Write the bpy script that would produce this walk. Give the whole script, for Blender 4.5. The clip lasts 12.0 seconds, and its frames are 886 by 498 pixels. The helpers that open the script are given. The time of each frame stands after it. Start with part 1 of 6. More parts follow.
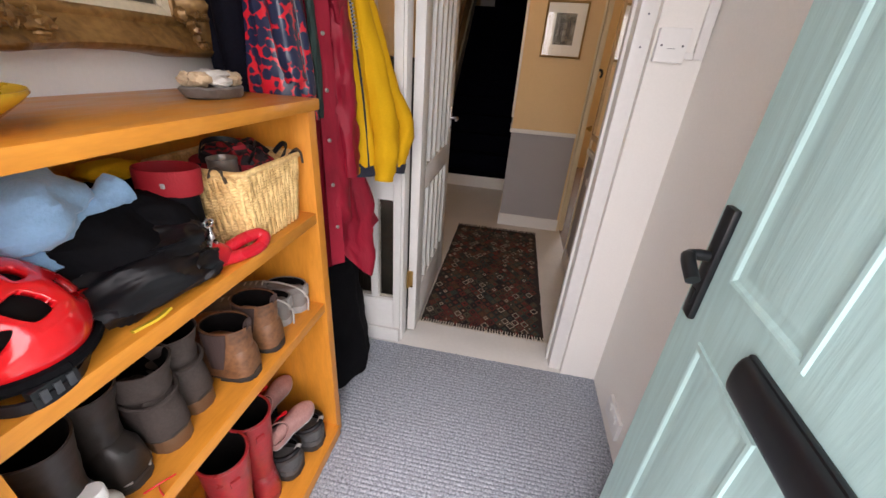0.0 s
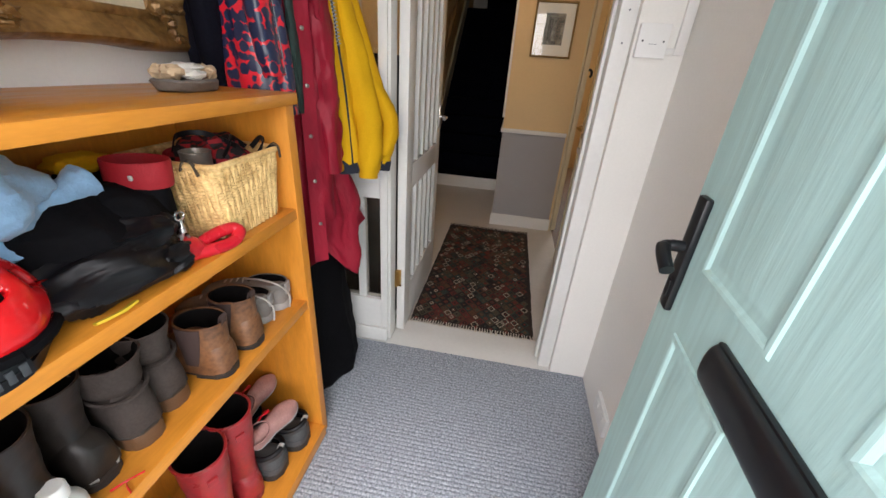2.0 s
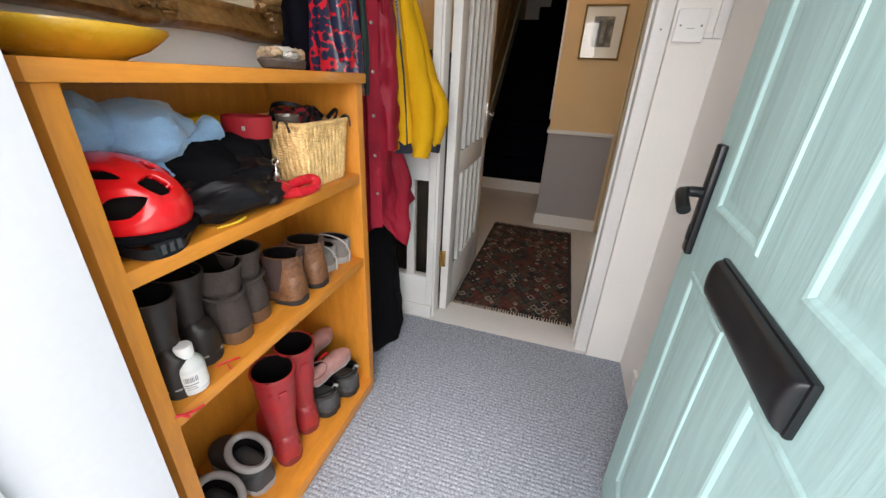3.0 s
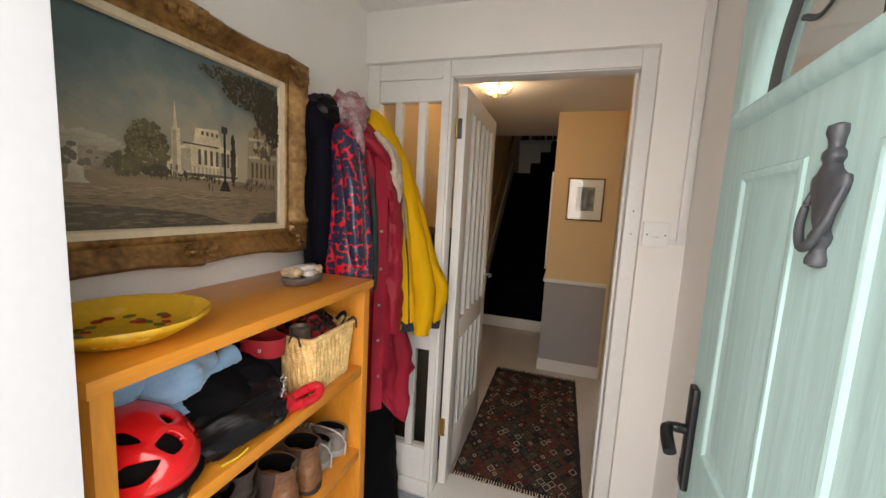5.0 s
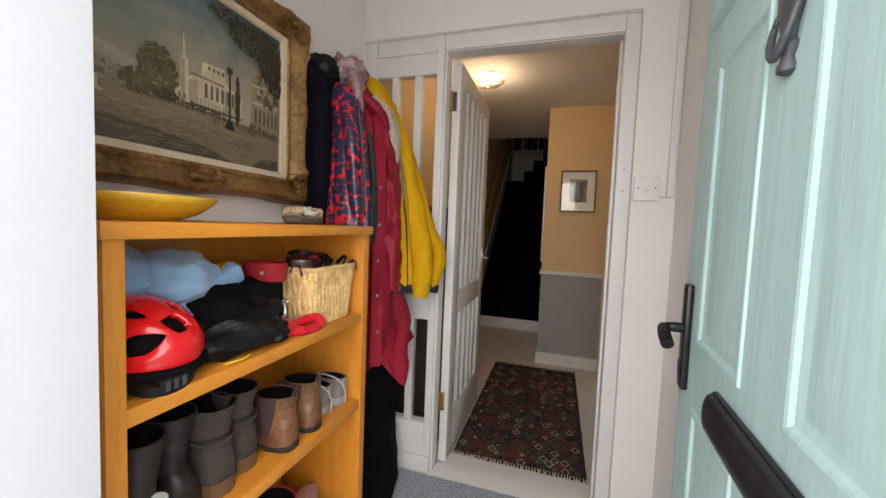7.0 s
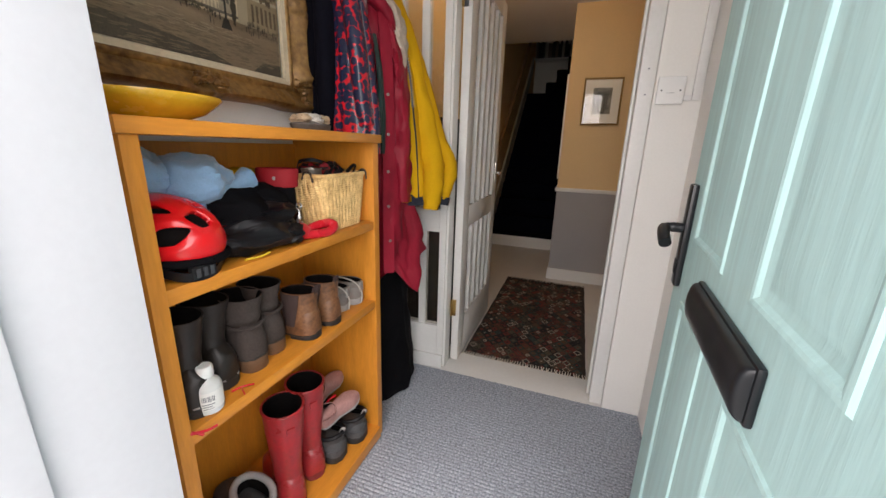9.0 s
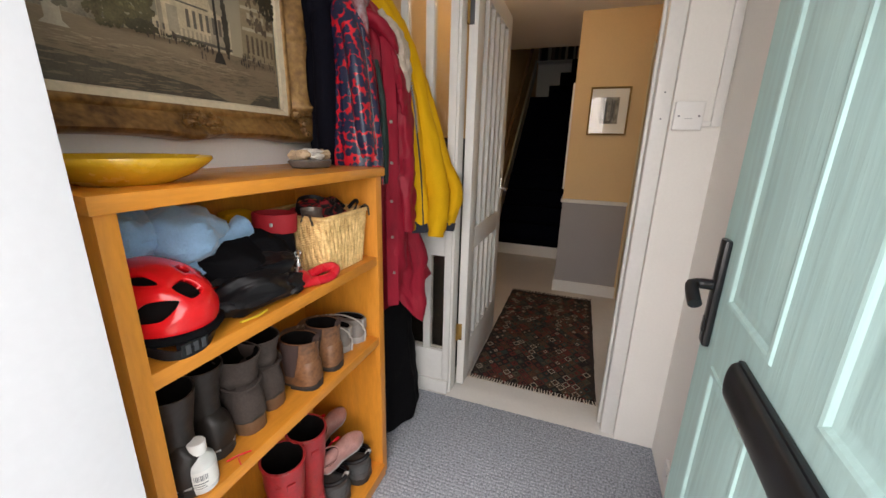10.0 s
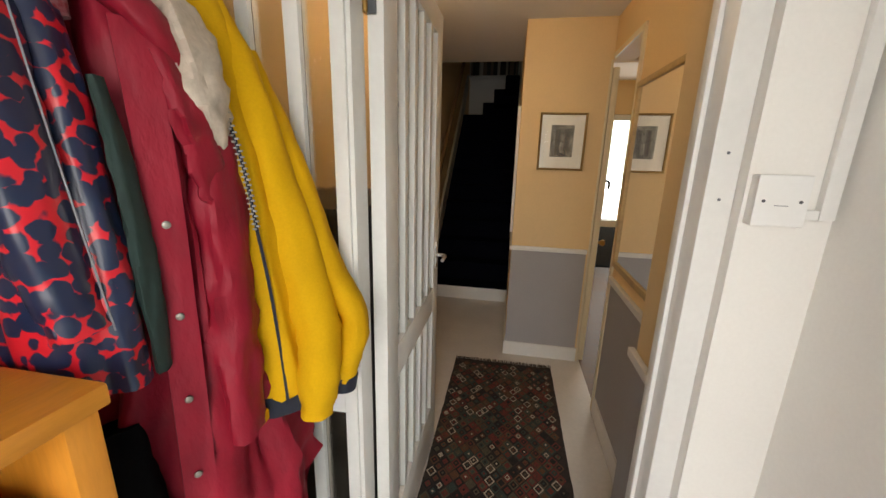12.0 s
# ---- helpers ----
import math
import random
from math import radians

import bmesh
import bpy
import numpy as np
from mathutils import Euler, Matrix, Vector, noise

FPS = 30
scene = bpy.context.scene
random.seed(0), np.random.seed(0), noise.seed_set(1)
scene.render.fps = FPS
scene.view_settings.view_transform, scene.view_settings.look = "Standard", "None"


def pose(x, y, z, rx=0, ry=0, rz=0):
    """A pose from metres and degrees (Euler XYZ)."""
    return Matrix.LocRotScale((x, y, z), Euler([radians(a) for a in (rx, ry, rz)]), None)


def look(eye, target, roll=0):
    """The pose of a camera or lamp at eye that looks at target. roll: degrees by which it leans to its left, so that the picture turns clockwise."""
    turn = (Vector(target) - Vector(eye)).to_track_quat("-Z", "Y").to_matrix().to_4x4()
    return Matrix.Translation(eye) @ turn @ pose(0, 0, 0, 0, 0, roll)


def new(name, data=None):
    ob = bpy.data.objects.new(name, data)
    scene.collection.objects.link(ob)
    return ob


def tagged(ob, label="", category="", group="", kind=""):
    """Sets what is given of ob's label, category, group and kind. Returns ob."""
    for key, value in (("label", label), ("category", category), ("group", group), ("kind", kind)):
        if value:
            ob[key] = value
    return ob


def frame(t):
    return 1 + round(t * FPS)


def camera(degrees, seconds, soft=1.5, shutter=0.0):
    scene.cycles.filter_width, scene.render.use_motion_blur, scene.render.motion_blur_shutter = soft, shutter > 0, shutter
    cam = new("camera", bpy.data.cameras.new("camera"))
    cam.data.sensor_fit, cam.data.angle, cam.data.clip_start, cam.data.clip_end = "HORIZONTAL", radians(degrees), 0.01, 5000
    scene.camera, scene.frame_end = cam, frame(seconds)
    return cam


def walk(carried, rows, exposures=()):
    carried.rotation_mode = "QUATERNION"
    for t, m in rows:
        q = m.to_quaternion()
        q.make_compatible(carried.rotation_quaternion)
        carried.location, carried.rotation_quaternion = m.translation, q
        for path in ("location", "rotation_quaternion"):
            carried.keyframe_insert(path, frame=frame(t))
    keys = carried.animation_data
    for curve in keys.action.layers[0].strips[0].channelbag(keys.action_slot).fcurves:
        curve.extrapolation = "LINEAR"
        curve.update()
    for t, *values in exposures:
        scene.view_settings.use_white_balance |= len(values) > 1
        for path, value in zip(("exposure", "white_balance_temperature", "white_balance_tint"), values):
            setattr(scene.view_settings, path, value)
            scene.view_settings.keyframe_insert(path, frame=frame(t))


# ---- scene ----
cam = camera(100.0, 12.0)
PATH = [
    (0, (0.821, -1.408, 1.285), (0.542, 0.356, 0.384), 4.2),
    (0.5, (0.824, -1.394, 1.284), (0.565, 0.373, 0.384), 4.2),
    (1, (0.822, -1.38, 1.277), (0.571, 0.39, 0.381), 4.2),
    (1.5, (0.839, -1.381, 1.272), (0.586, 0.392, 0.38), 4.2),
    (2, (0.864, -1.404, 1.268), (0.6, 0.368, 0.38), 4.1),
    (2.5, (0.912, -1.494, 1.225), (0.528, 0.258, 0.339), 3.8),
    (2.7, (0.914, -1.55, 1.183), (0.464, 0.189, 0.304), 3.7),
    (4.3, (0.932, -1.608, 1.211), (0.332, 0.239, 0.732), 3.3),
    (4.5, (0.932, -1.596, 1.291), (0.332, 0.262, 0.855), 3.3),
    (5, (0.923, -1.586, 1.444), (0.32, 0.305, 1.202), 3.1),
    (5.5, (0.923, -1.583, 1.461), (0.317, 0.322, 1.393), 2.9),
    (6, (0.93, -1.596, 1.357), (0.326, 0.31, 1.315), 2.7),
    (6.5, (0.938, -1.625, 1.267), (0.344, 0.284, 1.222), 2.6),
    (7, (0.941, -1.632, 1.195), (0.352, 0.275, 1.072), 2.3),
    (7.5, (0.964, -1.637, 1.155), (0.362, 0.253, 0.893), 2.1),
    (9.3, (0.98, -1.654, 1.153), (0.332, 0.159, 0.613), 1.6),
    (9.5, (0.969, -1.643, 1.181), (0.318, 0.171, 0.648), 1.5),
    (10, (0.93, -1.573, 1.258), (0.281, 0.24, 0.717), 1.4),
    (10.5, (0.833, -1.47, 1.305), (0.203, 0.347, 0.756), 1.5),
    (11, (0.774, -1.294, 1.346), (0.254, 0.558, 0.8), 1.5),
    (11.5, (0.77, -1.037, 1.386), (0.354, 0.845, 0.851), 1.2),
    (12, (0.768, -0.797, 1.436), (0.437, 1.114, 0.949), 1.5),
]
EXPOSURES = [(0, 0.12, 6500, 21), (1, 0.10, 6450, 20), (1.5, 0.12, 6350, 15), (2.5, 0.09, 6300, 14), (4.5, -0.10, 6800, 15), (5.5, -0.10, 7050, 16), (6.5, -0.14, 6650, 15), (7.5, -0.17, 6550, 17), (9.5, -0.21, 6560, 16), (10.2, -0.06, 6700, 15), (11, 0.22, 6550, 11), (11.5, 0.18, 6600, 11), (12, 0.27, 6750, 11)]
walk(cam, [(t, look(eye, target, roll)) for t, eye, target, roll in PATH], EXPOSURES)

# ---- light ----
world = bpy.data.worlds.new("overcast_sky")
scene.world = world
world.use_nodes = True
wn = world.node_tree.nodes
sky = wn.new("ShaderNodeTexSky")
sky.sky_type, sky.sun_disc = "NISHITA", False
sky.sun_elevation, sky.sun_rotation = radians(60), radians(167)
sky.air_density, sky.dust_density, sky.ozone_density = 1.2, 3.0, 1.0
world.node_tree.links.new(sky.outputs[0], wn["Background"].inputs[0])
wn["Background"].inputs[1].default_value = 0.15

sun_data = bpy.data.lights.new("sun", "SUN")
sun_data.energy, sun_data.angle, sun_data.color = 1.5, radians(20), (1.0, 0.96, 0.9)
sun = new("sun", sun_data)
sun.matrix_world = look((1.8, -6, 8), (0.8, -1.5, 0))

# daylight of the bright sky in front of the open doorway
day_data = bpy.data.lights.new("doorway_daylight", "AREA")
day_data.shape, day_data.size, day_data.size_y = "RECTANGLE", 6.6, 2.6
day_data.energy, day_data.color = 330.0, (1.0, 0.97, 0.925)
day = new("doorway_daylight", day_data)
day.matrix_world = look((1.0, -2.9, 1.9), (0.85, -0.4, 0.9))

# daylight in the opening of the side room's garden door
garden_data = bpy.data.lights.new("garden_daylight", "AREA")
garden_data.shape, garden_data.size, garden_data.size_y = "RECTANGLE", 1.0, 1.3
garden_data.energy, garden_data.color = 13.0, (1.0, 0.98, 0.92)
garden = new("garden_daylight", garden_data)
garden.matrix_world = look((2.53, 4.49, 1.3), (2.3, 2.0, 1.1))

# warm bulb in the hall's ceiling lamp
bulb_data = bpy.data.lights.new("hall_bulb", "POINT")
bulb_data.energy, bulb_data.color, bulb_data.shadow_soft_size = 4.5, (1.0, 0.72, 0.42), 0.06
bulb = new("hall_bulb", bulb_data)
bulb.location = (0.405, 1.016, 2.12)

# ---- materials ----
def mat(name, col, rough=0.6, metal=0.0, var=0.12, scale=6.0, bump=0.15, bscale=80.0, stretch=(1, 1, 1), col2=None, coat=0.0,
        sheen=0.0, spec=0.5, rvar=0.1, dist=0.002):
    """Principled material with colour at two scales of noise, uneven gloss and fine relief."""
    m = bpy.data.materials.new(name)
    m.use_nodes = True
    nt = m.node_tree
    n, l = nt.nodes, nt.links
    b = n["Principled BSDF"]
    b.inputs["Metallic"].default_value = metal
    b.inputs["Coat Weight"].default_value = coat
    b.inputs["Sheen Weight"].default_value = sheen
    b.inputs["Specular IOR Level"].default_value = spec
    tc = n.new("ShaderNodeTexCoord")
    mp = n.new("ShaderNodeMapping")
    mp.inputs["Scale"].default_value = stretch
    l.new(tc.outputs["Object"], mp.inputs["Vector"])
    big, fine = n.new("ShaderNodeTexNoise"), n.new("ShaderNodeTexNoise")
    for node, sc, det in ((big, scale, 6), (fine, bscale, 4)):
        node.inputs["Scale"].default_value, node.inputs["Detail"].default_value = sc, det
        l.new(mp.outputs[0], node.inputs["Vector"])
    mixf = n.new("ShaderNodeMath")
    mixf.operation = "MULTIPLY_ADD"
    mixf.inputs[1].default_value = 0.4
    l.new(fine.outputs[0], mixf.inputs[0])
    half = n.new("ShaderNodeMath")
    half.operation = "MULTIPLY"
    half.inputs[1].default_value = 0.6
    l.new(big.outputs[0], half.inputs[0])
    l.new(half.outputs[0], mixf.inputs[2])
    ramp = n.new("ShaderNodeValToRGB")
    lo = [max(0, c * (1 - var)) for c in (col2 or col)]
    hi = [min(1, c * (1 + var)) for c in col]
    ramp.color_ramp.elements[0].position, ramp.color_ramp.elements[1].position = 0.34, 0.66
    ramp.color_ramp.elements[0].color, ramp.color_ramp.elements[1].color = (*lo, 1), (*hi, 1)
    l.new(mixf.outputs[0], ramp.inputs[0])
    l.new(ramp.outputs[0], b.inputs["Base Color"])
    rr = n.new("ShaderNodeMapRange")
    rr.inputs[1].default_value, rr.inputs[2].default_value = 0.3, 0.7
    rr.inputs[3].default_value, rr.inputs[4].default_value = max(0.02, rough - rvar), min(1, rough + rvar)
    l.new(big.outputs[0], rr.inputs[0])
    l.new(rr.outputs[0], b.inputs["Roughness"])
    bp = n.new("ShaderNodeBump")
    bp.inputs["Strength"].default_value, bp.inputs["Distance"].default_value = bump, dist
    l.new(fine.outputs[0], bp.inputs["Height"])
    l.new(bp.outputs[0], b.inputs["Normal"])
    return m


def glass_mat(name, col=(1, 1, 1), rough=0.0, bump=0.0, bscale=40.0):
    m = bpy.data.materials.new(name)
    m.use_nodes = True
    n, l = m.node_tree.nodes, m.node_tree.links
    b = n["Principled BSDF"]
    b.inputs["Base Color"].default_value = (*col, 1)
    b.inputs["Roughness"].default_value = rough
    b.inputs["Transmission Weight"].default_value = 1.0
    b.inputs["IOR"].default_value = 1.45
    if bump:
        t, bp = n.new("ShaderNodeTexNoise"), n.new("ShaderNodeBump")
        t.inputs["Scale"].default_value = bscale
        bp.inputs["Strength"].default_value, bp.inputs["Distance"].default_value = bump, 0.004
        l.new(t.outputs[0], bp.inputs["Height"])
        l.new(bp.outputs[0], b.inputs["Normal"])
    return m


def glow_mat(name, col, strength):
    m = bpy.data.materials.new(name)
    m.use_nodes = True
    b = m.node_tree.nodes["Principled BSDF"]
    b.inputs["Base Color"].default_value = (*col, 1)
    b.inputs["Emission Color"].default_value = (*col, 1)
    b.inputs["Emission Strength"].default_value = strength
    return m


def random_mat(name, colours, rough=0.8, island=True):
    """Each loose piece (or object) takes one of the colours."""
    m = bpy.data.materials.new(name)
    m.use_nodes = True
    n, l = m.node_tree.nodes, m.node_tree.links
    b = n["Principled BSDF"]
    b.inputs["Roughness"].default_value = rough
    ramp = n.new("ShaderNodeValToRGB")
    ramp.color_ramp.interpolation = "CONSTANT"
    while len(ramp.color_ramp.elements) < len(colours):
        ramp.color_ramp.elements.new(0.5)
    for i, c in enumerate(colours):
        ramp.color_ramp.elements[i].position = i / len(colours)
        ramp.color_ramp.elements[i].color = (*c, 1)
    if island:
        l.new(n.new("ShaderNodeNewGeometry").outputs["Random Per Island"], ramp.inputs[0])
    else:
        l.new(n.new("ShaderNodeObjectInfo").outputs["Random"], ramp.inputs[0])
    tex = n.new("ShaderNodeTexNoise")
    tex.inputs["Scale"].default_value = 300
    mix = n.new("ShaderNodeMix")
    mix.data_type, mix.blend_type = "RGBA", "MULTIPLY"
    mix.inputs["Factor"].default_value = 0.6
    l.new(ramp.outputs[0], mix.inputs["A"])
    l.new(tex.outputs[0], mix.inputs["B"])
    l.new(mix.outputs["Result"], b.inputs["Base Color"])
    return m


M_WALL = mat("white_wall_paint", (0.80, 0.785, 0.745), 0.75, var=0.03, scale=2.5, bump=0.12, bscale=120)
M_CEIL = mat("ceiling_paint", (0.78, 0.77, 0.75), 0.85, var=0.03, scale=2.5, bump=0.2, bscale=90)
M_GLOSS = mat("white_gloss_paint", (0.74, 0.735, 0.71), 0.38, var=0.04, scale=5, bump=0.08, bscale=60)
M_UPVC = mat("white_door_frame", (0.60, 0.62, 0.65), 0.5, var=0.03, scale=3, bump=0.05)
M_YELLOW_WALL = mat("cream_yellow_wall_paint", (0.75, 0.545, 0.285), 0.7, var=0.04, scale=2.5, bump=0.1, bscale=120)
M_DADO = mat("grey_dado_paint", (0.36, 0.345, 0.345), 0.6, var=0.05, scale=3, bump=0.1, bscale=120)
M_FLOOR = mat("painted_floor", (0.60, 0.57, 0.53), 0.42, var=0.07, scale=5, bump=0.12, bscale=50)
M_PINE = mat("honey_pine", (0.66, 0.262, 0.028), 0.42, var=0.07, scale=7, bump=0.12, bscale=30, stretch=(6, 1, 6), col2=(0.60, 0.225, 0.022), coat=0.15)
M_PINE_UP = mat("honey_pine_upright", (0.66, 0.262, 0.028), 0.42, var=0.07, scale=7, bump=0.12, bscale=30, stretch=(6, 6, 1), col2=(0.60, 0.225, 0.022), coat=0.15)
M_MINT = mat("mint_door_skin", (0.42, 0.62, 0.605), 0.6, spec=0.3, var=0.06, scale=9, bump=0.25, bscale=34, stretch=(5, 5, 0.45), rvar=0.10, dist=0.002)
def add_grain(m):
    """Pressed cathedral wood grain, as relief and a slight change of tone."""
    n, l = m.node_tree.nodes, m.node_tree.links
    b = n["Principled BSDF"]
    tc, mp, wv = n.new("ShaderNodeTexCoord"), n.new("ShaderNodeMapping"), n.new("ShaderNodeTexWave")
    mp.inputs["Scale"].default_value = (1, 1, 0.16)
    wv.bands_direction = "Y"
    for key, val in (("Scale", 9.0), ("Distortion", 12.0), ("Detail", 2.5), ("Detail Scale", 1.3)):
        wv.inputs[key].default_value = val
    l.new(tc.outputs["Object"], mp.inputs["Vector"])
    l.new(mp.outputs[0], wv.inputs["Vector"])
    tone = n.new("ShaderNodeMapRange")
    tone.inputs[3].default_value, tone.inputs[4].default_value = 0.955, 1.02
    l.new(wv.outputs["Fac"], tone.inputs[0])
    mix = n.new("ShaderNodeVectorMath")
    mix.operation = "SCALE"
    l.new(b.inputs["Base Color"].links[0].from_socket, mix.inputs[0])
    l.new(tone.outputs[0], mix.inputs["Scale"])
    l.new(mix.outputs[0], b.inputs["Base Color"])
    bp = n.new("ShaderNodeBump")
    bp.inputs["Strength"].default_value, bp.inputs["Distance"].default_value = 0.07, 0.002
    l.new(wv.outputs["Fac"], bp.inputs["Height"])
    l.new(b.inputs["Normal"].links[0].from_socket, bp.inputs["Normal"])
    l.new(bp.outputs[0], b.inputs["Normal"])


add_grain(M_MINT)
M_BLACK_METAL = mat("black_painted_metal", (0.008, 0.009, 0.011), 0.34, var=0.2, bump=0.05, bscale=60, coat=0.08, spec=0.4)
M_IRON = mat("grey_iron", (0.07, 0.075, 0.085), 0.45, metal=0.3, var=0.2, bump=0.3, bscale=90)
M_BRASS = mat("brass", (0.55, 0.36, 0.12), 0.3, metal=1.0, var=0.15, bump=0.1)
M_STEEL = mat("bright_steel", (0.65, 0.65, 0.66), 0.25, metal=1.0, var=0.1, bump=0.05)
M_GLASS = glass_mat("clear_glass")
M_OBSCURE = glass_mat("ribbed_obscure_glass", (0.9, 0.86, 0.78), 0.02, 0.25, 30)
M_GILT = mat("worn_gilt", (0.30, 0.165, 0.050), 0.42, metal=0.35, var=0.4, scale=9, bump=0.5, bscale=60, col2=(0.15, 0.064, 0.020), dist=0.003)
M_LINER = mat("cream_liner", (0.62, 0.52, 0.36), 0.7, var=0.12, scale=20)
# Carpet navy set far darker: the dim stair flight's shade is in the colour.
M_NAVY_CARPET_DIM = mat("navy_stair_carpet_dimmed", (0.0035, 0.004, 0.009), 1.0, var=0.3, scale=40, bump=0.5, bscale=300, spec=0.05)
M_PLASTIC = mat("white_plastic", (0.78, 0.78, 0.76), 0.35, var=0.02, bump=0.03)
M_MIRROR = mat("mirror_silver", (0.9, 0.9, 0.9), 0.02, metal=1.0, var=0.0, bump=0.0, rvar=0.0)
M_CONCRETE = mat("paving_concrete", (0.42, 0.40, 0.37), 0.85, var=0.2, scale=1.2, bump=0.4, bscale=40)
M_BROWN_FLOOR = mat("brown_floor", (0.16, 0.085, 0.04), 0.5, var=0.25, scale=4, stretch=(1, 8, 1))


# ---- mesh helpers ----
def box(bm, x0, y0, z0, x1, y1, z1, bev=0.0):
    v = [bm.verts.new((x, y, z)) for x in (x0, x1) for y in (y0, y1) for z in (z0, z1)]
    f = [bm.faces.new([v[i] for i in q]) for q in ((0, 1, 3, 2), (4, 6, 7, 5), (0, 4, 5, 1), (2, 3, 7, 6), (0, 2, 6, 4), (1, 5, 7, 3))]
    if bev:
        es = list({e for g in f for e in g.edges})
        bmesh.ops.bevel(bm, geom=es, offset=bev, segments=2, profile=0.6, affect="EDGES")
    return bm


def boxm(*a, bev=0.0):
    return box(bmesh.new(), *a, bev=bev)


def loft(bm, rings, closed=True, cap0=True, cap1=True):
    vs = [[bm.verts.new(p) for p in r] for r in rings]
    n = len(vs[0])
    for a, b in zip(vs, vs[1:]):
        for i in range(n if closed else n - 1):
            j = (i + 1) % n
            bm.faces.new((a[i], a[j], b[j], b[i]))
    if closed and cap0:
        bm.faces.new(list(reversed(vs[0])))
    if closed and cap1:
        bm.faces.new(vs[-1])
    return bm


def ring(c, rx, ry, n=24, rot=0.0, power=2.0):
    out = []
    for i in range(n):
        a = 2 * math.pi * i / n
        ca, sa = math.cos(a), math.sin(a)
        x = rx * math.copysign(abs(ca) ** (2 / power), ca)
        y = ry * math.copysign(abs(sa) ** (2 / power), sa)
        out.append(Vector((c[0] + x * math.cos(rot) - y * math.sin(rot), c[1] + x * math.sin(rot) + y * math.cos(rot), c[2])))
    return out


def revolve(bm, profile, c=(0, 0, 0), n=40):
    """profile: (radius, z) pairs, from one end to the other."""
    return loft(bm, [ring((c[0], c[1], c[2] + z), max(r, 1e-4), max(r, 1e-4), n) for r, z in profile])


def tube(bm, pts, radii, n=8, flat=1.0):
    """A round bar along points; flat squeezes it along its second axis."""
    pts = [Vector(p) for p in pts]
    if not hasattr(radii, "__len__"):
        radii = [radii] * len(pts)
    rings, up = [], Vector((0.13, 0.21, 0.97))
    for i, p in enumerate(pts):
        t = (pts[min(i + 1, len(pts) - 1)] - pts[max(i - 1, 0)]).normalized()
        if abs(t.dot(up)) > 0.98:
            up = Vector((0.9, 0.3, 0.1))
        u = (up - t * up.dot(t)).normalized()
        v = t.cross(u)
        rings.append([p + u * math.cos(2 * math.pi * k / n) * radii[i] + v * math.sin(2 * math.pi * k / n) * radii[i] * flat for k in range(n)])
    return loft(bm, rings)


def smooth_path(pts, k=6):
    """Catmull-Rom through the points."""
    p = [Vector(q) for q in pts]
    p = [p[0] * 2 - p[1]] + p + [p[-1] * 2 - p[-2]]
    out = []
    for i in range(1, len(p) - 2):
        for s in range(k):
            t = s / k
            out.append(0.5 * (2 * p[i] + (p[i + 1] - p[i - 1]) * t + (2 * p[i - 1] - 5 * p[i] + 4 * p[i + 1] - p[i + 2]) * t * t
                              + (3 * p[i] - p[i - 1] - 3 * p[i + 1] + p[i + 2]) * t ** 3))
    out.append(p[-2])
    return out


def blob(bm, c, r, amp=0.15, freq=3.0, nu=28, nv=18, seed=0.0, flat_bottom=None):
    """A crumpled rounded mass."""
    rings = []
    for j in range(nv + 1):
        th = math.pi * (j + 0.02) / (nv + 0.04)
        rr = []
        for i in range(nu):
            a = 2 * math.pi * i / nu
            d = Vector((math.sin(th) * math.cos(a), math.sin(th) * math.sin(a), -math.cos(th)))
            k = 1 + amp * noise.noise(d * freq + Vector((seed, seed * 1.7, -seed))) + amp * 0.45 * noise.noise(d * freq * 2.7 + Vector((-seed, 3, seed)))
            p = Vector((c[0] + d.x * r[0] * k, c[1] + d.y * r[1] * k, c[2] + d.z * r[2] * k))
            if flat_bottom is not None:
                p.z = max(p.z, flat_bottom)
            rr.append(p)
        rings.append(rr)
    return loft(bm, rings)


def thing(name, loc, label, category, group="", kind=""):
    ob = new(name)
    ob.location = loc
    ob.empty_display_size = 0.05
    return tagged(ob, label, category, group, kind)


def finish(bm, name, material, smooth=40):
    bmesh.ops.recalc_face_normals(bm, faces=bm.faces)
    me = bpy.data.meshes.new(name)
    bm.to_mesh(me)
    bm.free()
    me.materials.append(material)
    if smooth:
        me.polygons.foreach_set("use_smooth", [True] * len(me.polygons))
        me.set_sharp_from_angle(angle=radians(smooth))
    return me


def part(name, bm, material, parent, label="", smooth=40, kind=""):
    """Links a bmesh, built in world places, as one mesh under a thing or under a part."""
    root = parent
    while root.parent:
        root = root.parent
    bmesh.ops.translate(bm, verts=bm.verts, vec=-root.location)
    ob = new(name, finish(bm, name, material, smooth))
    ob.parent = parent
    return tagged(ob, label, kind=kind)


def structure(name, bm, material, label="", category="", smooth=30):
    return tagged(new(name, finish(bm, name, material, smooth)), label, category, kind="structure")


# ---- the porch's shell ----
PORCH_W, PORCH_L, CEIL = 1.36, 1.33, 2.28
HALL_Z = -0.02
bm = boxm(-0.12, -1.33, -0.1, 0, 0.12, CEIL)
structure("wall_left", bm, M_WALL, "smooth white painted porch side wall", "wall")
bm = boxm(PORCH_W, -1.33, -0.1, PORCH_W + 0.12, 0.0, CEIL)
structure("wall_right", bm, M_WALL, "smooth white painted porch side wall", "wall")
bm = boxm(-0.12, -1.62, -0.1, 0.409, -1.33, CEIL + 0.2)
box(bm, 1.275, -1.62, -0.1, PORCH_W + 0.12, -1.33, CEIL + 0.2)
box(bm, 0.409, -1.62, 2.07, 1.275, -1.33, CEIL + 0.2)
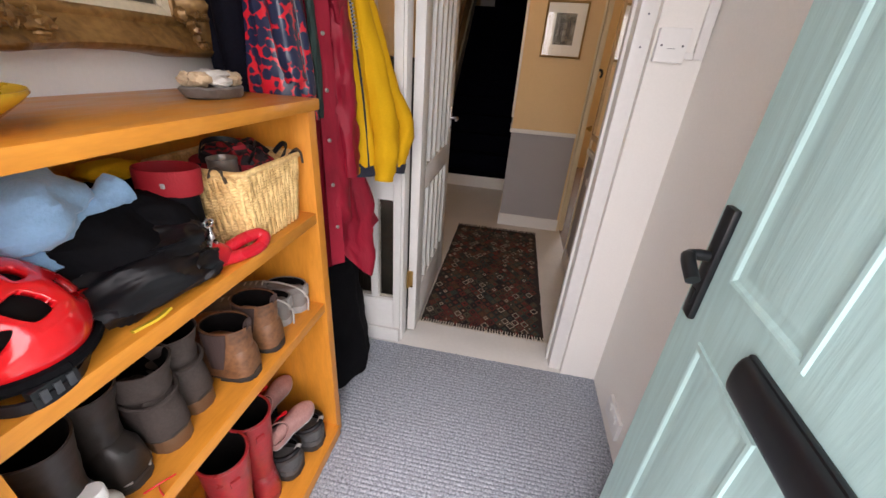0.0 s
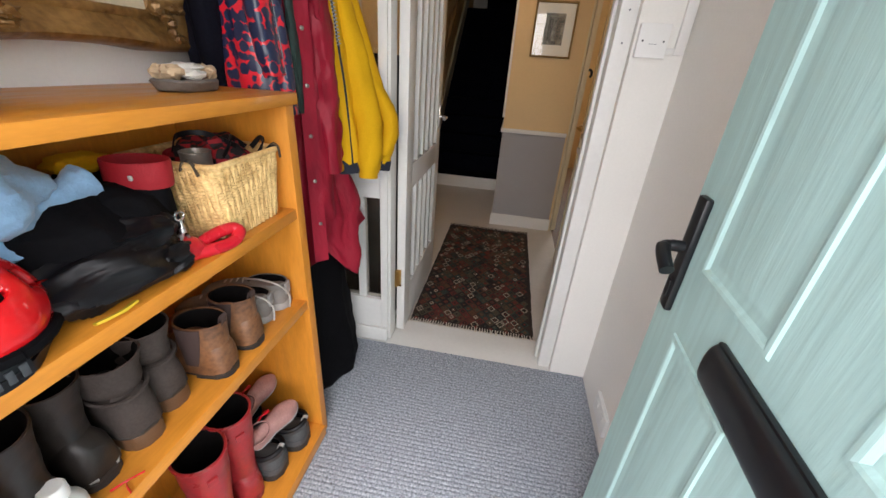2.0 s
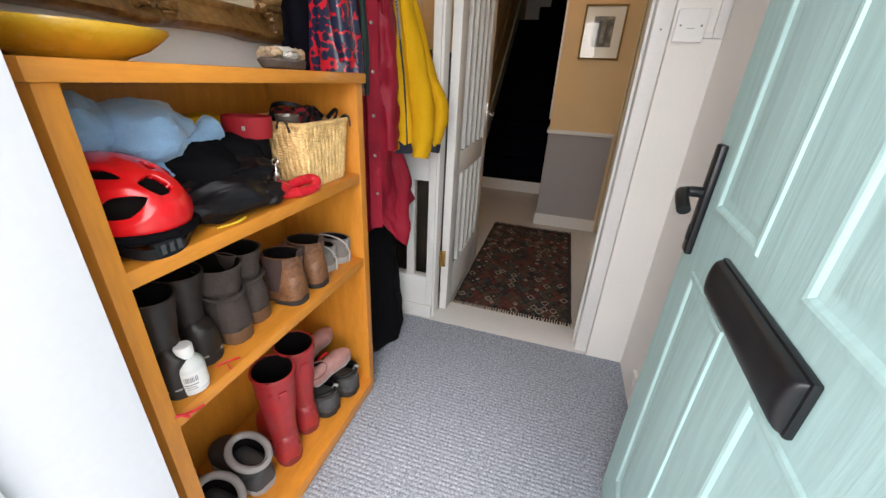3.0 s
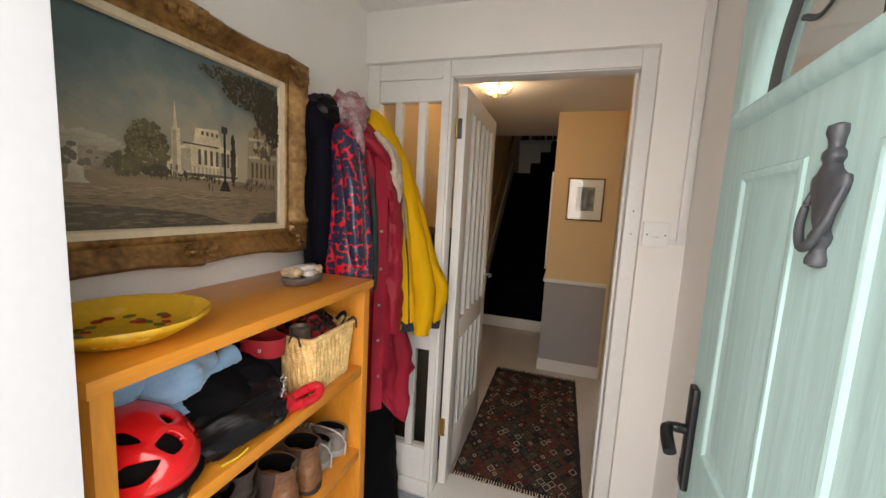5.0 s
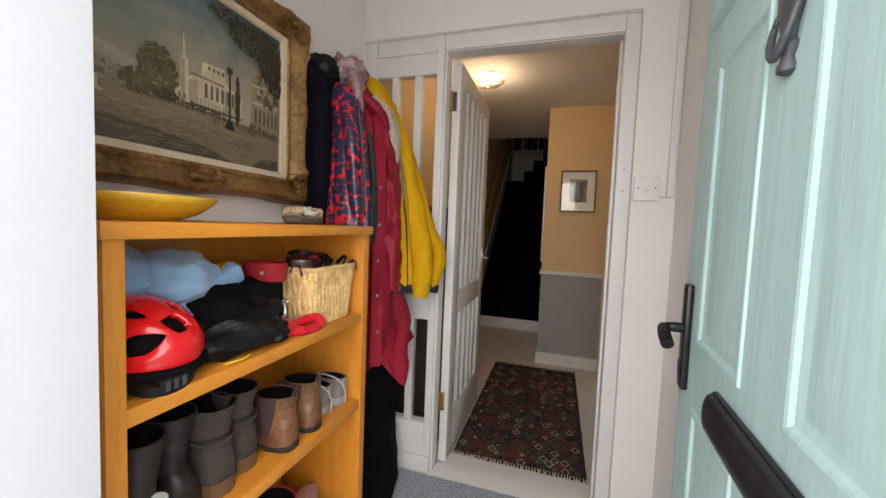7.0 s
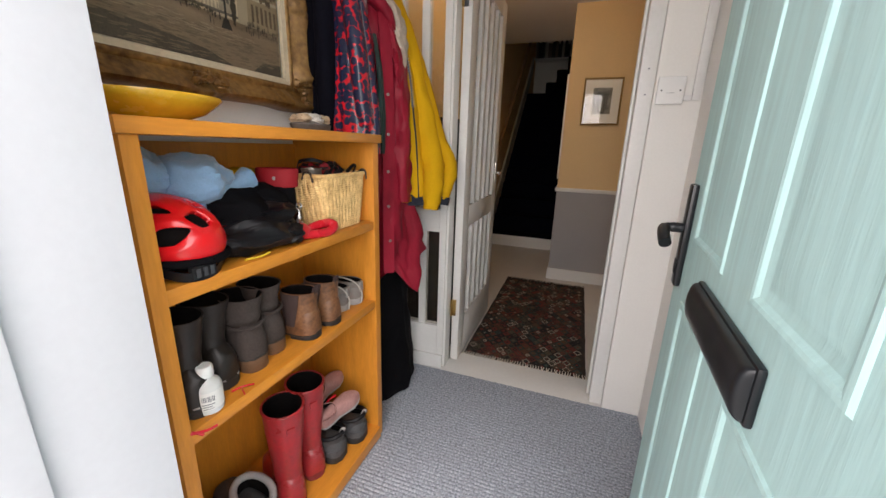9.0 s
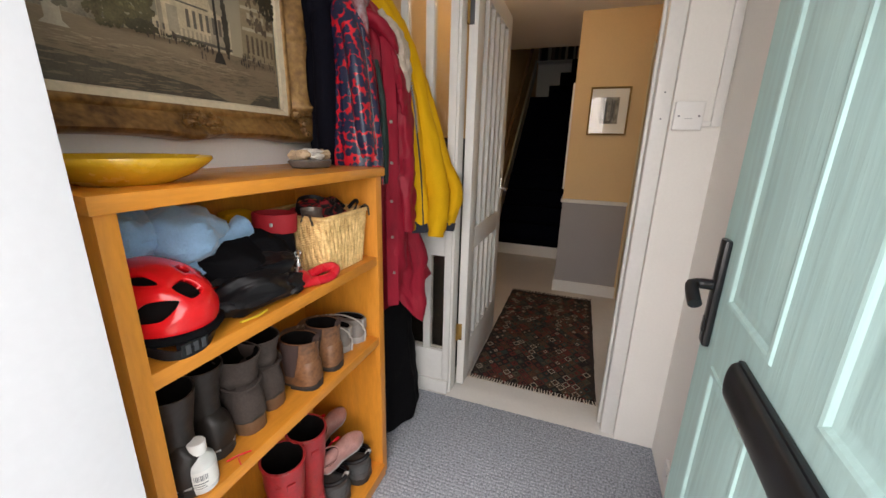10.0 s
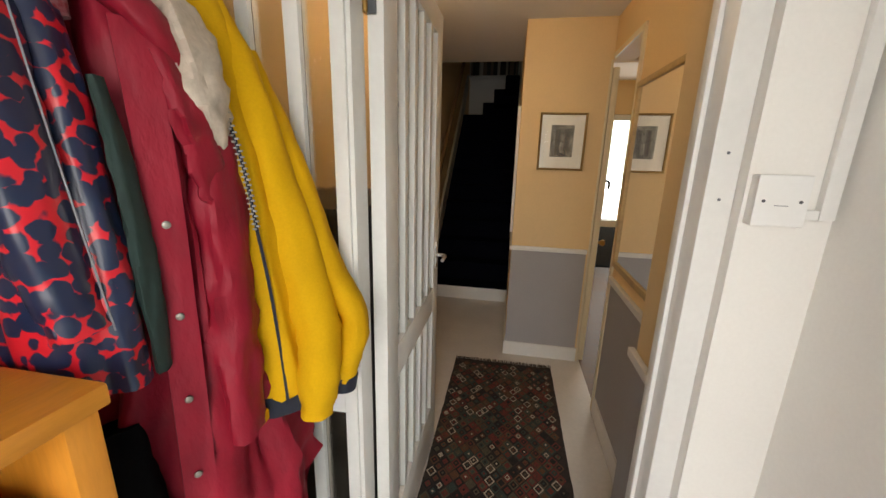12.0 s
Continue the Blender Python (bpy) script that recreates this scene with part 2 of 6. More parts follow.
structure("wall_front", bm, M_WALL, "white front wall with the entrance opening", "wall")
# white frame of the front door: the stepped left jamb, head and hinge jamb
bm = boxm(0.409, -1.60, 0.0, 0.416, -1.331, 2.07, bev=0.002)
structure("trim_reveal_lining", bm, M_UPVC, "smooth white lining of the entrance reveal", "door frame")
frame_1 = thing("door_frame_front", (0.409, -1.55, 0), "white painted frame round the open front door", "door frame", kind="structure")
part("jamb", boxm(0.4165, -1.60, 0.0, 0.430, -1.476, 2.06, bev=0.003), M_UPVC, frame_1)
part("jamb", boxm(1.214, -1.60, 0.0, 1.2748, -1.48, 2.06, bev=0.003), M_UPVC, frame_1)
part("head", boxm(0.4305, -1.60, 2.03, 1.212, -1.47, 2.069, bev=0.003), M_UPVC, frame_1)
part("sill", boxm(0.4305, -1.62, -0.02, 1.212, -1.48, 0.012, bev=0.004), M_UPVC, frame_1)
# partition end: upper wall slightly proud of the glazed screen, and the pier at its end
bm = boxm(0.0, 0.0, 2.06, PORCH_W, 0.12, CEIL)
box(bm, 1.205, 0.0, -0.1, PORCH_W, 0.12, 2.06)
structure("wall_inner", bm, M_WALL, "white wall above and beside the inner doorway", "wall")
bm = boxm(-0.12, -1.62, CEIL, PORCH_W + 0.12, 0.12, CEIL + 0.1)
structure("ceiling", bm, M_CEIL, "white painted porch ceiling", "ceiling")
hatch = thing("loft_hatch", (0.88, -0.4, CEIL), "white painted flat hatch board on the ceiling", "hatch")
part("board", boxm(0.715, -0.62, CEIL - 0.022, 1.02, -0.206, CEIL, bev=0.003), M_CEIL, hatch)
part("surround", boxm(0.715, -0.202, CEIL - 0.016, 1.0235, -0.135, CEIL, bev=0.002), M_CEIL, hatch)
part("surround", boxm(1.024, -0.62, CEIL - 0.016, 1.048, -0.135, CEIL, bev=0.002), M_CEIL, hatch)

# ribbed carpet: one sheet with ribs across the porch
bm = bmesh.new()
rings = []
y = -1.42
k = 0
PITCH = 0.0155
NX = 110
while y < 0.0:
    for dy, z in ((0.0, -0.0020), (0.0028, -0.0007), (0.0075, 0.0007), (0.0125, -0.0005)):
        rings.append([Vector((0.002 + i * (PORCH_W - 0.004) / NX, y + dy + 0.0008 * noise.noise(Vector((i * 0.7, k * 0.3, 1))),
                              z + 0.0018 * noise.noise(Vector((i * 1.9, k * 1.3, 5))))) for i in range(NX + 1)])
    y += PITCH
    k += 1
rings = [r for r in rings if r[0].y < -0.001]
loft(bm, rings, closed=False)
M_CARPET = mat("blue_grey_ribbed_carpet", (0.36, 0.39, 0.44), 0.95, var=0.40, scale=130, bump=1.0, bscale=420, col2=(0.12, 0.14, 0.175), sheen=0.1)
structure("floor", bm, M_CARPET, "blue-grey ribbed cord carpet", "carpet", smooth=80)
structure("ground_slab", boxm(-0.12, -1.62, -0.14, PORCH_W + 0.12, 0.0, -0.012), M_CONCRETE, "concrete base under the carpet", "floor")
structure("ground", boxm(-60, -80, -0.3, 60, -1.62, -0.13), M_CONCRETE, "grey paved ground outside the entrance", "ground")

# ---- glazed screen and the inner door's frame ----
YS0, YS1 = 0.022, 0.075
screen = thing("glazed_screen", (0.2, 0.05, 0), "white painted screen with tall narrow obscure panes", "glazed screen", kind="structure")
part("stile", boxm(0.001, YS0, 0.0, 0.062, YS1, 2.06, bev=0.003), M_GLOSS, screen)
part("stile", boxm(0.368, YS0, 0.0, 0.402, YS1, 2.06, bev=0.003), M_GLOSS, screen)
part("head_rail", boxm(0.0625, YS0 + 0.006, 1.893, 0.3675, YS1, 2.06, bev=0.003), M_GLOSS, screen)
part("moulding", boxm(0.0625, YS0 - 0.006, 1.985, 0.3675, YS0 + 0.0055, 1.998, bev=0.003), M_GLOSS, screen)
part("middle_rail", boxm(0.0625, YS0 + 0.002, 0.745, 0.3675, YS1, 0.86, bev=0.003), M_GLOSS, screen)
part("bottom_rail", boxm(0.0625, YS0 + 0.002, 0.0, 0.3675, YS1, 0.237, bev=0.003), M_GLOSS, screen)
part("plinth", boxm(0.001, YS0 - 0.016, 0.0, 0.402, YS0 - 0.0005, 0.075, bev=0.004), M_GLOSS, screen)
for x0, x1 in ((0.141, 0.174), (0.257, 0.294)):
    for z0, z1 in ((0.2375, 0.7445), (0.8605, 1.8925)):
        part("glazing_bar", boxm(x0, YS0 + 0.008, z0, x1, YS1 - 0.003, z1, bev=0.004), M_GLOSS, screen)
for x0, x1 in ((0.0625, 0.141), (0.174, 0.257), (0.294, 0.3675)):
    for z0, z1 in ((0.2375, 0.7445), (0.8605, 1.8925)):
        p = part("pane", boxm(x0 + 0.0003, 0.046, z0, x1 - 0.0003, 0.050, z1), M_OBSCURE, screen, "obscure glass pane", smooth=0)
        p.visible_shadow = False
frame_2 = thing("door_frame_inner", (0.8, 0.06, 0), "white painted frame of the inner doorway", "door frame", kind="structure")
part("jamb", boxm(0.4025, 0.03, 0.0, 0.414, 0.106, 2.045, bev=0.002), M_GLOSS, frame_2)
part("jamb", boxm(1.150, 0.028, -0.005, 1.2048, 0.12, 2.0595, bev=0.004), M_GLOSS, frame_2)
part("stop", boxm(1.139, 0.082, 0.0, 1.1496, 0.115, 1.988, bev=0.002), M_GLOSS, frame_2)
part("head", boxm(0.4145, 0.034, 1.988, 1.1496, 0.118, 2.045, bev=0.003), M_GLOSS, frame_2)
part("architrave", boxm(0.4035, 0.022, 1.992, 1.1496, 0.0335, 2.0595, bev=0.004), M_GLOSS, frame_2)
part("threshold", boxm(0.0, 0.001, -0.05, 1.204, 0.2095, -0.004, bev=0.003), M_GLOSS, frame_2, "scuffed pale painted threshold")

# ---- the hall ----
structure("floor_hall", boxm(-0.1, 0.21, -0.12, 1.36, 3.0, HALL_Z), M_FLOOR, "pale grey painted hall floor", "floor")
structure("ceiling_hall", boxm(-0.12, 0.12, 2.27, 1.5, 2.89, 2.6), M_CEIL, "white painted hall ceiling", "ceiling")
HX = 1.345
bm = boxm(HX, 0.12, -0.1, HX + 0.12, 1.27, 2.27)
box(bm, HX, 1.27, 2.03, HX + 0.12, 1.829, 2.27)
structure("wall_hall_right", bm, M_YELLOW_WALL, "cream yellow hall wall with a doorway", "wall")
structure("wall_hall_pier", boxm(1.216, 0.121, -0.1, HX, 0.41, 2.27), M_YELLOW_WALL, "cream yellow wall pier beside the inner doorway", "wall")
structure("wall_hall_stub", boxm(0.81, 1.83, -0.1, HX - 0.001, 2.98, 2.27), M_YELLOW_WALL, "cream yellow wall end beside the stairs", "wall")
structure("wall_hall_left", boxm(-0.12, 0.12, -0.1, -0.02, 6.2, 4.4), M_YELLOW_WALL, "cream yellow hall wall", "wall")
# grey dado panels, rail and skirting
for i, (a, lab) in enumerate((((0.809, 1.8265, 0.085, 1.318, 1.8298, 0.80), "grey painted dado"),
                              ((HX - 0.0034, 0.411, 0.085, HX - 0.0002, 1.24, 0.80), "grey painted dado"),
                              ((1.2126, 0.122, 0.085, 1.2158, 0.409, 0.80), "grey painted dado"))):
    structure("trim_dado_%d" % (i + 1), boxm(*a), M_DADO, lab, "wall")
for i, a in enumerate(((0.795, 1.808, 0.80, 1.322, 1.83, 0.832), (HX - 0.024, 0.411, 0.80, HX, 1.24, 0.832), (1.194, 0.1215, 0.80, 1.216, 0.43, 0.832),
                       (0.795, 1.83, 0.80, 0.81, 2.6, 0.832))):
    structure("trim_rail_%d" % (i + 1), boxm(*a, bev=0.006), M_GLOSS, "white painted dado rail", "dado rail")
for i, a in enumerate(((0.798, 1.815, HALL_Z, 1.328, 1.83, 0.085), (HX - 0.015, 0.411, HALL_Z, HX, 1.24, 0.085), (1.201, 0.1215, HALL_Z, 1.216, 0.425, 0.085),
                       (0.798, 1.83, HALL_Z, 0.81, 2.86, 0.085))):
    structure("baseboard_%d" % (i + 1), boxm(*a, bev=0.004), M_GLOSS, "white painted skirting board", "skirting")
for i, a in enumerate(((1.33, 1.8262, HALL_Z, HX - 0.002, 1.8298, 2.03), (HX - 0.012, 1.24, HALL_Z, HX, 1.275, 2.06), (HX - 0.012, 1.275, 2.03, HX, 1.785, 2.06))):
    structure("trim_casing_%d" % (i + 1), boxm(*a, bev=0.001), mat("cream_gloss_%d" % i, (0.72, 0.62, 0.42), 0.4, var=0.04), "cream painted door casing", "door casing")

# room seen through the doorway on the right, with a glazed garden door
bm = boxm(HX + 0.12, 0.5, -0.1, 3.2, 0.6, 2.4)
box(bm, 3.1, 0.6, -0.1, 3.2, 4.6, 2.4)
box(bm, HX, 2.98, -0.1, HX + 0.1, 4.6, 2.4)
box(bm, HX + 0.1, 4.5, -0.1, 1.95, 4.6, 2.4)
box(bm, 1.95, 4.5, 2.0, 3.1, 4.6, 2.4)
box(bm, HX + 0.001, 1.831, 2.03, 3.1, 1.9, 2.4)
structure("wall_side_room", bm, M_YELLOW_WALL, "cream walls of the side room", "wall")
structure("floor_side_room", boxm(HX + 0.001, 1.271, -0.12, 3.1, 4.5, HALL_Z - 0.002), M_BROWN_FLOOR, "brown wooden floor of the side room", "floor")
structure("ceiling_side_room", boxm(HX + 0.12, 0.5, 2.4, 3.2, 4.6, 2.5), M_CEIL, "white ceiling of the side room", "ceiling")
garden_door = thing("window_1", (2.5, 4.55, 0), "white framed glazed garden door letting in daylight", "window", kind="structure")
for a in ((1.952, 4.51, HALL_Z, 2.02, 4.57, 1.999), (2.48, 4.51, HALL_Z, 2.56, 4.57, 1.93), (3.03, 4.51, HALL_Z, 3.099, 4.57, 1.999)):
    part("stile", boxm(*a, bev=0.004), M_GLOSS, garden_door)
for a in ((2.021, 4.51, 1.931, 3.029, 4.57, 1.999), (2.021, 4.51, 0.55, 2.479, 4.57, 0.64), (2.561, 4.51, 0.55, 3.029, 4.57, 0.64)):
    part("rail", boxm(*a, bev=0.004), M_GLOSS, garden_door)
for a in ((2.021, 4.535, 0.64, 2.479, 4.541, 1.93), (2.561, 4.535, 0.64, 3.029, 4.541, 1.93), (2.021, 4.535, 0.0, 2.479, 4.541, 0.55), (2.561, 4.535, 0.0, 3.029, 4.541, 0.55)):
    part("pane", boxm(*a), M_GLASS, garden_door, smooth=0).visible_shadow = False
structure("backdrop", boxm(-2, 30, -1, 12, 30.2, 6), glow_mat("bright_garden", (0.75, 0.85, 0.72), 2.5), "bright hazy garden outside", "backdrop")
M_CREAM = mat("cream_door_paint", (0.72, 0.62, 0.42), 0.4, var=0.04)
side_door = thing("door_3", (1.37, 2.2, HALL_Z), "cream painted side door folded open against the wall", "door", kind="structure")
part("leaf", boxm(1.349, 1.834, HALL_Z + 0.006, 1.387, 2.56, 1.99, bev=0.003), M_CREAM, side_door)
kn = part("knob", revolve(bmesh.new(), [(0.022, 0.0), (0.022, 0.004), (0.009, 0.008), (0.009, 0.022), (0.018, 0.030), (0.024, 0.042), (0.020, 0.054), (0.006, 0.058)], (0, 0, 0), 20), M_BRASS, side_door, "round brass knob")
kn.matrix_basis = Matrix.Translation(-Vector((0, 0, 0))) @ pose(1.387 - 1.37, 1.885 - 2.2, 0.875 - HALL_Z, 0, 90, 0) @ Matrix.Translation(Vector((1.37, 2.2, HALL_Z)))

# ---- stairs ----
stairs = thing("staircase", (0.4, 2.9, HALL_Z), "navy carpeted stairs with shade in their colour and a white first riser", "stairs", kind="structure")
part("bottom_riser", boxm(-0.0195, 2.87, HALL_Z, 0.809, 2.89, 0.118, bev=0.003), M_GLOSS, stairs, "white painted riser")
RISE, GO, Z0 = 0.192, 0.222, 0.125
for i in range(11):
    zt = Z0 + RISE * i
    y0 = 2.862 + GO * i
    part("step", boxm(-0.0195, y0, zt - (0.012 if i == 0 else RISE + 0.02), 0.809, y0 + GO + 0.04, zt, bev=0.006 if i == 0 else 0.014), M_NAVY_CARPET_DIM, stairs)
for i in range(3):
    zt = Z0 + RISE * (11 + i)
    part("step", boxm(0.28 + 0.16 * i, 5.26, zt - RISE - 0.1, 0.809, 6.0, zt, bev=0.014), M_NAVY_CARPET_DIM, stairs)
bm = bmesh.new()
sl = RISE / GO
prof = [(2.80, 0.02), (2.80, 0.28), (5.6, 0.28 + sl * 2.8), (5.6, 0.02 + sl * 2.8)]
loft(bm, [[Vector((x, yy, zz)) for yy, zz in prof] for x in (-0.0198, 0.006)])
part("string_board", bm, mat("string_paint", (0.55, 0.49, 0.40), 0.5), stairs, "cream painted stair string")
part("handrail", tube(bmesh.new(), [(0.035, 2.8, 1.02), (0.035, 5.5, 1.02 + sl * 2.7)], 0.024, 10), mat("rail_wood", (0.34, 0.20, 0.09), 0.4, var=0.2), stairs, "brown wooden handrail")
structure("wall_stairs_right", boxm(0.81, 2.98, -0.1, 0.93, 6.2, 4.4), M_WALL, "pale wall beside the stairs", "wall")
structure("wall_stairs_end", boxm(-0.02, 6.0, 1.0, 0.81, 6.1, 4.4), M_WALL, "white wall at the head of the stairs", "wall")
structure("ceiling_stairs", boxm(-0.12, 2.89, 4.3, 0.93, 6.2, 4.4), M_CEIL, "white ceiling over the stairs", "ceiling")
structure("wall_stairs_header", boxm(-0.02, 2.84, 2.6, 0.93, 2.89, 4.4), M_WALL, "white wall over the hall ceiling's edge", "wall")

# ---- bookcase ----
shelf = thing("bookcase", (0.17, -0.91, 0), "honey-coloured open pine bookcase full of shoes", "bookcase")
SX0, SX1, SY0, SY1 = 0.012, 0.335, -1.279, -0.512
part("top_board", boxm(0.004, -1.287, 1.157, 0.345, -0.504, 1.184, bev=0.004), M_PINE, shelf)
part("side_panel", boxm(SX0, SY0, 0.0, SX1, SY0 + 0.029, 1.1568, bev=0.002), M_PINE_UP, shelf)
part("side_panel", boxm(SX0, SY1 - 0.034, 0.0, SX1, SY1, 1.1568, bev=0.002), M_PINE_UP, shelf)
for zt, th in ((0.897, 0.030), (0.602, 0.030), (0.055, 0.045)):
    part("shelf_board", boxm(SX0 + 0.008, SY0 + 0.0295, zt - th, SX1 - (0.003 if zt > 0.1 else -0.012), SY1 - 0.0345, zt, bev=0.002), M_PINE, shelf)
part("plinth", boxm(SX0 + 0.3, SY0 + 0.0295, 0.0, SX1 + 0.006, SY1 - 0.0345, 0.0095, bev=0.001), M_PINE, shelf)
part("back_panel", boxm(SX0 - 0.008, SY0 + 0.001, 0.01, SX0 + 0.0075, SY1 - 0.001, 1.145), M_PINE_UP, shelf)

# ---- open inner door ----
leaf = thing("door_1", (0.43, 0.115, 0), "open white painted inner door with narrow panes", "door", kind="structure")
def lf(x0, y0, z0, x1, y1, z1, bev=0.003):
    return boxm(0.419 + x0, 0.114 + y0, z0, 0.419 + x1, 0.114 + y1, z1, bev=bev)
part("stile", lf(0, 0, 0.006, 0.04, 0.105, 1.978), M_GLOSS, leaf)
part("stile", lf(0, 0.635, 0.006, 0.04, 0.742, 1.978), M_GLOSS, leaf)
for z0, z1 in ((0.006, 0.235), (0.745, 0.86), (1.89, 1.978)):
    part("rail", lf(0, 0.1053, z0, 0.04, 0.6347, z1), M_GLOSS, leaf)
for k in range(4):
    y0 = 0.1053 + (0.53 - 4 * 0.036) / 5 * (k + 1) + 0.036 * k
    for z0, z1 in ((0.2353, 0.7447), (0.8603, 1.8897)):
        part("glazing_bar", lf(0.001, y0, z0, 0.039, y0 + 0.036, z1, 0.004), M_GLOSS, leaf)
for z0, z1 in ((0.2353, 0.7447), (0.8603, 1.8897)):
    p = part("pane", lf(0.018, 0.1055, z0, 0.022, 0.6345, z1, 0), M_OBSCURE, leaf, "obscure glass pane", smooth=0)
    p.visible_shadow = False
handle = part("lever_handle", tube(bmesh.new(), smooth_path([(0.459, 0.80, 1.0), (0.492, 0.80, 1.0), (0.504, 0.785, 1.0), (0.504, 0.72, 0.998)], 4), 0.0075, 10), M_STEEL, leaf, "polished lever handle")
part("backplate", boxm(0.4592, 0.785, 0.94, 0.463, 0.815, 1.06, bev=0.001), M_STEEL, handle)
for zc in (0.318, 1.79):
    h = part("hinge", boxm(0.4145, 0.1065, zc - 0.045, 0.442, 0.1138, zc + 0.045, bev=0.001), M_BRASS if zc < 1 else M_IRON, leaf, "brass butt hinge")
    part("knuckle", revolve(bmesh.new(), [(0.005, -0.046), (0.006, -0.045), (0.006, 0.045), (0.005, 0.046)], (0.4195, 0.1005, zc), 12), M_BRASS, h)
    
# ---- open front door ----
FD = thing("door_2", (1.197, -1.1, 0), "open mint green panelled front door with an arched pane", "door", kind="structure")
DX, DY0, DY1, DTOP = 1.197, -1.47, -0.665, 2.02
DC, FZ, FR = -1.064, 1.632, 0.275
bm = boxm(DX + 0.010, DY0, 0.015, DX + 0.044, DY1, FZ - 0.03)
P_L, P_R = (-0.992, -0.788), (-1.340, -1.136)
ROWS_P = ((0.20, 0.841), (0.985, 1.518))
# raised face boards around the panel openings
for y0, y1 in ((P_L[1], DY1), (P_R[1], P_L[0]), (DY0, P_R[0])):
    box(bm, DX, y0, 0.015, DX + 0.011, y1, FZ - 0.03)
for y0, y1 in (P_L, P_R):
    for z0, z1 in ((0.015, ROWS_P[0][0]), (ROWS_P[0][1], ROWS_P[1][0]), (ROWS_P[1][1], FZ - 0.03)):
        box(bm, DX, y0, z0, DX + 0.011, y1, z1)
# head of the door with the arched opening
NA = 24
arc = [(DC + FR * math.cos(math.pi * k / NA), FZ + FR * math.sin(math.pi * k / NA)) for k in range(NA + 1)]
out = []
for k in range(NA + 1):
    a = math.pi * k / NA
    c, s = math.cos(a), math.sin(a)
    hy = (DY1 - DC) if c > 0 else (DC - DY0)
    t = min(hy / abs(c) if abs(c) > 1e-6 else 9, (DTOP - FZ) / s if s > 1e-6 else 9)
    out.append((DC + t * c, FZ + t * s))
for x in (DX, DX + 0.044):
    va = [bm.verts.new((x, p[0], p[1])) for p in arc]
    vo = [bm.verts.new((x, p[0], p[1])) for p in out]
    for k in range(NA):
        bm.faces.new((va[k], va[k + 1], vo[k + 1], vo[k]))
for pts in (arc, out):
    a = [bm.verts.new((DX, p[0], p[1])) for p in pts]
    b = [bm.verts.new((DX + 0.044, p[0], p[1])) for p in pts]
    for k in range(NA):
        bm.faces.new((a[k], a[k + 1], b[k + 1], b[k]))
box(bm, DX, DY0, FZ - 0.0305, DX + 0.044, DY1, FZ)
slab = part("slab", bm, M_MINT, FD, smooth=20)
def panel(y0, y1, z0, z1):
    """Moulded panel: bead, slope down, flat, raised field."""
    bm = bmesh.new()
    prof = ((-0.009, 0.0005), (-0.006, -0.0035), (0.000, -0.0042), (0.005, -0.0030), (0.010, 0.0012), (0.022, 0.0032), (0.026, 0.0032), (0.030, 0.0026), (0.054, 0.0004), (0.058, 0.0002))
    rings = [[Vector((DX + d, yy, zz)) for yy, zz in ((y0 + i, z0 + i), (y1 - i, z0 + i), (y1 - i, z1 - i), (y0 + i, z1 - i))] for i, d in prof]
    loft(bm, rings, cap0=False)
    return bm
for z0, z1 in ROWS_P:
    for y0, y1 in (P_L, P_R):
        part("panel", panel(y0, y1, z0, z1), M_MINT, FD, smooth=15)
# moulding round the arched pane
bm = bmesh.new()
loop = [(DC + FR * math.cos(math.pi * k / 32), FZ + FR * math.sin(math.pi * k / 32)) for k in range(33)]
def off(d):
    return [(DC + (FR + d) * math.cos(math.pi * k / 32), FZ + (FR + d) * math.sin(math.pi * k / 32)) for k in range(33)]
sec = ((0.058, 0.0), (0.054, -0.009), (0.040, -0.013), (0.030, -0.010), (0.014, -0.008), (0.004, -0.006), (-0.008, 0.004), (-0.012, 0.016))
loft(bm, [[Vector((DX + h, p[0], p[1])) for p in off(d)] for d, h in sec], closed=False)
part("arch_moulding", bm, M_MINT, FD, smooth=50)
bm = bmesh.new()
secl = ((-0.034, 0.0), (-0.030, -0.010), (-0.018, -0.014), (-0.006, -0.012), (0.004, 0.002), (0.006, 0.016))
loft(bm, [[Vector((DX + h, yy, FZ + d + 0.012)) for yy in (DC - FR - 0.060, DC + FR + 0.060)] for d, h in secl], closed=False)
part("sill_moulding", bm, M_MINT, FD, smooth=50)
bm = bmesh.new()
ga = [bm.verts.new((DX + 0.018, p[0], p[1])) for p in loop]
gb = [bm.verts.new((DX + 0.024, p[0], p[1])) for p in loop]
bm.faces.new(ga), bm.faces.new(list(reversed(gb)))
for k in range(33):
    j = (k + 1) % 33
    bm.faces.new((ga[k], ga[j], gb[j], gb[k]))
pane = part("pane", bm, M_GLASS, FD, "clear arched glass pane", smooth=0)
pane.visible_shadow = False
bm = bmesh.new()
loft(bm, [[Vector((DX + h, p[0], max(p[1], FZ + 0.004))) for p in off(d)] for d, h in ((-0.013, 0.010), (-0.032, 0.012), (-0.040, 0.0165))], closed=False)
part("gasket", bm, mat("dark_grey_gasket", (0.06, 0.065, 0.065), 0.5), FD, "dark grey glazing gasket", smooth=50)
M_LEAD = mat("dark_lead", (0.05, 0.05, 0.055), 0.4, metal=0.6, var=0.2)
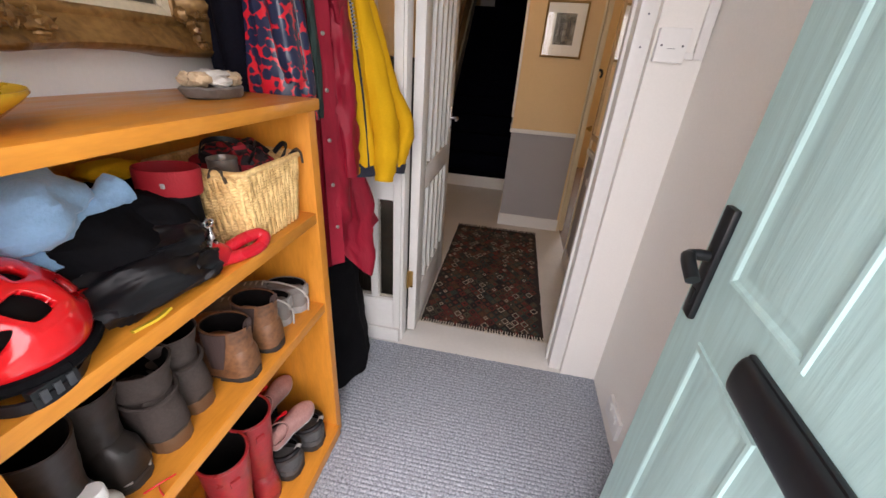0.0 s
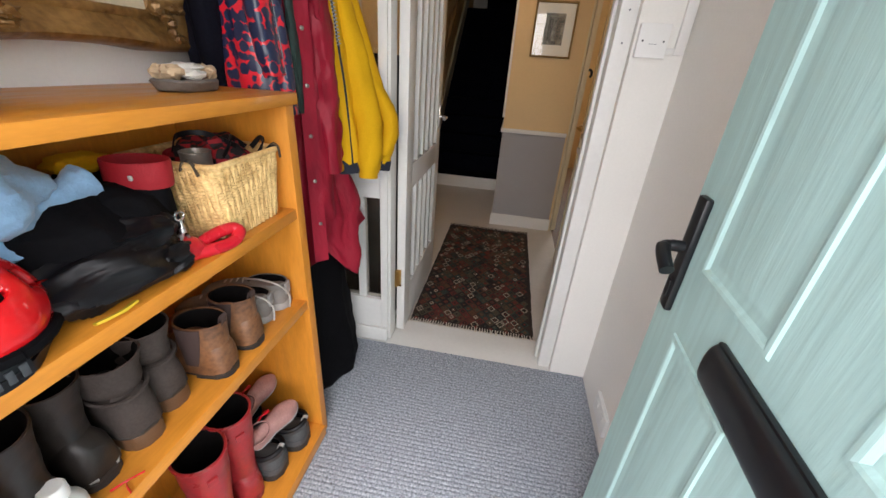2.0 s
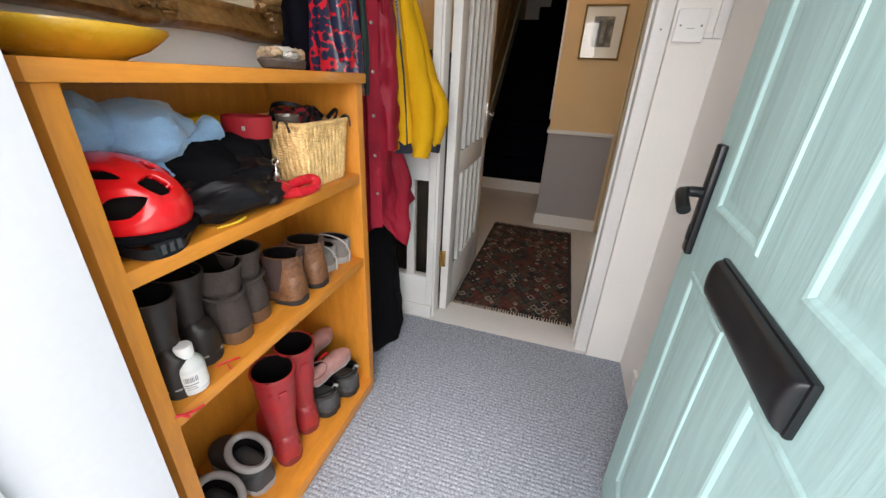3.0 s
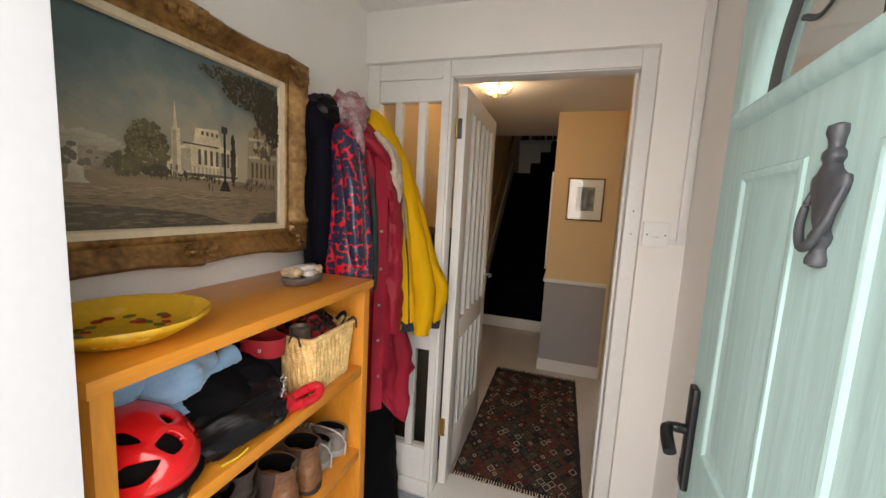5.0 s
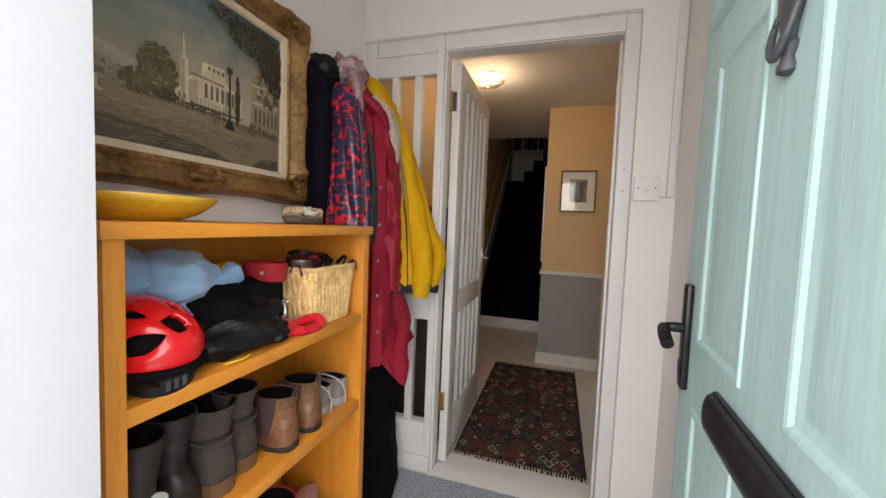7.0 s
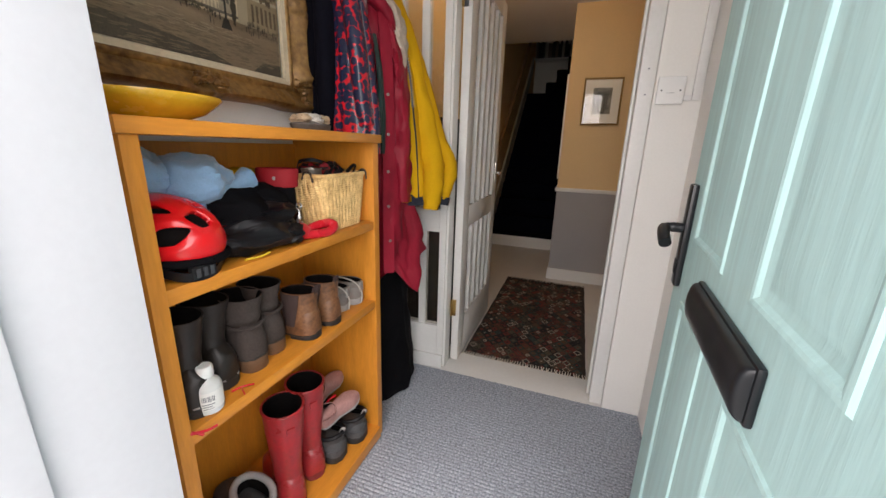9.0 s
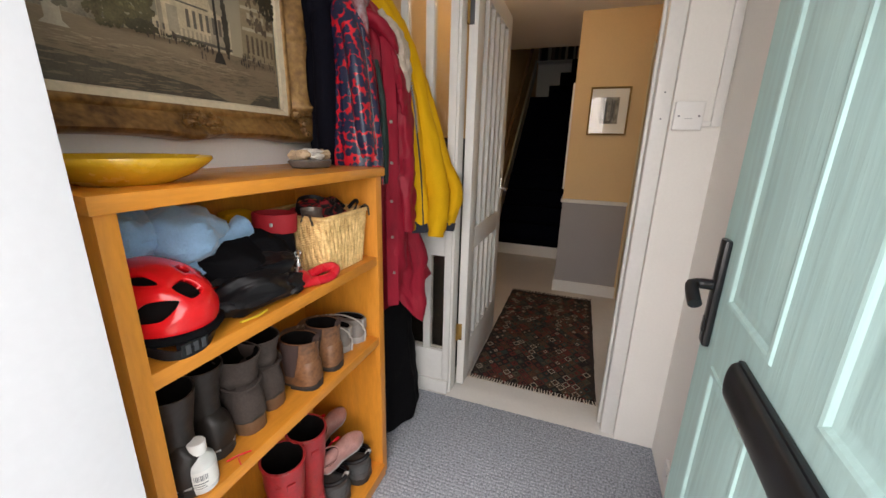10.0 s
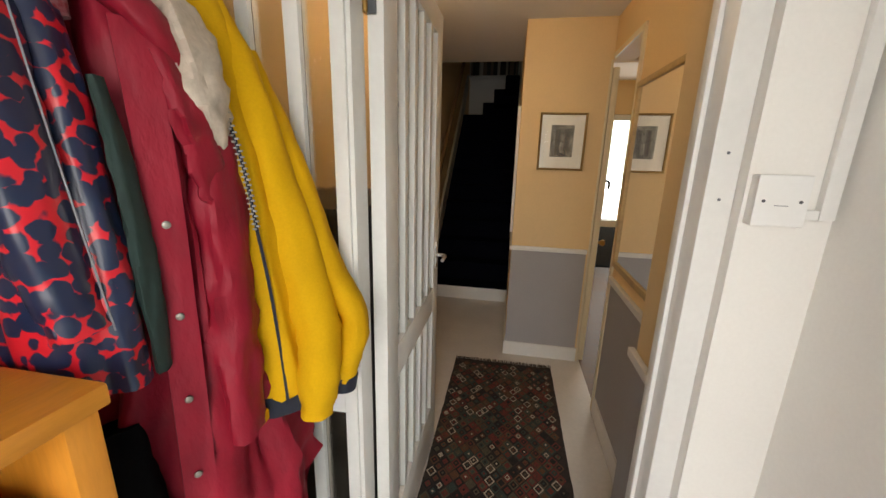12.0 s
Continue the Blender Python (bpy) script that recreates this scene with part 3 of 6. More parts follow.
for pts in ([(DC, FZ + 0.005), (DC, FZ + 0.10), (DC - 0.03, FZ + 0.14)], [(DC, FZ + 0.10), (DC + 0.05, FZ + 0.125), (DC + 0.13, FZ + 0.09), (DC + 0.19, FZ + 0.11)],
            [(DC, FZ + 0.10), (DC - 0.06, FZ + 0.14), (DC - 0.12, FZ + 0.11), (DC - 0.2, FZ + 0.11)], [(DC + 0.05, FZ + 0.125), (DC + 0.03, FZ + 0.19), (DC + 0.04, FZ + 0.24)],
            [(DC - 0.06, FZ + 0.14), (DC - 0.04, FZ + 0.19), (DC - 0.05, FZ + 0.24)]):
    part("lead_strip", tube(bmesh.new(), smooth_path([(DX + 0.017, y, z) for y, z in pts], 5), 0.0045, 6, 0.5), M_LEAD, pane, "dark lead strip")
# letter plate
lb = part("letter_plate", boxm(DX - 0.010, -1.222, 0.866, DX, -0.918, 0.940, bev=0.0045), M_BLACK_METAL, FD, "glossy black letter plate")
bm = bmesh.new()
loft(bm, [[Vector((DX - 0.010 - h * e, y, z)) for h, z in [(0.015 * math.sin(math.pi * q / 12) ** 0.6, 0.903 - 0.033 * math.cos(math.pi * q / 12)) for q in range(13)]] for y, e in ((-1.2185, 0.0), (-1.2175, 0.55), (-1.214, 0.9), (-1.208, 1.0), (-1.20, 1.0), (-0.94, 1.0), (-0.930, 1.0), (-0.925, 0.9), (-0.9225, 0.55), (-0.9215, 0.0))])
part("flap", bm, M_BLACK_METAL, lb, smooth=60)
# handle
hp = part("handle_plate", boxm(DX - 0.014, -0.733, 0.864, DX, -0.695, 1.092, bev=0.006), M_BLACK_METAL, FD, "glossy black handle plate")
lev = part("lever", tube(bmesh.new(), smooth_path([(DX - 0.010, -0.714, 0.995), (DX - 0.034, -0.714, 0.995), (DX - 0.047, -0.717, 0.994), (DX - 0.052, -0.731, 0.990), (DX - 0.053, -0.754, 0.981), (DX - 0.051, -0.775, 0.970)], 5),
     [0.011] * 6 + [0.010] * 6 + [0.0125] * 14, 12), M_BLACK_METAL, hp)
part("key_cover", boxm(DX - 0.0165, -0.722, 0.893, DX - 0.0138, -0.706, 0.925, bev=0.001), M_BLACK_METAL, hp)
# knocker: finial, urn-shaped plate, swinging loop, lower boss
bm = bmesh.new()
KY = -1.066
def flatrev(profile, x, thick):
    rings = []
    for r, z in profile:
        rings.append([Vector((x + thick * (min(1, r / 0.012)) * math.cos(a), KY + 0.88 * r * math.sin(a), 1.474 + 0.83 * (z - 1.493))) for a in [2 * math.pi * k / 20 for k in range(20)]])
    loft(bm, rings)
flatrev(((0.004, 1.398), (0.012, 1.402), (0.0135, 1.410), (0.009, 1.418), (0.008, 1.425), (0.014, 1.432), (0.017, 1.440), (0.009, 1.450), (0.012, 1.464), (0.021, 1.482),
         (0.034, 1.500), (0.037, 1.512), (0.035, 1.519), (0.022, 1.523), (0.014, 1.528), (0.010, 1.536), (0.016, 1.543), (0.014, 1.550), (0.008, 1.556), (0.009, 1.566), (0.012, 1.574), (0.011, 1.584), (0.003, 1.588)), DX - 0.004, 0.011)
kn = part("knocker_plate", bm, M_IRON, FD, "dark grey urn-shaped door knocker", smooth=50)
lp = smooth_path([(DX - 0.005, KY + 0.027, 1.484), (DX - 0.011, KY + 0.028, 1.462), (DX - 0.016, KY + 0.021, 1.436), (DX - 0.019, KY, 1.416), (DX - 0.016, KY - 0.021, 1.436), (DX - 0.011, KY - 0.028, 1.462), (DX - 0.005, KY - 0.027, 1.484)], 5)
part("knocker_loop", tube(bmesh.new(), lp, [0.0032 + 0.0018 * math.sin(math.pi * i / (len(lp) - 1)) for i in range(len(lp))], 12), M_IRON, kn)
FD.rotation_euler = (0, 0, radians(-3.9))  # swung a little past square

# ---- cloth and leather materials ----
M_BURG = mat("burgundy_waxed_cotton", (0.27, 0.010, 0.026), 0.55, var=0.28, scale=9, bump=0.8, bscale=24, spec=0.25, dist=0.008, stretch=(1, 1, 0.45))
M_YELLOW = mat("yellow_fleece", (0.64, 0.36, 0.006), 0.85, var=0.08, scale=5, bump=0.08, bscale=200, spec=0.15)
M_NAVY = mat("navy_wool", (0.006, 0.006, 0.011), 0.9, var=0.3, bump=0.4, bscale=150, spec=0.08)
M_BLACK = mat("black_cloth", (0.005, 0.005, 0.006), 0.85, var=0.3, bump=0.4, bscale=120, spec=0.06)
M_BLACK_NYLON = mat("black_nylon", (0.004, 0.004, 0.0055), 0.48, var=0.3, bump=0.15, bscale=40, dist=0.003, spec=0.3)
M_BLUE = mat("pale_blue_fleece", (0.23, 0.40, 0.60), 0.9, var=0.10, scale=20, bump=0.5, bscale=200, sheen=0.4)
M_LINEN = mat("cream_lining", (0.50, 0.42, 0.34), 0.85, var=0.2, scale=30, bump=0.5)
M_GREEN = mat("dark_green_lining", (0.012, 0.03, 0.026), 0.8, var=0.2)
M_TRIM_NAVY = mat("navy_rib_knit", (0.014, 0.018, 0.032), 0.85, var=0.3, bscale=300)
M_RED = mat("glossy_red_shell", (0.74, 0.010, 0.014), 0.2, var=0.06, bump=0.03, coat=0.35)
M_RED_PLASTIC = mat("red_plastic", (0.58, 0.012, 0.025), 0.3, var=0.08, bump=0.05)
M_RED_CLOTH = mat("red_webbing", (0.30, 0.005, 0.012), 0.7, var=0.15, bump=0.4, bscale=300)
M_RUBBER = mat("red_rubber", (0.36, 0.020, 0.026), 0.33, var=0.22, scale=14, bump=0.15, col2=(0.30, 0.035, 0.035))
M_SUEDE = mat("grey_suede", (0.062, 0.050, 0.045), 0.9, var=0.22, scale=12, bump=0.4, bscale=180, spec=0.1)
M_DKLEATHER = mat("dark_brown_leather", (0.014, 0.010, 0.008), 0.5, var=0.3, scale=14, bump=0.3, bscale=90)
M_TAN = mat("worn_tan_leather", (0.20, 0.088, 0.036), 0.45, var=0.32, scale=11, bump=0.25, bscale=90, col2=(0.11, 0.05, 0.024))
M_ELASTIC = mat("brown_elastic", (0.055, 0.032, 0.028), 0.85, var=0.2, bump=0.6, bscale=250, stretch=(1, 1, 0.1))
M_HEEL = mat("stacked_brown_heel", (0.13, 0.070, 0.036), 0.55, var=0.2, stretch=(1, 1, 12), scale=10)
M_DARKSOLE = mat("dark_rubber_sole", (0.022, 0.020, 0.019), 0.7, var=0.3, bump=0.3)
M_GREYCANVAS = mat("grey_trainer_mesh", (0.20, 0.18, 0.165), 0.85, var=0.2, scale=20, bump=0.5, bscale=300)
M_CHARCOAL = mat("charcoal_nubuck", (0.060, 0.060, 0.062), 0.75, var=0.25, scale=18, bump=0.4, bscale=160)
M_PALEGREY = mat("pale_grey_padding", (0.34, 0.33, 0.32), 0.8, var=0.15, scale=20, bump=0.4, bscale=200)
M_WHITE_LACE = mat("pale_lace", (0.50, 0.47, 0.43), 0.8, var=0.1)
M_PINK = mat("dusty_pink_mesh", (0.38, 0.20, 0.18), 0.8, var=0.2, scale=25, bump=0.4, bscale=200)
# Near-black inside colour carries the shade in shoe openings; also the helmet's foam.
M_INSIDE = mat("inside_shade_black", (0.007, 0.006, 0.006), 0.9, var=0.3, spec=0.05)
M_STRAW = mat("woven_straw", (0.86, 0.62, 0.28), 0.5, var=0.12, scale=34, bump=0.4, bscale=160, col2=(0.58, 0.33, 0.11))
M_TIN = mat("dull_tin", (0.30, 0.27, 0.24), 0.4, metal=0.7, var=0.2)
M_SLATE = mat("grey_slate", (0.14, 0.12, 0.105), 0.7, var=0.25, scale=25, bump=0.5)
M_SHELL = mat("pale_shell", (0.66, 0.62, 0.57), 0.5, var=0.12, scale=40, bump=0.4)
M_PEBBLE = mat("buff_pebble", (0.52, 0.38, 0.24), 0.6, var=0.25, scale=35, bump=0.3)


def blotch_mat():
    """Shiny red cloth printed with dark blue rounded blotches."""
    m = bpy.data.materials.new("red_blue_blotch_print")
    m.use_nodes = True
    n, l = m.node_tree.nodes, m.node_tree.links
    b = n["Principled BSDF"]
    b.inputs["Roughness"].default_value = 0.36
    b.inputs["Coat Weight"].default_value = 0.12
    tc, v, w = n.new("ShaderNodeTexCoord"), n.new("ShaderNodeTexVoronoi"), n.new("ShaderNodeTexNoise")
    w.inputs["Scale"].default_value = 55
    add = n.new("ShaderNodeVectorMath")
    add.operation = "MULTIPLY_ADD"
    add.inputs[1].default_value = (0.011, 0.011, 0.011)
    l.new(tc.outputs["Object"], w.inputs["Vector"])
    l.new(w.outputs["Color"], add.inputs[0])
    l.new(tc.outputs["Object"], add.inputs[2])
    v.inputs["Scale"].default_value = 46
    v.inputs["Randomness"].default_value = 0.7
    l.new(add.outputs[0], v.inputs["Vector"])
    r = n.new("ShaderNodeValToRGB")
    r.color_ramp.elements[0].position, r.color_ramp.elements[1].position = 0.585, 0.645
    r.color_ramp.elements[0].color, r.color_ramp.elements[1].color = (0.012, 0.020, 0.058, 1), (0.66, 0.012, 0.026, 1)
    l.new(v.outputs["Distance"], r.inputs[0])
    l.new(r.outputs[0], b.inputs["Base Color"])
    return m


M_BLOTCH = blotch_mat()
M_FLORAL = mat("grey_red_floral", (0.36, 0.32, 0.33), 0.8, var=0.2, scale=34, bump=0.3, col2=(0.28, 0.03, 0.045), spec=0.2)


def resample(spec, k):
    """Smooth rows of numbers between the given ones."""
    out = []
    a = np.array(spec, float)
    for t in np.linspace(0, len(a) - 1, k):
        i = min(int(t), len(a) - 2)
        f = t - i
        p0, p1, p2, p3 = a[max(i - 1, 0)], a[i], a[i + 1], a[min(i + 2, len(a) - 1)]
        out.append(0.5 * (2 * p1 + (p2 - p0) * f + (2 * p0 - 5 * p1 + 4 * p2 - p3) * f * f + (3 * p1 - p0 - 3 * p2 + p3) * f ** 3))
    return out


def drape(spec, folds=7, amp=0.05, seed=1.0, n=88, k=46, hem=0.0, wander=1.2, rough=1.0):
    """Hanging cloth: rows (z, x, y, rx, ry, turn in degrees), with folds that deepen downwards."""
    bm = bmesh.new()
    rings = []
    rows = resample(spec, k)
    for j, (z, cx, cy, rx, ry, rot) in enumerate(rows):
        f = j / (k - 1)
        rr = []
        for i in range(n):
            a = 2 * math.pi * i / n
            w = wander * noise.noise(Vector((math.cos(a) * 1.4, math.sin(a) * 1.4, z * 2.2 + seed)))
            q = 1 + amp * (0.35 + 0.65 * f) * (math.sin(folds * a + seed * 3 + 2.2 * w) + 0.5 * math.sin((folds * 2 - 1) * a + seed + 3 * w))
            q += rough * 0.075 * noise.noise(Vector((math.cos(a) * 2.2, math.sin(a) * 2.2, z * 9 + seed * 2)))
            q += rough * 0.04 * noise.noise(Vector((math.cos(a) * 5, math.sin(a) * 5, z * 22 + seed)))
            x, y = rx * q * math.cos(a), ry * q * math.sin(a)
            c, s = math.cos(radians(rot)), math.sin(radians(rot))
            zz = z + (hem * f * f * noise.noise(Vector((math.cos(a) * 1.5, math.sin(a) * 1.5, seed * 5))) if hem else 0)
            rr.append(Vector((max(0.012, cx + x * c - y * s), min(cy + x * s + y * c, 0.004), zz)))
        rings.append(rr)
    return loft(bm, rings)


def sleeve(pts, radii, seed=1.0, n=28, k=9, flat=0.8, crease=0.10):
    """A limp sleeve along points, with cross creases."""
    path = smooth_path(pts, k)
    rad = [r[0] for r in resample([[q] for q in radii], len(path))]
    bm = bmesh.new()
    rings, up = [], Vector((0.3, -0.9, 0.2))
    for i, p in enumerate(path):
        t = (path[min(i + 1, len(path) - 1)] - path[max(i - 1, 0)]).normalized()
        u = (up - t * up.dot(t)).normalized()
        v = t.cross(u)
        rr = []
        for q in range(n):
            a = 2 * math.pi * q / n
            g = rad[i] * (1 + crease * noise.noise(Vector((math.cos(a) * 1.6 + seed, math.sin(a) * 1.6, i * 0.55))) + crease * 0.8 * noise.noise(Vector((math.cos(a) * 1.2, math.sin(a) * 2 + seed, i * 0.22))))
            rr.append(p + u * math.cos(a) * g + v * math.sin(a) * g * flat)
        rings.append(rr)
    return loft(bm, rings)


def strip(pts, width, thick, axis):
    """A flat band along points, wide along the axis."""
    path = smooth_path(pts, 6)
    ax = Vector(axis).normalized()
    bm = bmesh.new()
    rings = []
    for i, p in enumerate(path):
        t = (path[min(i + 1, len(path) - 1)] - path[max(i - 1, 0)]).normalized()
        w = (ax - t * ax.dot(t)).normalized()
        nn = t.cross(w)
        rings.append([p + w * width / 2 + nn * thick / 2, p - w * width / 2 + nn * thick / 2, p - w * width / 2 - nn * thick / 2, p + w * width / 2 - nn * thick / 2])
    return loft(bm, rings)


# ---- coat rack and coats ----
rack = thing("coat_rack", (0.02, -0.25, 1.75), "black wall-mounted coat rack hidden by coats", "coat rack")
part("board", boxm(0.002, -0.475, 1.70, 0.022, -0.02, 1.80, bev=0.004), M_BLACK, rack)
for y in (-0.44, -0.33, -0.22, -0.1):
    part("hook", tube(bmesh.new(), smooth_path([(0.022, y, 1.765), (0.06, y, 1.755), (0.085, y, 1.77), (0.09, y, 1.80)], 5), 0.007, 8), M_BLACK_METAL, rack)

coat = thing("navy_coat", (0.09, -0.45, 1.12), "dark navy wool coat hanging from the rack", "coat")
part("body", drape([(1.79, 0.05, -0.44, 0.03, 0.03, 0), (1.74, 0.065, -0.45, 0.05, 0.055, 0), (1.62, 0.085, -0.435, 0.060, 0.060, 0), (1.4, 0.092, -0.43, 0.065, 0.070, 0), (1.24, 0.095, -0.43, 0.066, 0.075, 0), (1.16, 0.095, -0.43, 0.066, 0.078, 0)], 5, 0.06, 2.0), M_NAVY, coat)
part("sleeve", sleeve([(0.10, -0.455, 1.64), (0.12, -0.475, 1.5), (0.122, -0.485, 1.34), (0.115, -0.478, 1.225)], [0.042, 0.045, 0.042, 0.036], 3), M_NAVY, coat)
part("collar", blob(bmesh.new(), (0.085, -0.43, 1.745), (0.06, 0.065, 0.05), 0.3, 2.5, seed=4), M_BLACK_NYLON, coat)

coat = thing("printed_raincoat", (0.2, -0.42, 1.1), "shiny red raincoat with dark blue blotches, hanging", "coat")
part("body", drape([(1.70, 0.15, -0.40, 0.03, 0.03, 0), (1.66, 0.16, -0.41, 0.055, 0.048, 10), (1.56, 0.18, -0.42, 0.066, 0.048, 15), (1.4, 0.198, -0.432, 0.074, 0.050, 18), (1.25, 0.208, -0.437, 0.080, 0.052, 18), (1.12, 0.21, -0.437, 0.082, 0.054, 18)], 5, 0.07, 5.0), M_BLOTCH, coat)
part("sleeve", sleeve([(0.205, -0.455, 1.60), (0.240, -0.475, 1.46), (0.252, -0.468, 1.3), (0.262, -0.458, 1.215)], [0.042, 0.044, 0.040, 0.038], 7, flat=0.7), M_BLOTCH, coat)
part("zip_strip", strip([(0.245, -0.452, 1.60), (0.268, -0.455, 1.45), (0.280, -0.448, 1.3), (0.290, -0.435, 1.12)], 0.003, 0.002, (0.5, -0.5, 0)), mat("silver_piping", (0.16, 0.16, 0.18), 0.55, metal=0.2), coat, "silver reflective piping")
part("lining_edge", sleeve([(0.255, -0.385, 1.52), (0.275, -0.385, 1.4), (0.283, -0.385, 1.25), (0.283, -0.385, 1.12)], [0.012, 0.019, 0.021, 0.016], 9, flat=0.5, crease=0.25), M_GREEN, coat, "dark green lining edge")
scarf = thing("floral_hood", (0.13, -0.34, 1.72), "grey floral hood with red flecks over the coats", "hood")
part("hood", blob(bmesh.new(), (0.13, -0.345, 1.755), (0.075, 0.075, 0.075), 0.3, 2.4, seed=6), M_FLORAL, scarf)
part("drawn_edge", sleeve([(0.17, -0.385, 1.745), (0.20, -0.40, 1.69), (0.215, -0.395, 1.63), (0.225, -0.385, 1.585)], [0.035, 0.036, 0.03, 0.012], 12, flat=0.6), M_FLORAL, scarf)

coat = thing("burgundy_coat", (0.17, -0.25, 0.6), "long burgundy waxed coat with snap buttons, hanging", "coat")
part("body", drape([(1.76, 0.10, -0.27, 0.04, 0.04, 0), (1.71, 0.12, -0.27, 0.075, 0.07, 0), (1.60, 0.145, -0.27, 0.105, 0.10, 0), (1.4, 0.155, -0.265, 0.118, 0.115, 0), (1.15, 0.165, -0.255, 0.130, 0.135, -8), (0.9, 0.172, -0.24, 0.140, 0.165, -14), (0.72, 0.178, -0.225, 0.150, 0.188, -16), (0.60, 0.18, -0.215, 0.156, 0.198, -18)], 9, 0.15, 8.0, hem=0.16, wander=2.4, rough=1.5, n=140, k=70), M_BURG, coat)
part("placket", strip([(0.265, -0.335, 1.60), (0.283, -0.345, 1.4), (0.287, -0.352, 1.2), (0.292, -0.362, 1.0), (0.300, -0.378, 0.8), (0.312, -0.40, 0.66)], 0.046, 0.006, (0.6, 0.8, 0)), M_BURG, coat)
part("collar", sleeve([(0.17, -0.36, 1.66), (0.225, -0.345, 1.65), (0.262, -0.30, 1.60), (0.275, -0.262, 1.53)], [0.03, 0.042, 0.042, 0.02], 14, flat=0.55), M_BURG, coat)
part("storm_flap", sleeve([(0.27, -0.30, 1.57), (0.288, -0.275, 1.46), (0.290, -0.255, 1.36), (0.285, -0.245, 1.33)], [0.03, 0.045, 0.042, 0.012], 15, flat=0.45, crease=0.3), M_BURG, coat)
part("sleeve", sleeve([(0.235, -0.205, 1.6), (0.275, -0.235, 1.4), (0.300, -0.262, 1.15), (0.312, -0.275, 0.93)], [0.05, 0.055, 0.055, 0.048], 16, flat=0.65, crease=0.26, k=10), M_BURG, coat)
part("lining", sleeve([(0.20, -0.255, 1.70), (0.255, -0.245, 1.62), (0.285, -0.24, 1.52), (0.295, -0.236, 1.42)], [0.026, 0.054, 0.052, 0.016], 18, flat=0.55, crease=0.3), M_LINEN, coat, "cream fleece lining")
for x, y, z in ((0.2985, -0.372, 0.922), (0.2925, -0.362, 1.054), (0.2895, -0.352, 1.19), (0.2875, -0.349, 1.33), (0.313, -0.388, 0.79)):
    bt = part("snap_button", revolve(bmesh.new(), [(0.0058, 0.0), (0.0058, 0.002), (0.0042, 0.0032), (0.001, 0.0032)], (0, 0, 0), 14), M_TIN, coat, "round metal snap button")
    bt.matrix_basis = Matrix.Translation(-coat.location) @ look((x + 0.001, y - 0.002, z), (x - 0.62, y + 0.56, z), 0) @ Matrix.Translation(coat.location)
ringp = [(0.283 + 0.003 * math.sin(a * 2), -0.302 + 0.010 * math.cos(a), 1.545 + 0.013 * math.sin(a)) for a in [2 * math.pi * i / 16 for i in range(17)]]
part("d_ring", tube(bmesh.new(), ringp, 0.0028, 6), M_STEEL, coat, "small metal ring")

coat = thing("yellow_jacket", (0.25, -0.12, 0.9), "mustard yellow fleece jacket with navy cuffs, hanging", "jacket")
part("body", drape([(1.80, 0.14, -0.20, 0.03, 0.03, 0), (1.76, 0.155, -0.18, 0.055, 0.06, 0), (1.66, 0.185, -0.165, 0.072, 0.078, 20), (1.45, 0.215, -0.145, 0.085, 0.092, 25), (1.2, 0.245, -0.132, 0.100, 0.105, 28), (1.0, 0.262, -0.125, 0.11, 0.112, 28), (0.945, 0.262, -0.125, 0.108, 0.110, 28)], 6, 0.07, 11.0, hem=0.02, rough=0.7), M_YELLOW, coat)
part("hem_band", drape([(0.953, 0.262, -0.125, 0.106, 0.108, 28), (0.935, 0.262, -0.125, 0.109, 0.111, 28), (0.905, 0.262, -0.125, 0.107, 0.109, 28)], 6, 0.045, 11.0, k=6), M_TRIM_NAVY, coat, "navy ribbed hem")
part("sleeve", sleeve([(0.205, -0.135, 1.70), (0.255, -0.118, 1.55), (0.312, -0.105, 1.32), (0.370, -0.105, 1.10), (0.388, -0.138, 0.97), (0.388, -0.155, 0.885)], [0.04, 0.052, 0.056, 0.060, 0.056, 0.040], 20, flat=0.8, crease=0.13, k=9), M_YELLOW, coat)
part("sleeve", sleeve([(0.235, -0.07, 1.62), (0.298, -0.052, 1.42), (0.368, -0.048, 1.2), (0.432, -0.045, 1.07), (0.420, -0.060, 0.97), (0.408, -0.07, 0.925)], [0.03, 0.042, 0.046, 0.044, 0.042, 0.038], 22, flat=0.75, crease=0.13, k=9), M_YELLOW, coat)
part("cuff", tube(bmesh.new(), [(0.409, -0.069, 0.935), (0.405, -0.074, 0.900)], [0.037, 0.036], 20), M_TRIM_NAVY, coat, "navy ribbed cuff")
zp = [(0.250, -0.236, 1.66), (0.285, -0.226, 1.55), (0.310, -0.211, 1.42), (0.323, -0.206, 1.3), (0.339, -0.202, 1.15), (0.349, -0.196, 0.93)]
zipper = part("zip_tape", strip(zp, 0.005, 0.005, (0.4, 0.5, 0)), M_TRIM_NAVY, coat, "navy zip tape")
bm = bmesh.new()
for k, p in enumerate(smooth_path([(x + 0.004, y - 0.005, z) for x, y, z in zp[:4]], 26)):
    e = 0.0022 if k % 2 else -0.0022
    box(bm, p.x + e - 0.0030, p.y + e - 0.0018, p.z - 0.0015, p.x + e + 0.0030, p.y + e + 0.0018, p.z + 0.0015)
part("zip_teeth", bm, M_PALEGREY, zipper, "pale metal teeth", smooth=0, kind="stuff")
part("wrist_tab", boxm(0.295, -0.275, 0.925, 0.335, -0.235, 0.95, bev=0.006), M_YELLOW, coat)

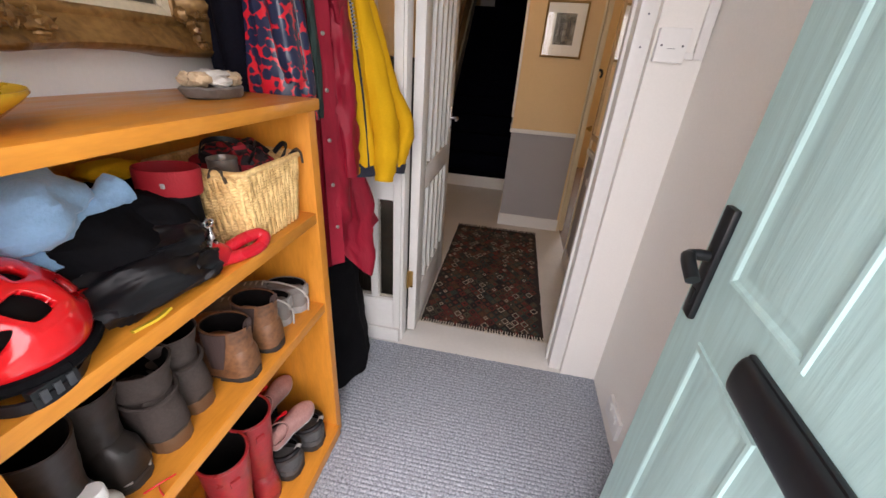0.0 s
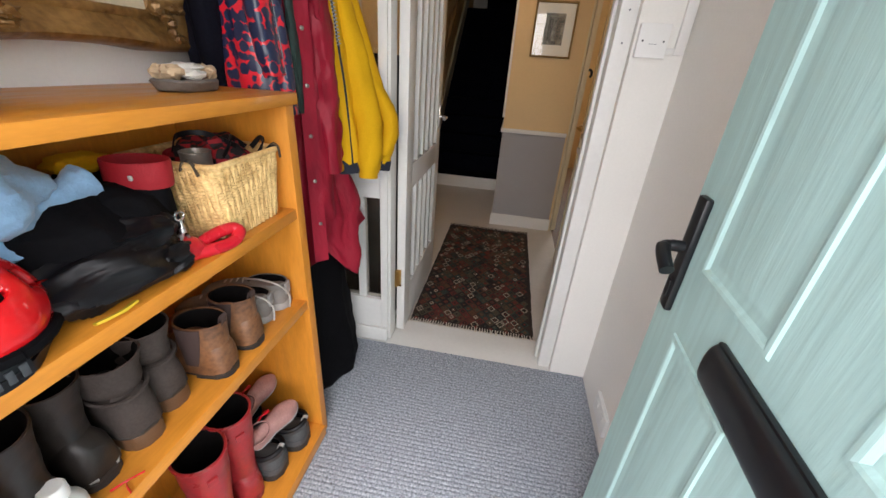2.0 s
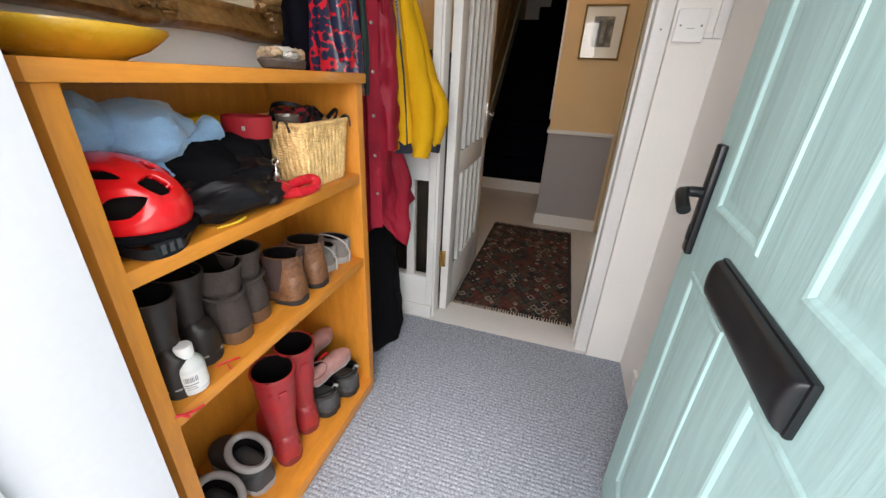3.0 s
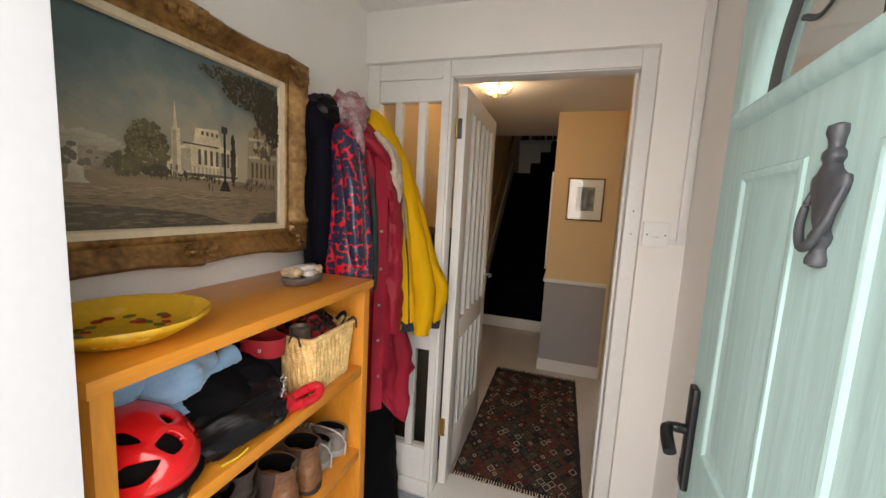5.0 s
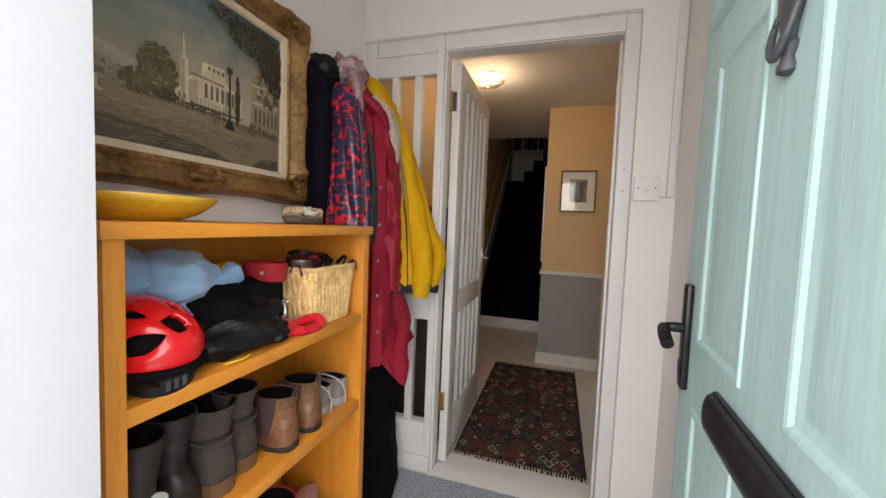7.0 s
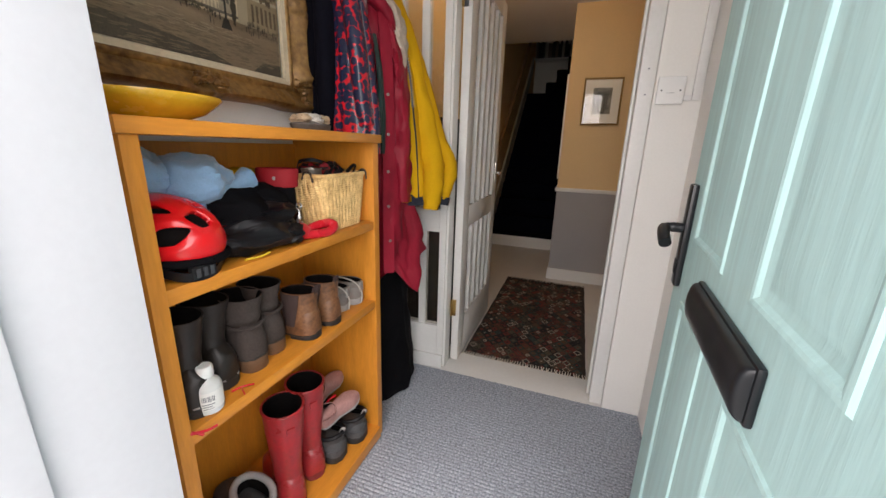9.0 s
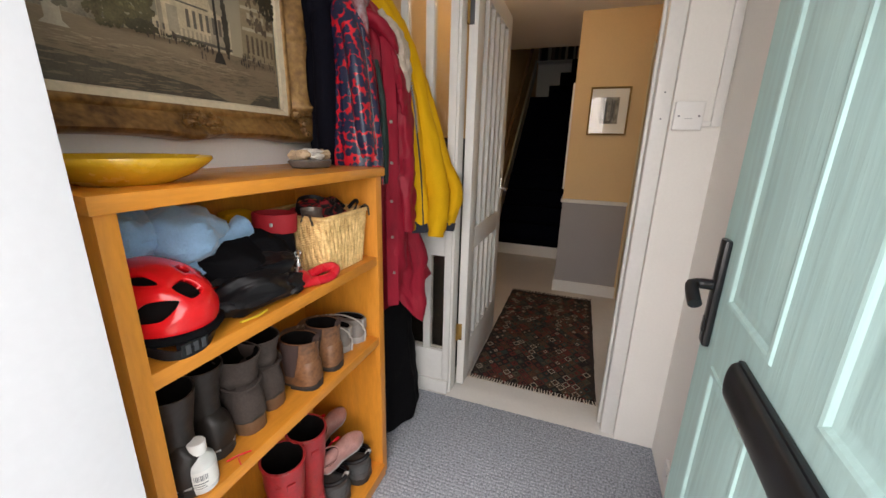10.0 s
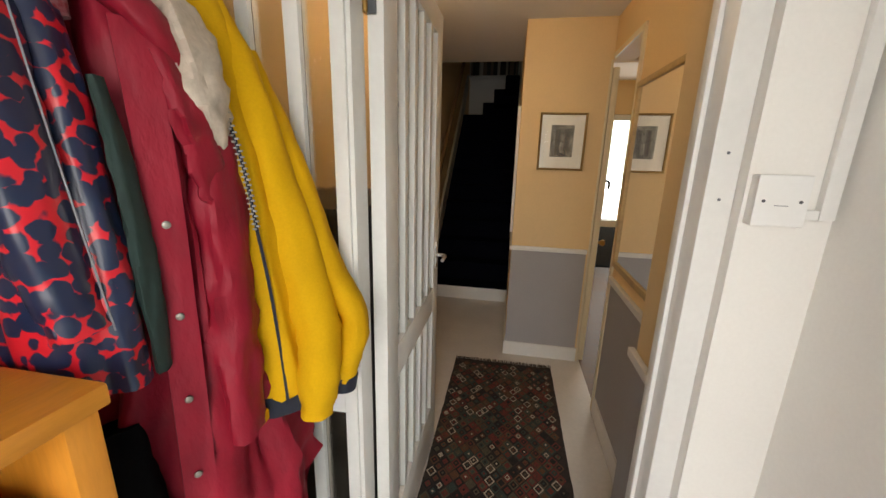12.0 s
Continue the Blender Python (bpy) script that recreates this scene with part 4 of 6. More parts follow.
coat = thing("black_long_coat", (0.17, -0.22, 0.02), "long black coat hanging down to the carpet", "coat")
part("body", drape([(1.15, 0.10, -0.23, 0.07, 0.12, 0), (0.9, 0.12, -0.23, 0.10, 0.155, 0), (0.6, 0.14, -0.225, 0.122, 0.175, -8), (0.3, 0.155, -0.225, 0.132, 0.19, -10), (0.06, 0.165, -0.225, 0.138, 0.20, -12), (0.008, 0.165, -0.225, 0.134, 0.198, -12)], 6, 0.05, 13.0), M_BLACK, coat)

part("sleeve", sleeve([(0.20, -0.40, 1.02), (0.235, -0.425, 0.80), (0.245, -0.43, 0.58), (0.24, -0.42, 0.42)], [0.040, 0.050, 0.048, 0.040], 27, flat=0.7, crease=0.2), M_BLACK, coat)

# ---- oil painting ----
pic = thing("oil_painting", (0.03, -0.905, 1.56), "old street scene oil painting in an ornate gilt frame", "painting")
PY0, PY1, PZ0, PZ1 = -1.222, -0.588, 1.353, 1.779
def gilt_frame():
    """Swept moulding round the canvas, swelling at its corners and middles."""
    bm = bmesh.new()
    prof = [(0.000, 0.030), (0.006, 0.044), (0.016, 0.046), (0.024, 0.040), (0.040, 0.048), (0.058, 0.066), (0.070, 0.072), (0.080, 0.062), (0.084, 0.040), (0.086, 0.004)]
    sides = []
    N = 64
    iy0, iy1, iz0, iz1 = PY0 - 0.016, PY1 + 0.016, PZ0 - 0.016, PZ1 + 0.016
    cor = [(iy0, iz0, -1, -1), (iy1, iz0, 1, -1), (iy1, iz1, 1, 1), (iy0, iz1, -1, 1)]
    pathp = []
    for c in range(4):
        a, b = cor[c], cor[(c + 1) % 4]
        for k in range(N):
            f = k / N
            y, z = a[0] + (b[0] - a[0]) * f, a[1] + (b[1] - a[1]) * f
            if k == 0:
                ny, nz = a[2], a[3]
            else:
                ny, nz = (0, -1) if c == 0 else (1, 0) if c == 1 else (0, 1) if c == 2 else (-1, 0)
            near = min(f, 1 - f)
            swell = math.exp(-(near / 0.10) ** 2) + (0.9 if c in (0, 2) else 0.6) * math.exp(-((f - 0.5) / 0.11) ** 2)
            pathp.append((y, z, ny, nz, swell, c, f))
    rings = []
    for d, h in prof:
        rr = []
        for y, z, ny, nz, sw, c, f in pathp:
            dd = min(d, 0.079) if d > 0.06 else d
            w = 1 + 0.13 * sw * (d > 0.05)
            crust = 0.0
            if 0.03 < d < 0.085:
                crust = 0.016 * sw * (noise.noise(Vector((y * 55, z * 55, d * 60))) + 0.6 * abs(noise.noise(Vector((y * 95, z * 95, d * 90))))) + 0.002 * noise.noise(Vector((y * 60, z * 60, d * 50)))
            rr.append(Vector((h + 0.008 * sw * (0.03 < d < 0.083) + crust, y + ny * d * w * 0.88, z + nz * d * w * 0.88)))
        rings.append(rr)
    # swap so that each ring runs round the canvas
    return loft(bm, rings, cap0=False, cap1=False)
gf = part("gilt_frame", gilt_frame(), M_GILT, pic, "ornate worn gilt frame", smooth=60)
random.seed(5)
for cy, cz in ((PY0, PZ0), (PY1, PZ0), (PY1, PZ1), (PY0, PZ1), ((PY0 + PY1) / 2, PZ0), ((PY0 + PY1) / 2, PZ1)):
    sy = 0 if abs(cy + 0.905) < 0.01 else math.copysign(1, cy + 0.905)
    sz = math.copysign(1, cz - 1.56)
    for s in range(11):
        u = random.uniform(-0.05, 0.05)
        y = cy + sy * 0.062 + (u if sy == 0 else random.uniform(-0.05, 0.02) * sy)
        z = cz + sz * (0.062 + (random.uniform(-0.018, 0.012) if sy == 0 else random.uniform(-0.05, 0.015)))
        bm = blob(bmesh.new(), (0.070, y, z), (0.012, random.uniform(0.008, 0.020), random.uniform(0.007, 0.014)), 0.6, 3.5, 14, 9, seed=s + cy * 9)
        part("scroll_leaf", bm, M_GILT, gf)
bm = bmesh.new()
loft(bm, [[Vector((h, y, z)) for y, z in ((PY0 - d, PZ0 - d), (PY1 + d, PZ0 - d), (PY1 + d, PZ1 + d), (PY0 - d, PZ1 + d))] for d, h in ((0.019, 0.020), (0.019, 0.040), (0.004, 0.036), (0.0, 0.028))], cap0=False, cap1=False)
part("liner", bm, M_LINER, pic, "cream inner liner", smooth=15)
def sky_paint():
    """Oil sky: teal grey in the upper corner, warm haze and soft cloud towards the street."""
    m = mat("painted_sky", (0.5, 0.5, 0.5), 0.5, var=0.02, scale=7, bump=0.35, bscale=220, spec=0.35)
    n, l = m.node_tree.nodes, m.node_tree.links
    tc, sep, ns = n.new("ShaderNodeTexCoord"), n.new("ShaderNodeSeparateXYZ"), n.new("ShaderNodeTexNoise")
    ns.inputs["Scale"].default_value, ns.inputs["Detail"].default_value, ns.inputs["Roughness"].default_value = 5.5, 9, 0.6
    l.new(tc.outputs["Object"], sep.inputs[0])
    l.new(tc.outputs["Object"], ns.inputs["Vector"])
    up, side = n.new("ShaderNodeMath"), n.new("ShaderNodeMath")
    for node, k, src in ((up, 2.3, "Z"), (side, -0.75, "Y")):
        node.operation = "MULTIPLY_ADD"
        node.inputs[1].default_value = k
        l.new(sep.outputs[src], node.inputs[0])
    l.new(ns.outputs[0], up.inputs[2])
    l.new(up.outputs[0], side.inputs[2])
    r = n.new("ShaderNodeValToRGB")
    for k, (p, c) in enumerate(((0.18, (0.42, 0.345, 0.23)), (1.0, (0.085, 0.13, 0.13)))):
        r.color_ramp.elements[k].position, r.color_ramp.elements[k].color = p, (*c, 1)
    for p, c in ((0.45, (0.36, 0.31, 0.22)), (0.66, (0.26, 0.25, 0.195)), (0.82, (0.15, 0.185, 0.17))):
        r.color_ramp.elements.new(p).color = (*c, 1)
    l.new(side.outputs[0], r.inputs[0])
    l.new(r.outputs[0], n["Principled BSDF"].inputs["Base Color"])
    return m
canvas = part("canvas", boxm(0.006, PY0 - 0.01, PZ0 - 0.01, 0.0165, PY1 + 0.01, PZ1 + 0.01), sky_paint(), pic, "blue-grey painted sky")
def paint(name, polys, material, layer, label=""):
    """Flat strokes of paint, as (y, z) outlines, on the canvas."""
    bm = bmesh.new()
    for n_, pts in enumerate(polys):
        bm.faces.new([bm.verts.new((0.0165 + 0.0013 * layer + 0.000007 * n_, max(PY0, min(PY1, y)), max(PZ0, min(PZ1, z)))) for y, z in pts])
    return part(name, bm, material, canvas, label, smooth=0, kind="stuff")
def rect(y0, z0, y1, z1):
    return [(y0, z0), (y1, z0), (y1, z1), (y0, z1)]
def dabs(cy, cz, ry, rz, n, size, seed, flat=1.0):
    random.seed(seed)
    out = []
    for _ in range(n):
        a, r = random.uniform(0, 6.28), math.sqrt(random.random())
        y, z, s = cy + ry * r * math.cos(a), cz + rz * r * math.sin(a), size * random.uniform(0.5, 1.3)
        out.append([(y + s * math.cos(t + a) * random.uniform(0.6, 1.2), z + flat * s * math.sin(t + a) * random.uniform(0.6, 1.2)) for t in (0, 1.1, 2.3, 3.4, 4.6, 5.5)])
    return out
def pm(name, c, v=0.15):
    return mat("paint_" + name, c, 0.5, var=v, scale=30, bump=0.3, bscale=220)
paint("painted_street", [rect(PY0, PZ0, PY1, 1.474)], mat("paint_street", (0.25, 0.185, 0.115), 0.5, var=0.16, scale=18, bump=0.3, bscale=220, stretch=(1, 0.5, 3)), 2)
paint("painted_road_shadow", [[(PY0, 1.353), (-0.76, 1.353), (-0.85, 1.382), (-1.0, 1.40), (PY0, 1.415)], [(-0.70, 1.353), (PY1, 1.353), (PY1, 1.388), (-0.66, 1.383)]], pm("shadow", (0.095, 0.078, 0.052), 0.3), 3)
paint("painted_far_house", [[(PY0, 1.474), (-1.02, 1.474), (-1.03, 1.505), (-1.08, 1.522), (-1.13, 1.515), (-1.16, 1.535), (PY0, 1.535)], [(-0.98, 1.474), (-0.92, 1.474), (-0.92, 1.49), (-0.98, 1.488)]], pm("far_houses", (0.26, 0.215, 0.155), 0.3), 3)
paint("painted_statue", [rect(-1.125, 1.455, -1.10, 1.49), rect(-1.117, 1.49, -1.108, 1.52), [(-1.135, 1.447), (-1.09, 1.447), (-1.10, 1.457), (-1.125, 1.457)]], pm("statue", (0.42, 0.36, 0.27)), 4)
paint("painted_tree", dabs(-0.98, 1.535, 0.046, 0.055, 420, 0.0062, 3) + dabs(-1.03, 1.492, 0.034, 0.024, 130, 0.005, 4), pm("tree", (0.115, 0.095, 0.046), 0.5), 4)
paint("painted_church", [rect(-0.926, 1.475, -0.905, 1.59), [(-0.921, 1.59), (-0.911, 1.59), (-0.9165, 1.655)], rect(-0.95, 1.475, -0.926, 1.515), [(-0.905, 1.475), (-0.74, 1.475), (-0.738, 1.55), (-0.79, 1.565), (-0.80, 1.605), (-0.865, 1.60), (-0.87, 1.565), (-0.905, 1.55)]], pm("stone", (0.56, 0.46, 0.30), 0.25), 5)
paint("painted_window", [rect(-0.86 + 0.017 * k, 1.51, -0.852 + 0.017 * k, 1.548) for k in range(6)] + [rect(-0.85 + 0.014 * k, 1.585, -0.843 + 0.014 * k, 1.595) for k in range(4)] + [rect(-0.945 + 0.013 * k, 1.49, -0.94 + 0.013 * k, 1.503) for k in range(3)] + [rect(-0.90, 1.48, -0.74, 1.487), rect(-0.90, 1.557, -0.80, 1.561)], pm("window", (0.13, 0.11, 0.085)), 6)
paint("painted_corner_house", [[(-0.705, 1.475), (PY1, 1.475), (PY1, 1.665), (-0.66, 1.655), (-0.70, 1.62)]], pm("corner_house", (0.30, 0.235, 0.14)), 5)
paint("painted_house_bands", [[(-0.70, 1.545 + dz), (PY1, 1.552 + dz), (PY1, 1.562 + dz), (-0.70, 1.553 + dz)] for dz in (0.0, 0.052)] + [rect(-0.68 + 0.024 * k, 1.575, -0.67 + 0.024 * k, 1.592) for k in range(4)], pm("bands", (0.46, 0.40, 0.28)), 6)
paint("painted_foliage", dabs(-0.68, 1.725, 0.11, 0.045, 520, 0.0055, 5) + dabs(-0.63, 1.68, 0.055, 0.055, 420, 0.0055, 6) + dabs(-0.80, 1.75, 0.06, 0.018, 120, 0.004, 7) + dabs(-0.61, 1.62, 0.03, 0.03, 80, 0.005, 8), pm("foliage", (0.045, 0.038, 0.022), 0.4), 7)
paint("painted_lamp_post", [rect(-0.786, 1.455, -0.779, 1.60), rect(-0.792, 1.60, -0.773, 1.618), [(-0.80, 1.445), (-0.765, 1.445), (-0.775, 1.47), (-0.79, 1.47)]], pm("post", (0.03, 0.026, 0.02)), 7)
paint("painted_roofline", dabs(-1.14, 1.50, 0.07, 0.022, 40, 0.007, 31) + dabs(-0.99, 1.485, 0.05, 0.010, 30, 0.006, 32), pm("roofline", (0.14, 0.12, 0.085), 0.3), 4)
paint("painted_stone_shade", [rect(-0.80, 1.488, -0.745, 1.545), rect(-0.905, 1.49, -0.88, 1.545), rect(-0.925, 1.48, -0.915, 1.585)] + [rect(-0.895 + 0.011 * k, 1.487, -0.890 + 0.011 * k, 1.504) for k in range(14)], pm("stone_shade", (0.36, 0.30, 0.21), 0.2), 6)
paint("painted_street_light", dabs(-0.93, 1.432, 0.26, 0.014, 130, 0.014, 33, 0.10), pm("street_light", (0.31, 0.235, 0.15), 0.25), 4)
paint("painted_street_tone", dabs(-0.85, 1.418, 0.28, 0.016, 130, 0.014, 34, 0.10) + dabs(-0.9, 1.385, 0.3, 0.03, 160, 0.016, 38, 0.10) + dabs(-0.68, 1.46, 0.07, 0.008, 60, 0.005, 35, 0.3), pm("street_tone", (0.19, 0.145, 0.092), 0.3), 5)
paint("painted_tree_light", dabs(-0.985, 1.55, 0.038, 0.040, 110, 0.003, 36) + dabs(-0.67, 1.71, 0.09, 0.035, 50, 0.0028, 37), pm("tree_light", (0.18, 0.15, 0.075), 0.4), 8)
paint("painted_haze", dabs(-1.12, 1.53, 0.10, 0.018, 60, 0.012, 51, 0.4), pm("haze", (0.36, 0.31, 0.23), 0.2), 3)
paint("painted_shrub", dabs(-0.965, 1.484, 0.035, 0.012, 120, 0.004, 54) + dabs(-0.87, 1.478, 0.05, 0.006, 70, 0.003, 55), pm("shrub", (0.075, 0.066, 0.036), 0.4), 6)
paint("painted_house_shade", [rect(-0.69 + 0.017 * k, 1.49, -0.682 + 0.017 * k, 1.535) for k in range(6)] + dabs(-0.64, 1.60, 0.05, 0.05, 70, 0.006, 56, 1.4), pm("house_shade", (0.12, 0.085, 0.05), 0.4), 6)
paint("painted_trunk", dabs(-0.757, 1.53, 0.006, 0.07, 120, 0.004, 57, 2.0), pm("trunk", (0.05, 0.042, 0.028), 0.3), 8)
random.seed(8)
paint("painted_crowd", [rect(y, z, y + random.uniform(0.002, 0.0034), z + random.uniform(0.006, 0.018)) for y, z in [(random.uniform(-0.72, -0.60), random.uniform(1.445, 1.475)) for _ in range(34)] + [(random.uniform(-0.96, -0.80), random.uniform(1.462, 1.478)) for _ in range(22)] + [(-1.17, 1.45), (-1.18, 1.455), (-0.835, 1.447), (-0.825, 1.445)]], pm("strokes", (0.09, 0.066, 0.048), 0.4), 8)

# ---- on the bookcase ----
bowl = thing("yellow_bowl", (0.212, -1.160, 1.184), "wide yellow glazed bowl with painted fruit sprigs", "bowl")
M_GLAZE = mat("yellow_glaze", (0.62, 0.36, 0.018), 0.22, var=0.12, scale=9, bump=0.06, coat=0.4)
part("dish", revolve(bmesh.new(), [(0.001, 0.0), (0.068, 0.0), (0.072, 0.003), (0.10, 0.014), (0.122, 0.031), (0.131, 0.040), (0.130, 0.044), (0.120, 0.038), (0.098, 0.021), (0.07, 0.010), (0.001, 0.008)], (0.212, -1.160, 1.184), 64), M_GLAZE, bowl, smooth=60)
random.seed(3)
for cname, ccol, cnt in (("painted_fruit", (0.30, 0.02, 0.015), 16), ("painted_leaf", (0.10, 0.11, 0.02), 16)):
    mm = mat(cname + "_glaze", ccol, 0.25, var=0.2)
    for k in range(cnt):
        a = k * 0.393 + random.uniform(-0.3, 0.3)
        r = random.uniform(0.05, 0.085)
        zc = 1.183 + 0.0085 + max(0, (r - 0.07)) * 0.4 + 0.0036
        part(cname, blob(bmesh.new(), (0.212 + r * math.cos(a), -1.160 + r * math.sin(a), zc - 0.001), (random.uniform(0.008, 0.014), random.uniform(0.006, 0.012), 0.0022), 0.3, 2, 10, 6, seed=k), mm, bowl)

dish = thing("stone_dish", (0.2, -0.65, 1.183), "flat grey stone dish with shells and pebbles", "dish")
bm = bmesh.new()
loft(bm, [ring((0.182, -0.652, 1.183 + z), rx * 0.86, ry * 0.95, 44, 0.25, 2.4) for rx, ry, z in ((0.045, 0.062, 0.0), (0.054, 0.077, 0.006), (0.060, 0.084, 0.021), (0.055, 0.079, 0.025), (0.040, 0.060, 0.020))])
for v in bm.verts:
    v.co += Vector((noise.noise(v.co * 30), noise.noise(v.co * 31 + Vector((3, 0, 0))), 0.3 * noise.noise(v.co * 40))) * 0.010
part("slate_base", bm, M_SLATE, dish)
for k, (dx, dy, dz, r, mm, nm) in enumerate(((0.0, -0.005, 0.028, (0.030, 0.036, 0.010), M_SHELL, "shell"), (0.012, -0.045, 0.022, (0.018, 0.020, 0.013), M_PEBBLE, "pebble"), (0.022, 0.030, 0.022, (0.018, 0.018, 0.013), M_PEBBLE, "pebble"),
                                              (-0.01, 0.050, 0.022, (0.016, 0.018, 0.012), M_SLATE, "pebble"), (0.03, -0.012, 0.018, (0.016, 0.022, 0.010), M_SHELL, "shell"), (-0.022, -0.04, 0.020, (0.016, 0.016, 0.012), M_PEBBLE, "pebble"), (-0.02, 0.02, 0.022, (0.02, 0.02, 0.012), M_SHELL, "shell"))):
    part(nm, blob(bmesh.new(), (0.182 + dx, -0.652 + dy * 1.05, 1.196 + dz * 1.1), tuple(q * 1.1 for q in r), 0.32, 2.0, 28, 18, seed=k * 1.3), mm, dish)

# ---- top shelf: helmet, fleece, jackets, lead, basket ----
helmet = thing("cycle_helmet", (0.2, -1.185, 0.897), "glossy red child's cycle helmet with black straps", "helmet")
def helmet_shell(c, r, vents):
    """Rounded shell with smooth slots: vents are (direction, half width, half height, tilt in degrees)."""
    bm = bmesh.new()
    nu, nv = 150, 66
    vs, dirs = [], []
    slots = []
    for v, hu, hv, tilt in vents:
        v = Vector(v).normalized()
        t1 = Vector((0, 0, 1)).cross(v).normalized()
        t2 = v.cross(t1)
        ct, stt = math.cos(radians(tilt)), math.sin(radians(tilt))
        slots.append((v, t1 * ct + t2 * stt, t2 * ct - t1 * stt, hu, hv))
    def inside(d):
        best = 9.0
        for v, a, b, hu, hv in slots:
            if d.dot(v) > 0.5:
                best = min(best, (abs(d.dot(a)) / hu) ** 1.3 + (abs(d.dot(b)) / hv) ** 1.3)
        return best
    for j in range(nv + 1):
        th = math.pi * 0.62 * j / nv
        row, drow = [], []
        for i in range(nu):
            a = 2 * math.pi * i / nu
            d = Vector((math.sin(th) * math.cos(a), math.sin(th) * math.sin(a), math.cos(th)))
            lip = inside(d)
            k = 1 + 0.03 * math.cos(3 * math.atan2(d.y, d.z)) * (1 - abs(d.x)) - 0.035 * max(0.0, 1 - abs(lip - 1.0) / 0.9)
            row.append(bm.verts.new((c[0] + d.x * r[0] * k, c[1] + d.y * r[1] * k, c[2] + d.z * r[2] * k)))
            drow.append(lip)
        vs.append(row)
        dirs.append(drow)
    def snap(j, i):
        """Puts a vertex that fell into a slot onto the slot's edge."""
        th, an = math.pi * 0.62 * j / nv, 2 * math.pi * i / nu
        d = Vector((math.sin(th) * math.cos(an), math.sin(th) * math.sin(an), math.cos(th)))
        for v, p, q, hu, hv in slots:
            if d.dot(v) > 0.5:
                lip = (abs(d.dot(p)) / hu) ** 1.3 + (abs(d.dot(q)) / hv) ** 1.3
                if lip < 1.0:
                    s_ = max(lip, 0.02) ** (-1 / 1.3)
                    x_, y_ = d.dot(p) * s_, d.dot(q) * s_
                    d = (v * math.sqrt(max(0.05, 1 - x_ * x_ - y_ * y_)) + p * x_ + q * y_).normalized()
                    break
        k = 1 + 0.03 * math.cos(3 * math.atan2(d.y, d.z)) * (1 - abs(d.x)) - 0.035
        vs[j][i].co = (c[0] + d.x * r[0] * k, c[1] + d.y * r[1] * k, c[2] + d.z * r[2] * k)
    for j in range(1, nv):
        for i in range(nu):
            k = (i + 1) % nu
            four = ((j, i), (j, k), (j + 1, k), (j + 1, i))
            if max(dirs[a_][b_] for a_, b_ in four) > 1.0:
                for a_, b_ in four:
                    if dirs[a_][b_] < 1.0:
                        snap(a_, b_)
                bm.faces.new([vs[a_][b_] for a_, b_ in four])
    bm.faces.new([vs[1][i] for i in range(nu)])
    bmesh.ops.delete(bm, geom=[v for v in bm.verts if not v.link_faces], context="VERTS")
    return bm
HC = (0.198, -1.156, 0.960)
vents = [((0.84, 0.05, 0.56), 0.27, 0.22, -24), ((0.78, -0.60, 0.26), 0.40, 0.20, 24), ((0.62, 0.72, 0.36), 0.18, 0.22, 20), ((0.42, -0.45, 0.80), 0.27, 0.11, -18), ((0.50, 0.30, 0.82), 0.15, 0.12, 20),
         ((-0.6, 0.5, 0.6), 0.2, 0.14, 0), ((-0.6, -0.5, 0.6), 0.2, 0.14, 0), ((0.1, -0.75, 0.75), 0.16, 0.12, 0)]
sh = part("shell", helmet_shell(HC, (0.138, 0.096, 0.086), vents), M_RED, helmet, smooth=60)
mod = sh.modifiers.new("thickness", "SOLIDIFY")
mod.thickness, mod.offset = 0.012, -1
part("liner", blob(bmesh.new(), (HC[0], HC[1], HC[2] - 0.002), (0.120, 0.082, 0.076), 0.0, 1, 32, 20, flat_bottom=0.905), M_INSIDE, helmet, "black foam liner")
part("rim", tube(bmesh.new(), [(HC[0] + 0.132 * math.cos(a), HC[1] + 0.096 * math.sin(a), 0.937 - 0.010 * math.cos(a)) for a in [2 * math.pi * i / 40 for i in range(41)]], 0.009, 8), M_BLACK, helmet, "black lower rim")
part("strap", strip([(0.26, -1.238, 0.93), (0.325, -1.211, 0.908), (0.332, -1.156, 0.905), (0.30, -1.106, 0.915)], 0.018, 0.004, (0.2, 0, 1)), M_BLACK_NYLON, helmet, "black chin strap")
bk = part("buckle", boxm(0.322, -1.201, 0.899, 0.336, -1.151, 0.924, bev=0.004), M_BLACK_METAL, helmet, "black plastic buckle")
for k in range(3):
    part("buckle_prong", boxm(0.3362, -1.194 + 0.014 * k, 0.903, 0.3385, -1.186 + 0.014 * k, 0.920, bev=0.0008), M_IRON, bk)

fleece = thing("blue_fleece", (0.15, -1.12, 0.97), "crumpled pale blue fleece jumper piled on the shelf", "jumper")
bm = blob(bmesh.new(), (0.10, -1.150, 1.068), (0.085, 0.092, 0.066), 0.22, 2.0, 48, 30, seed=2)
part("body", bm, M_BLUE, fleece)
part("fold", blob(bmesh.new(), (0.15, -1.040, 1.058), (0.095, 0.078, 0.062), 0.22, 1.8, 40, 26, seed=5), M_BLUE, fleece)
part("sleeve", sleeve([(0.18, -1.055, 1.045), (0.19, -0.995, 1.036), (0.19, -0.95, 1.048), (0.19, -0.92, 1.058)], [0.045, 0.030, 0.026, 0.034], 31, flat=0.85), M_BLUE, fleece)
part("sleeve", blob(bmesh.new(), (0.13, -1.02, 1.0), (0.10, 0.09, 0.06), 0.25, 2, 32, 20, seed=8), M_BLUE, fleece)

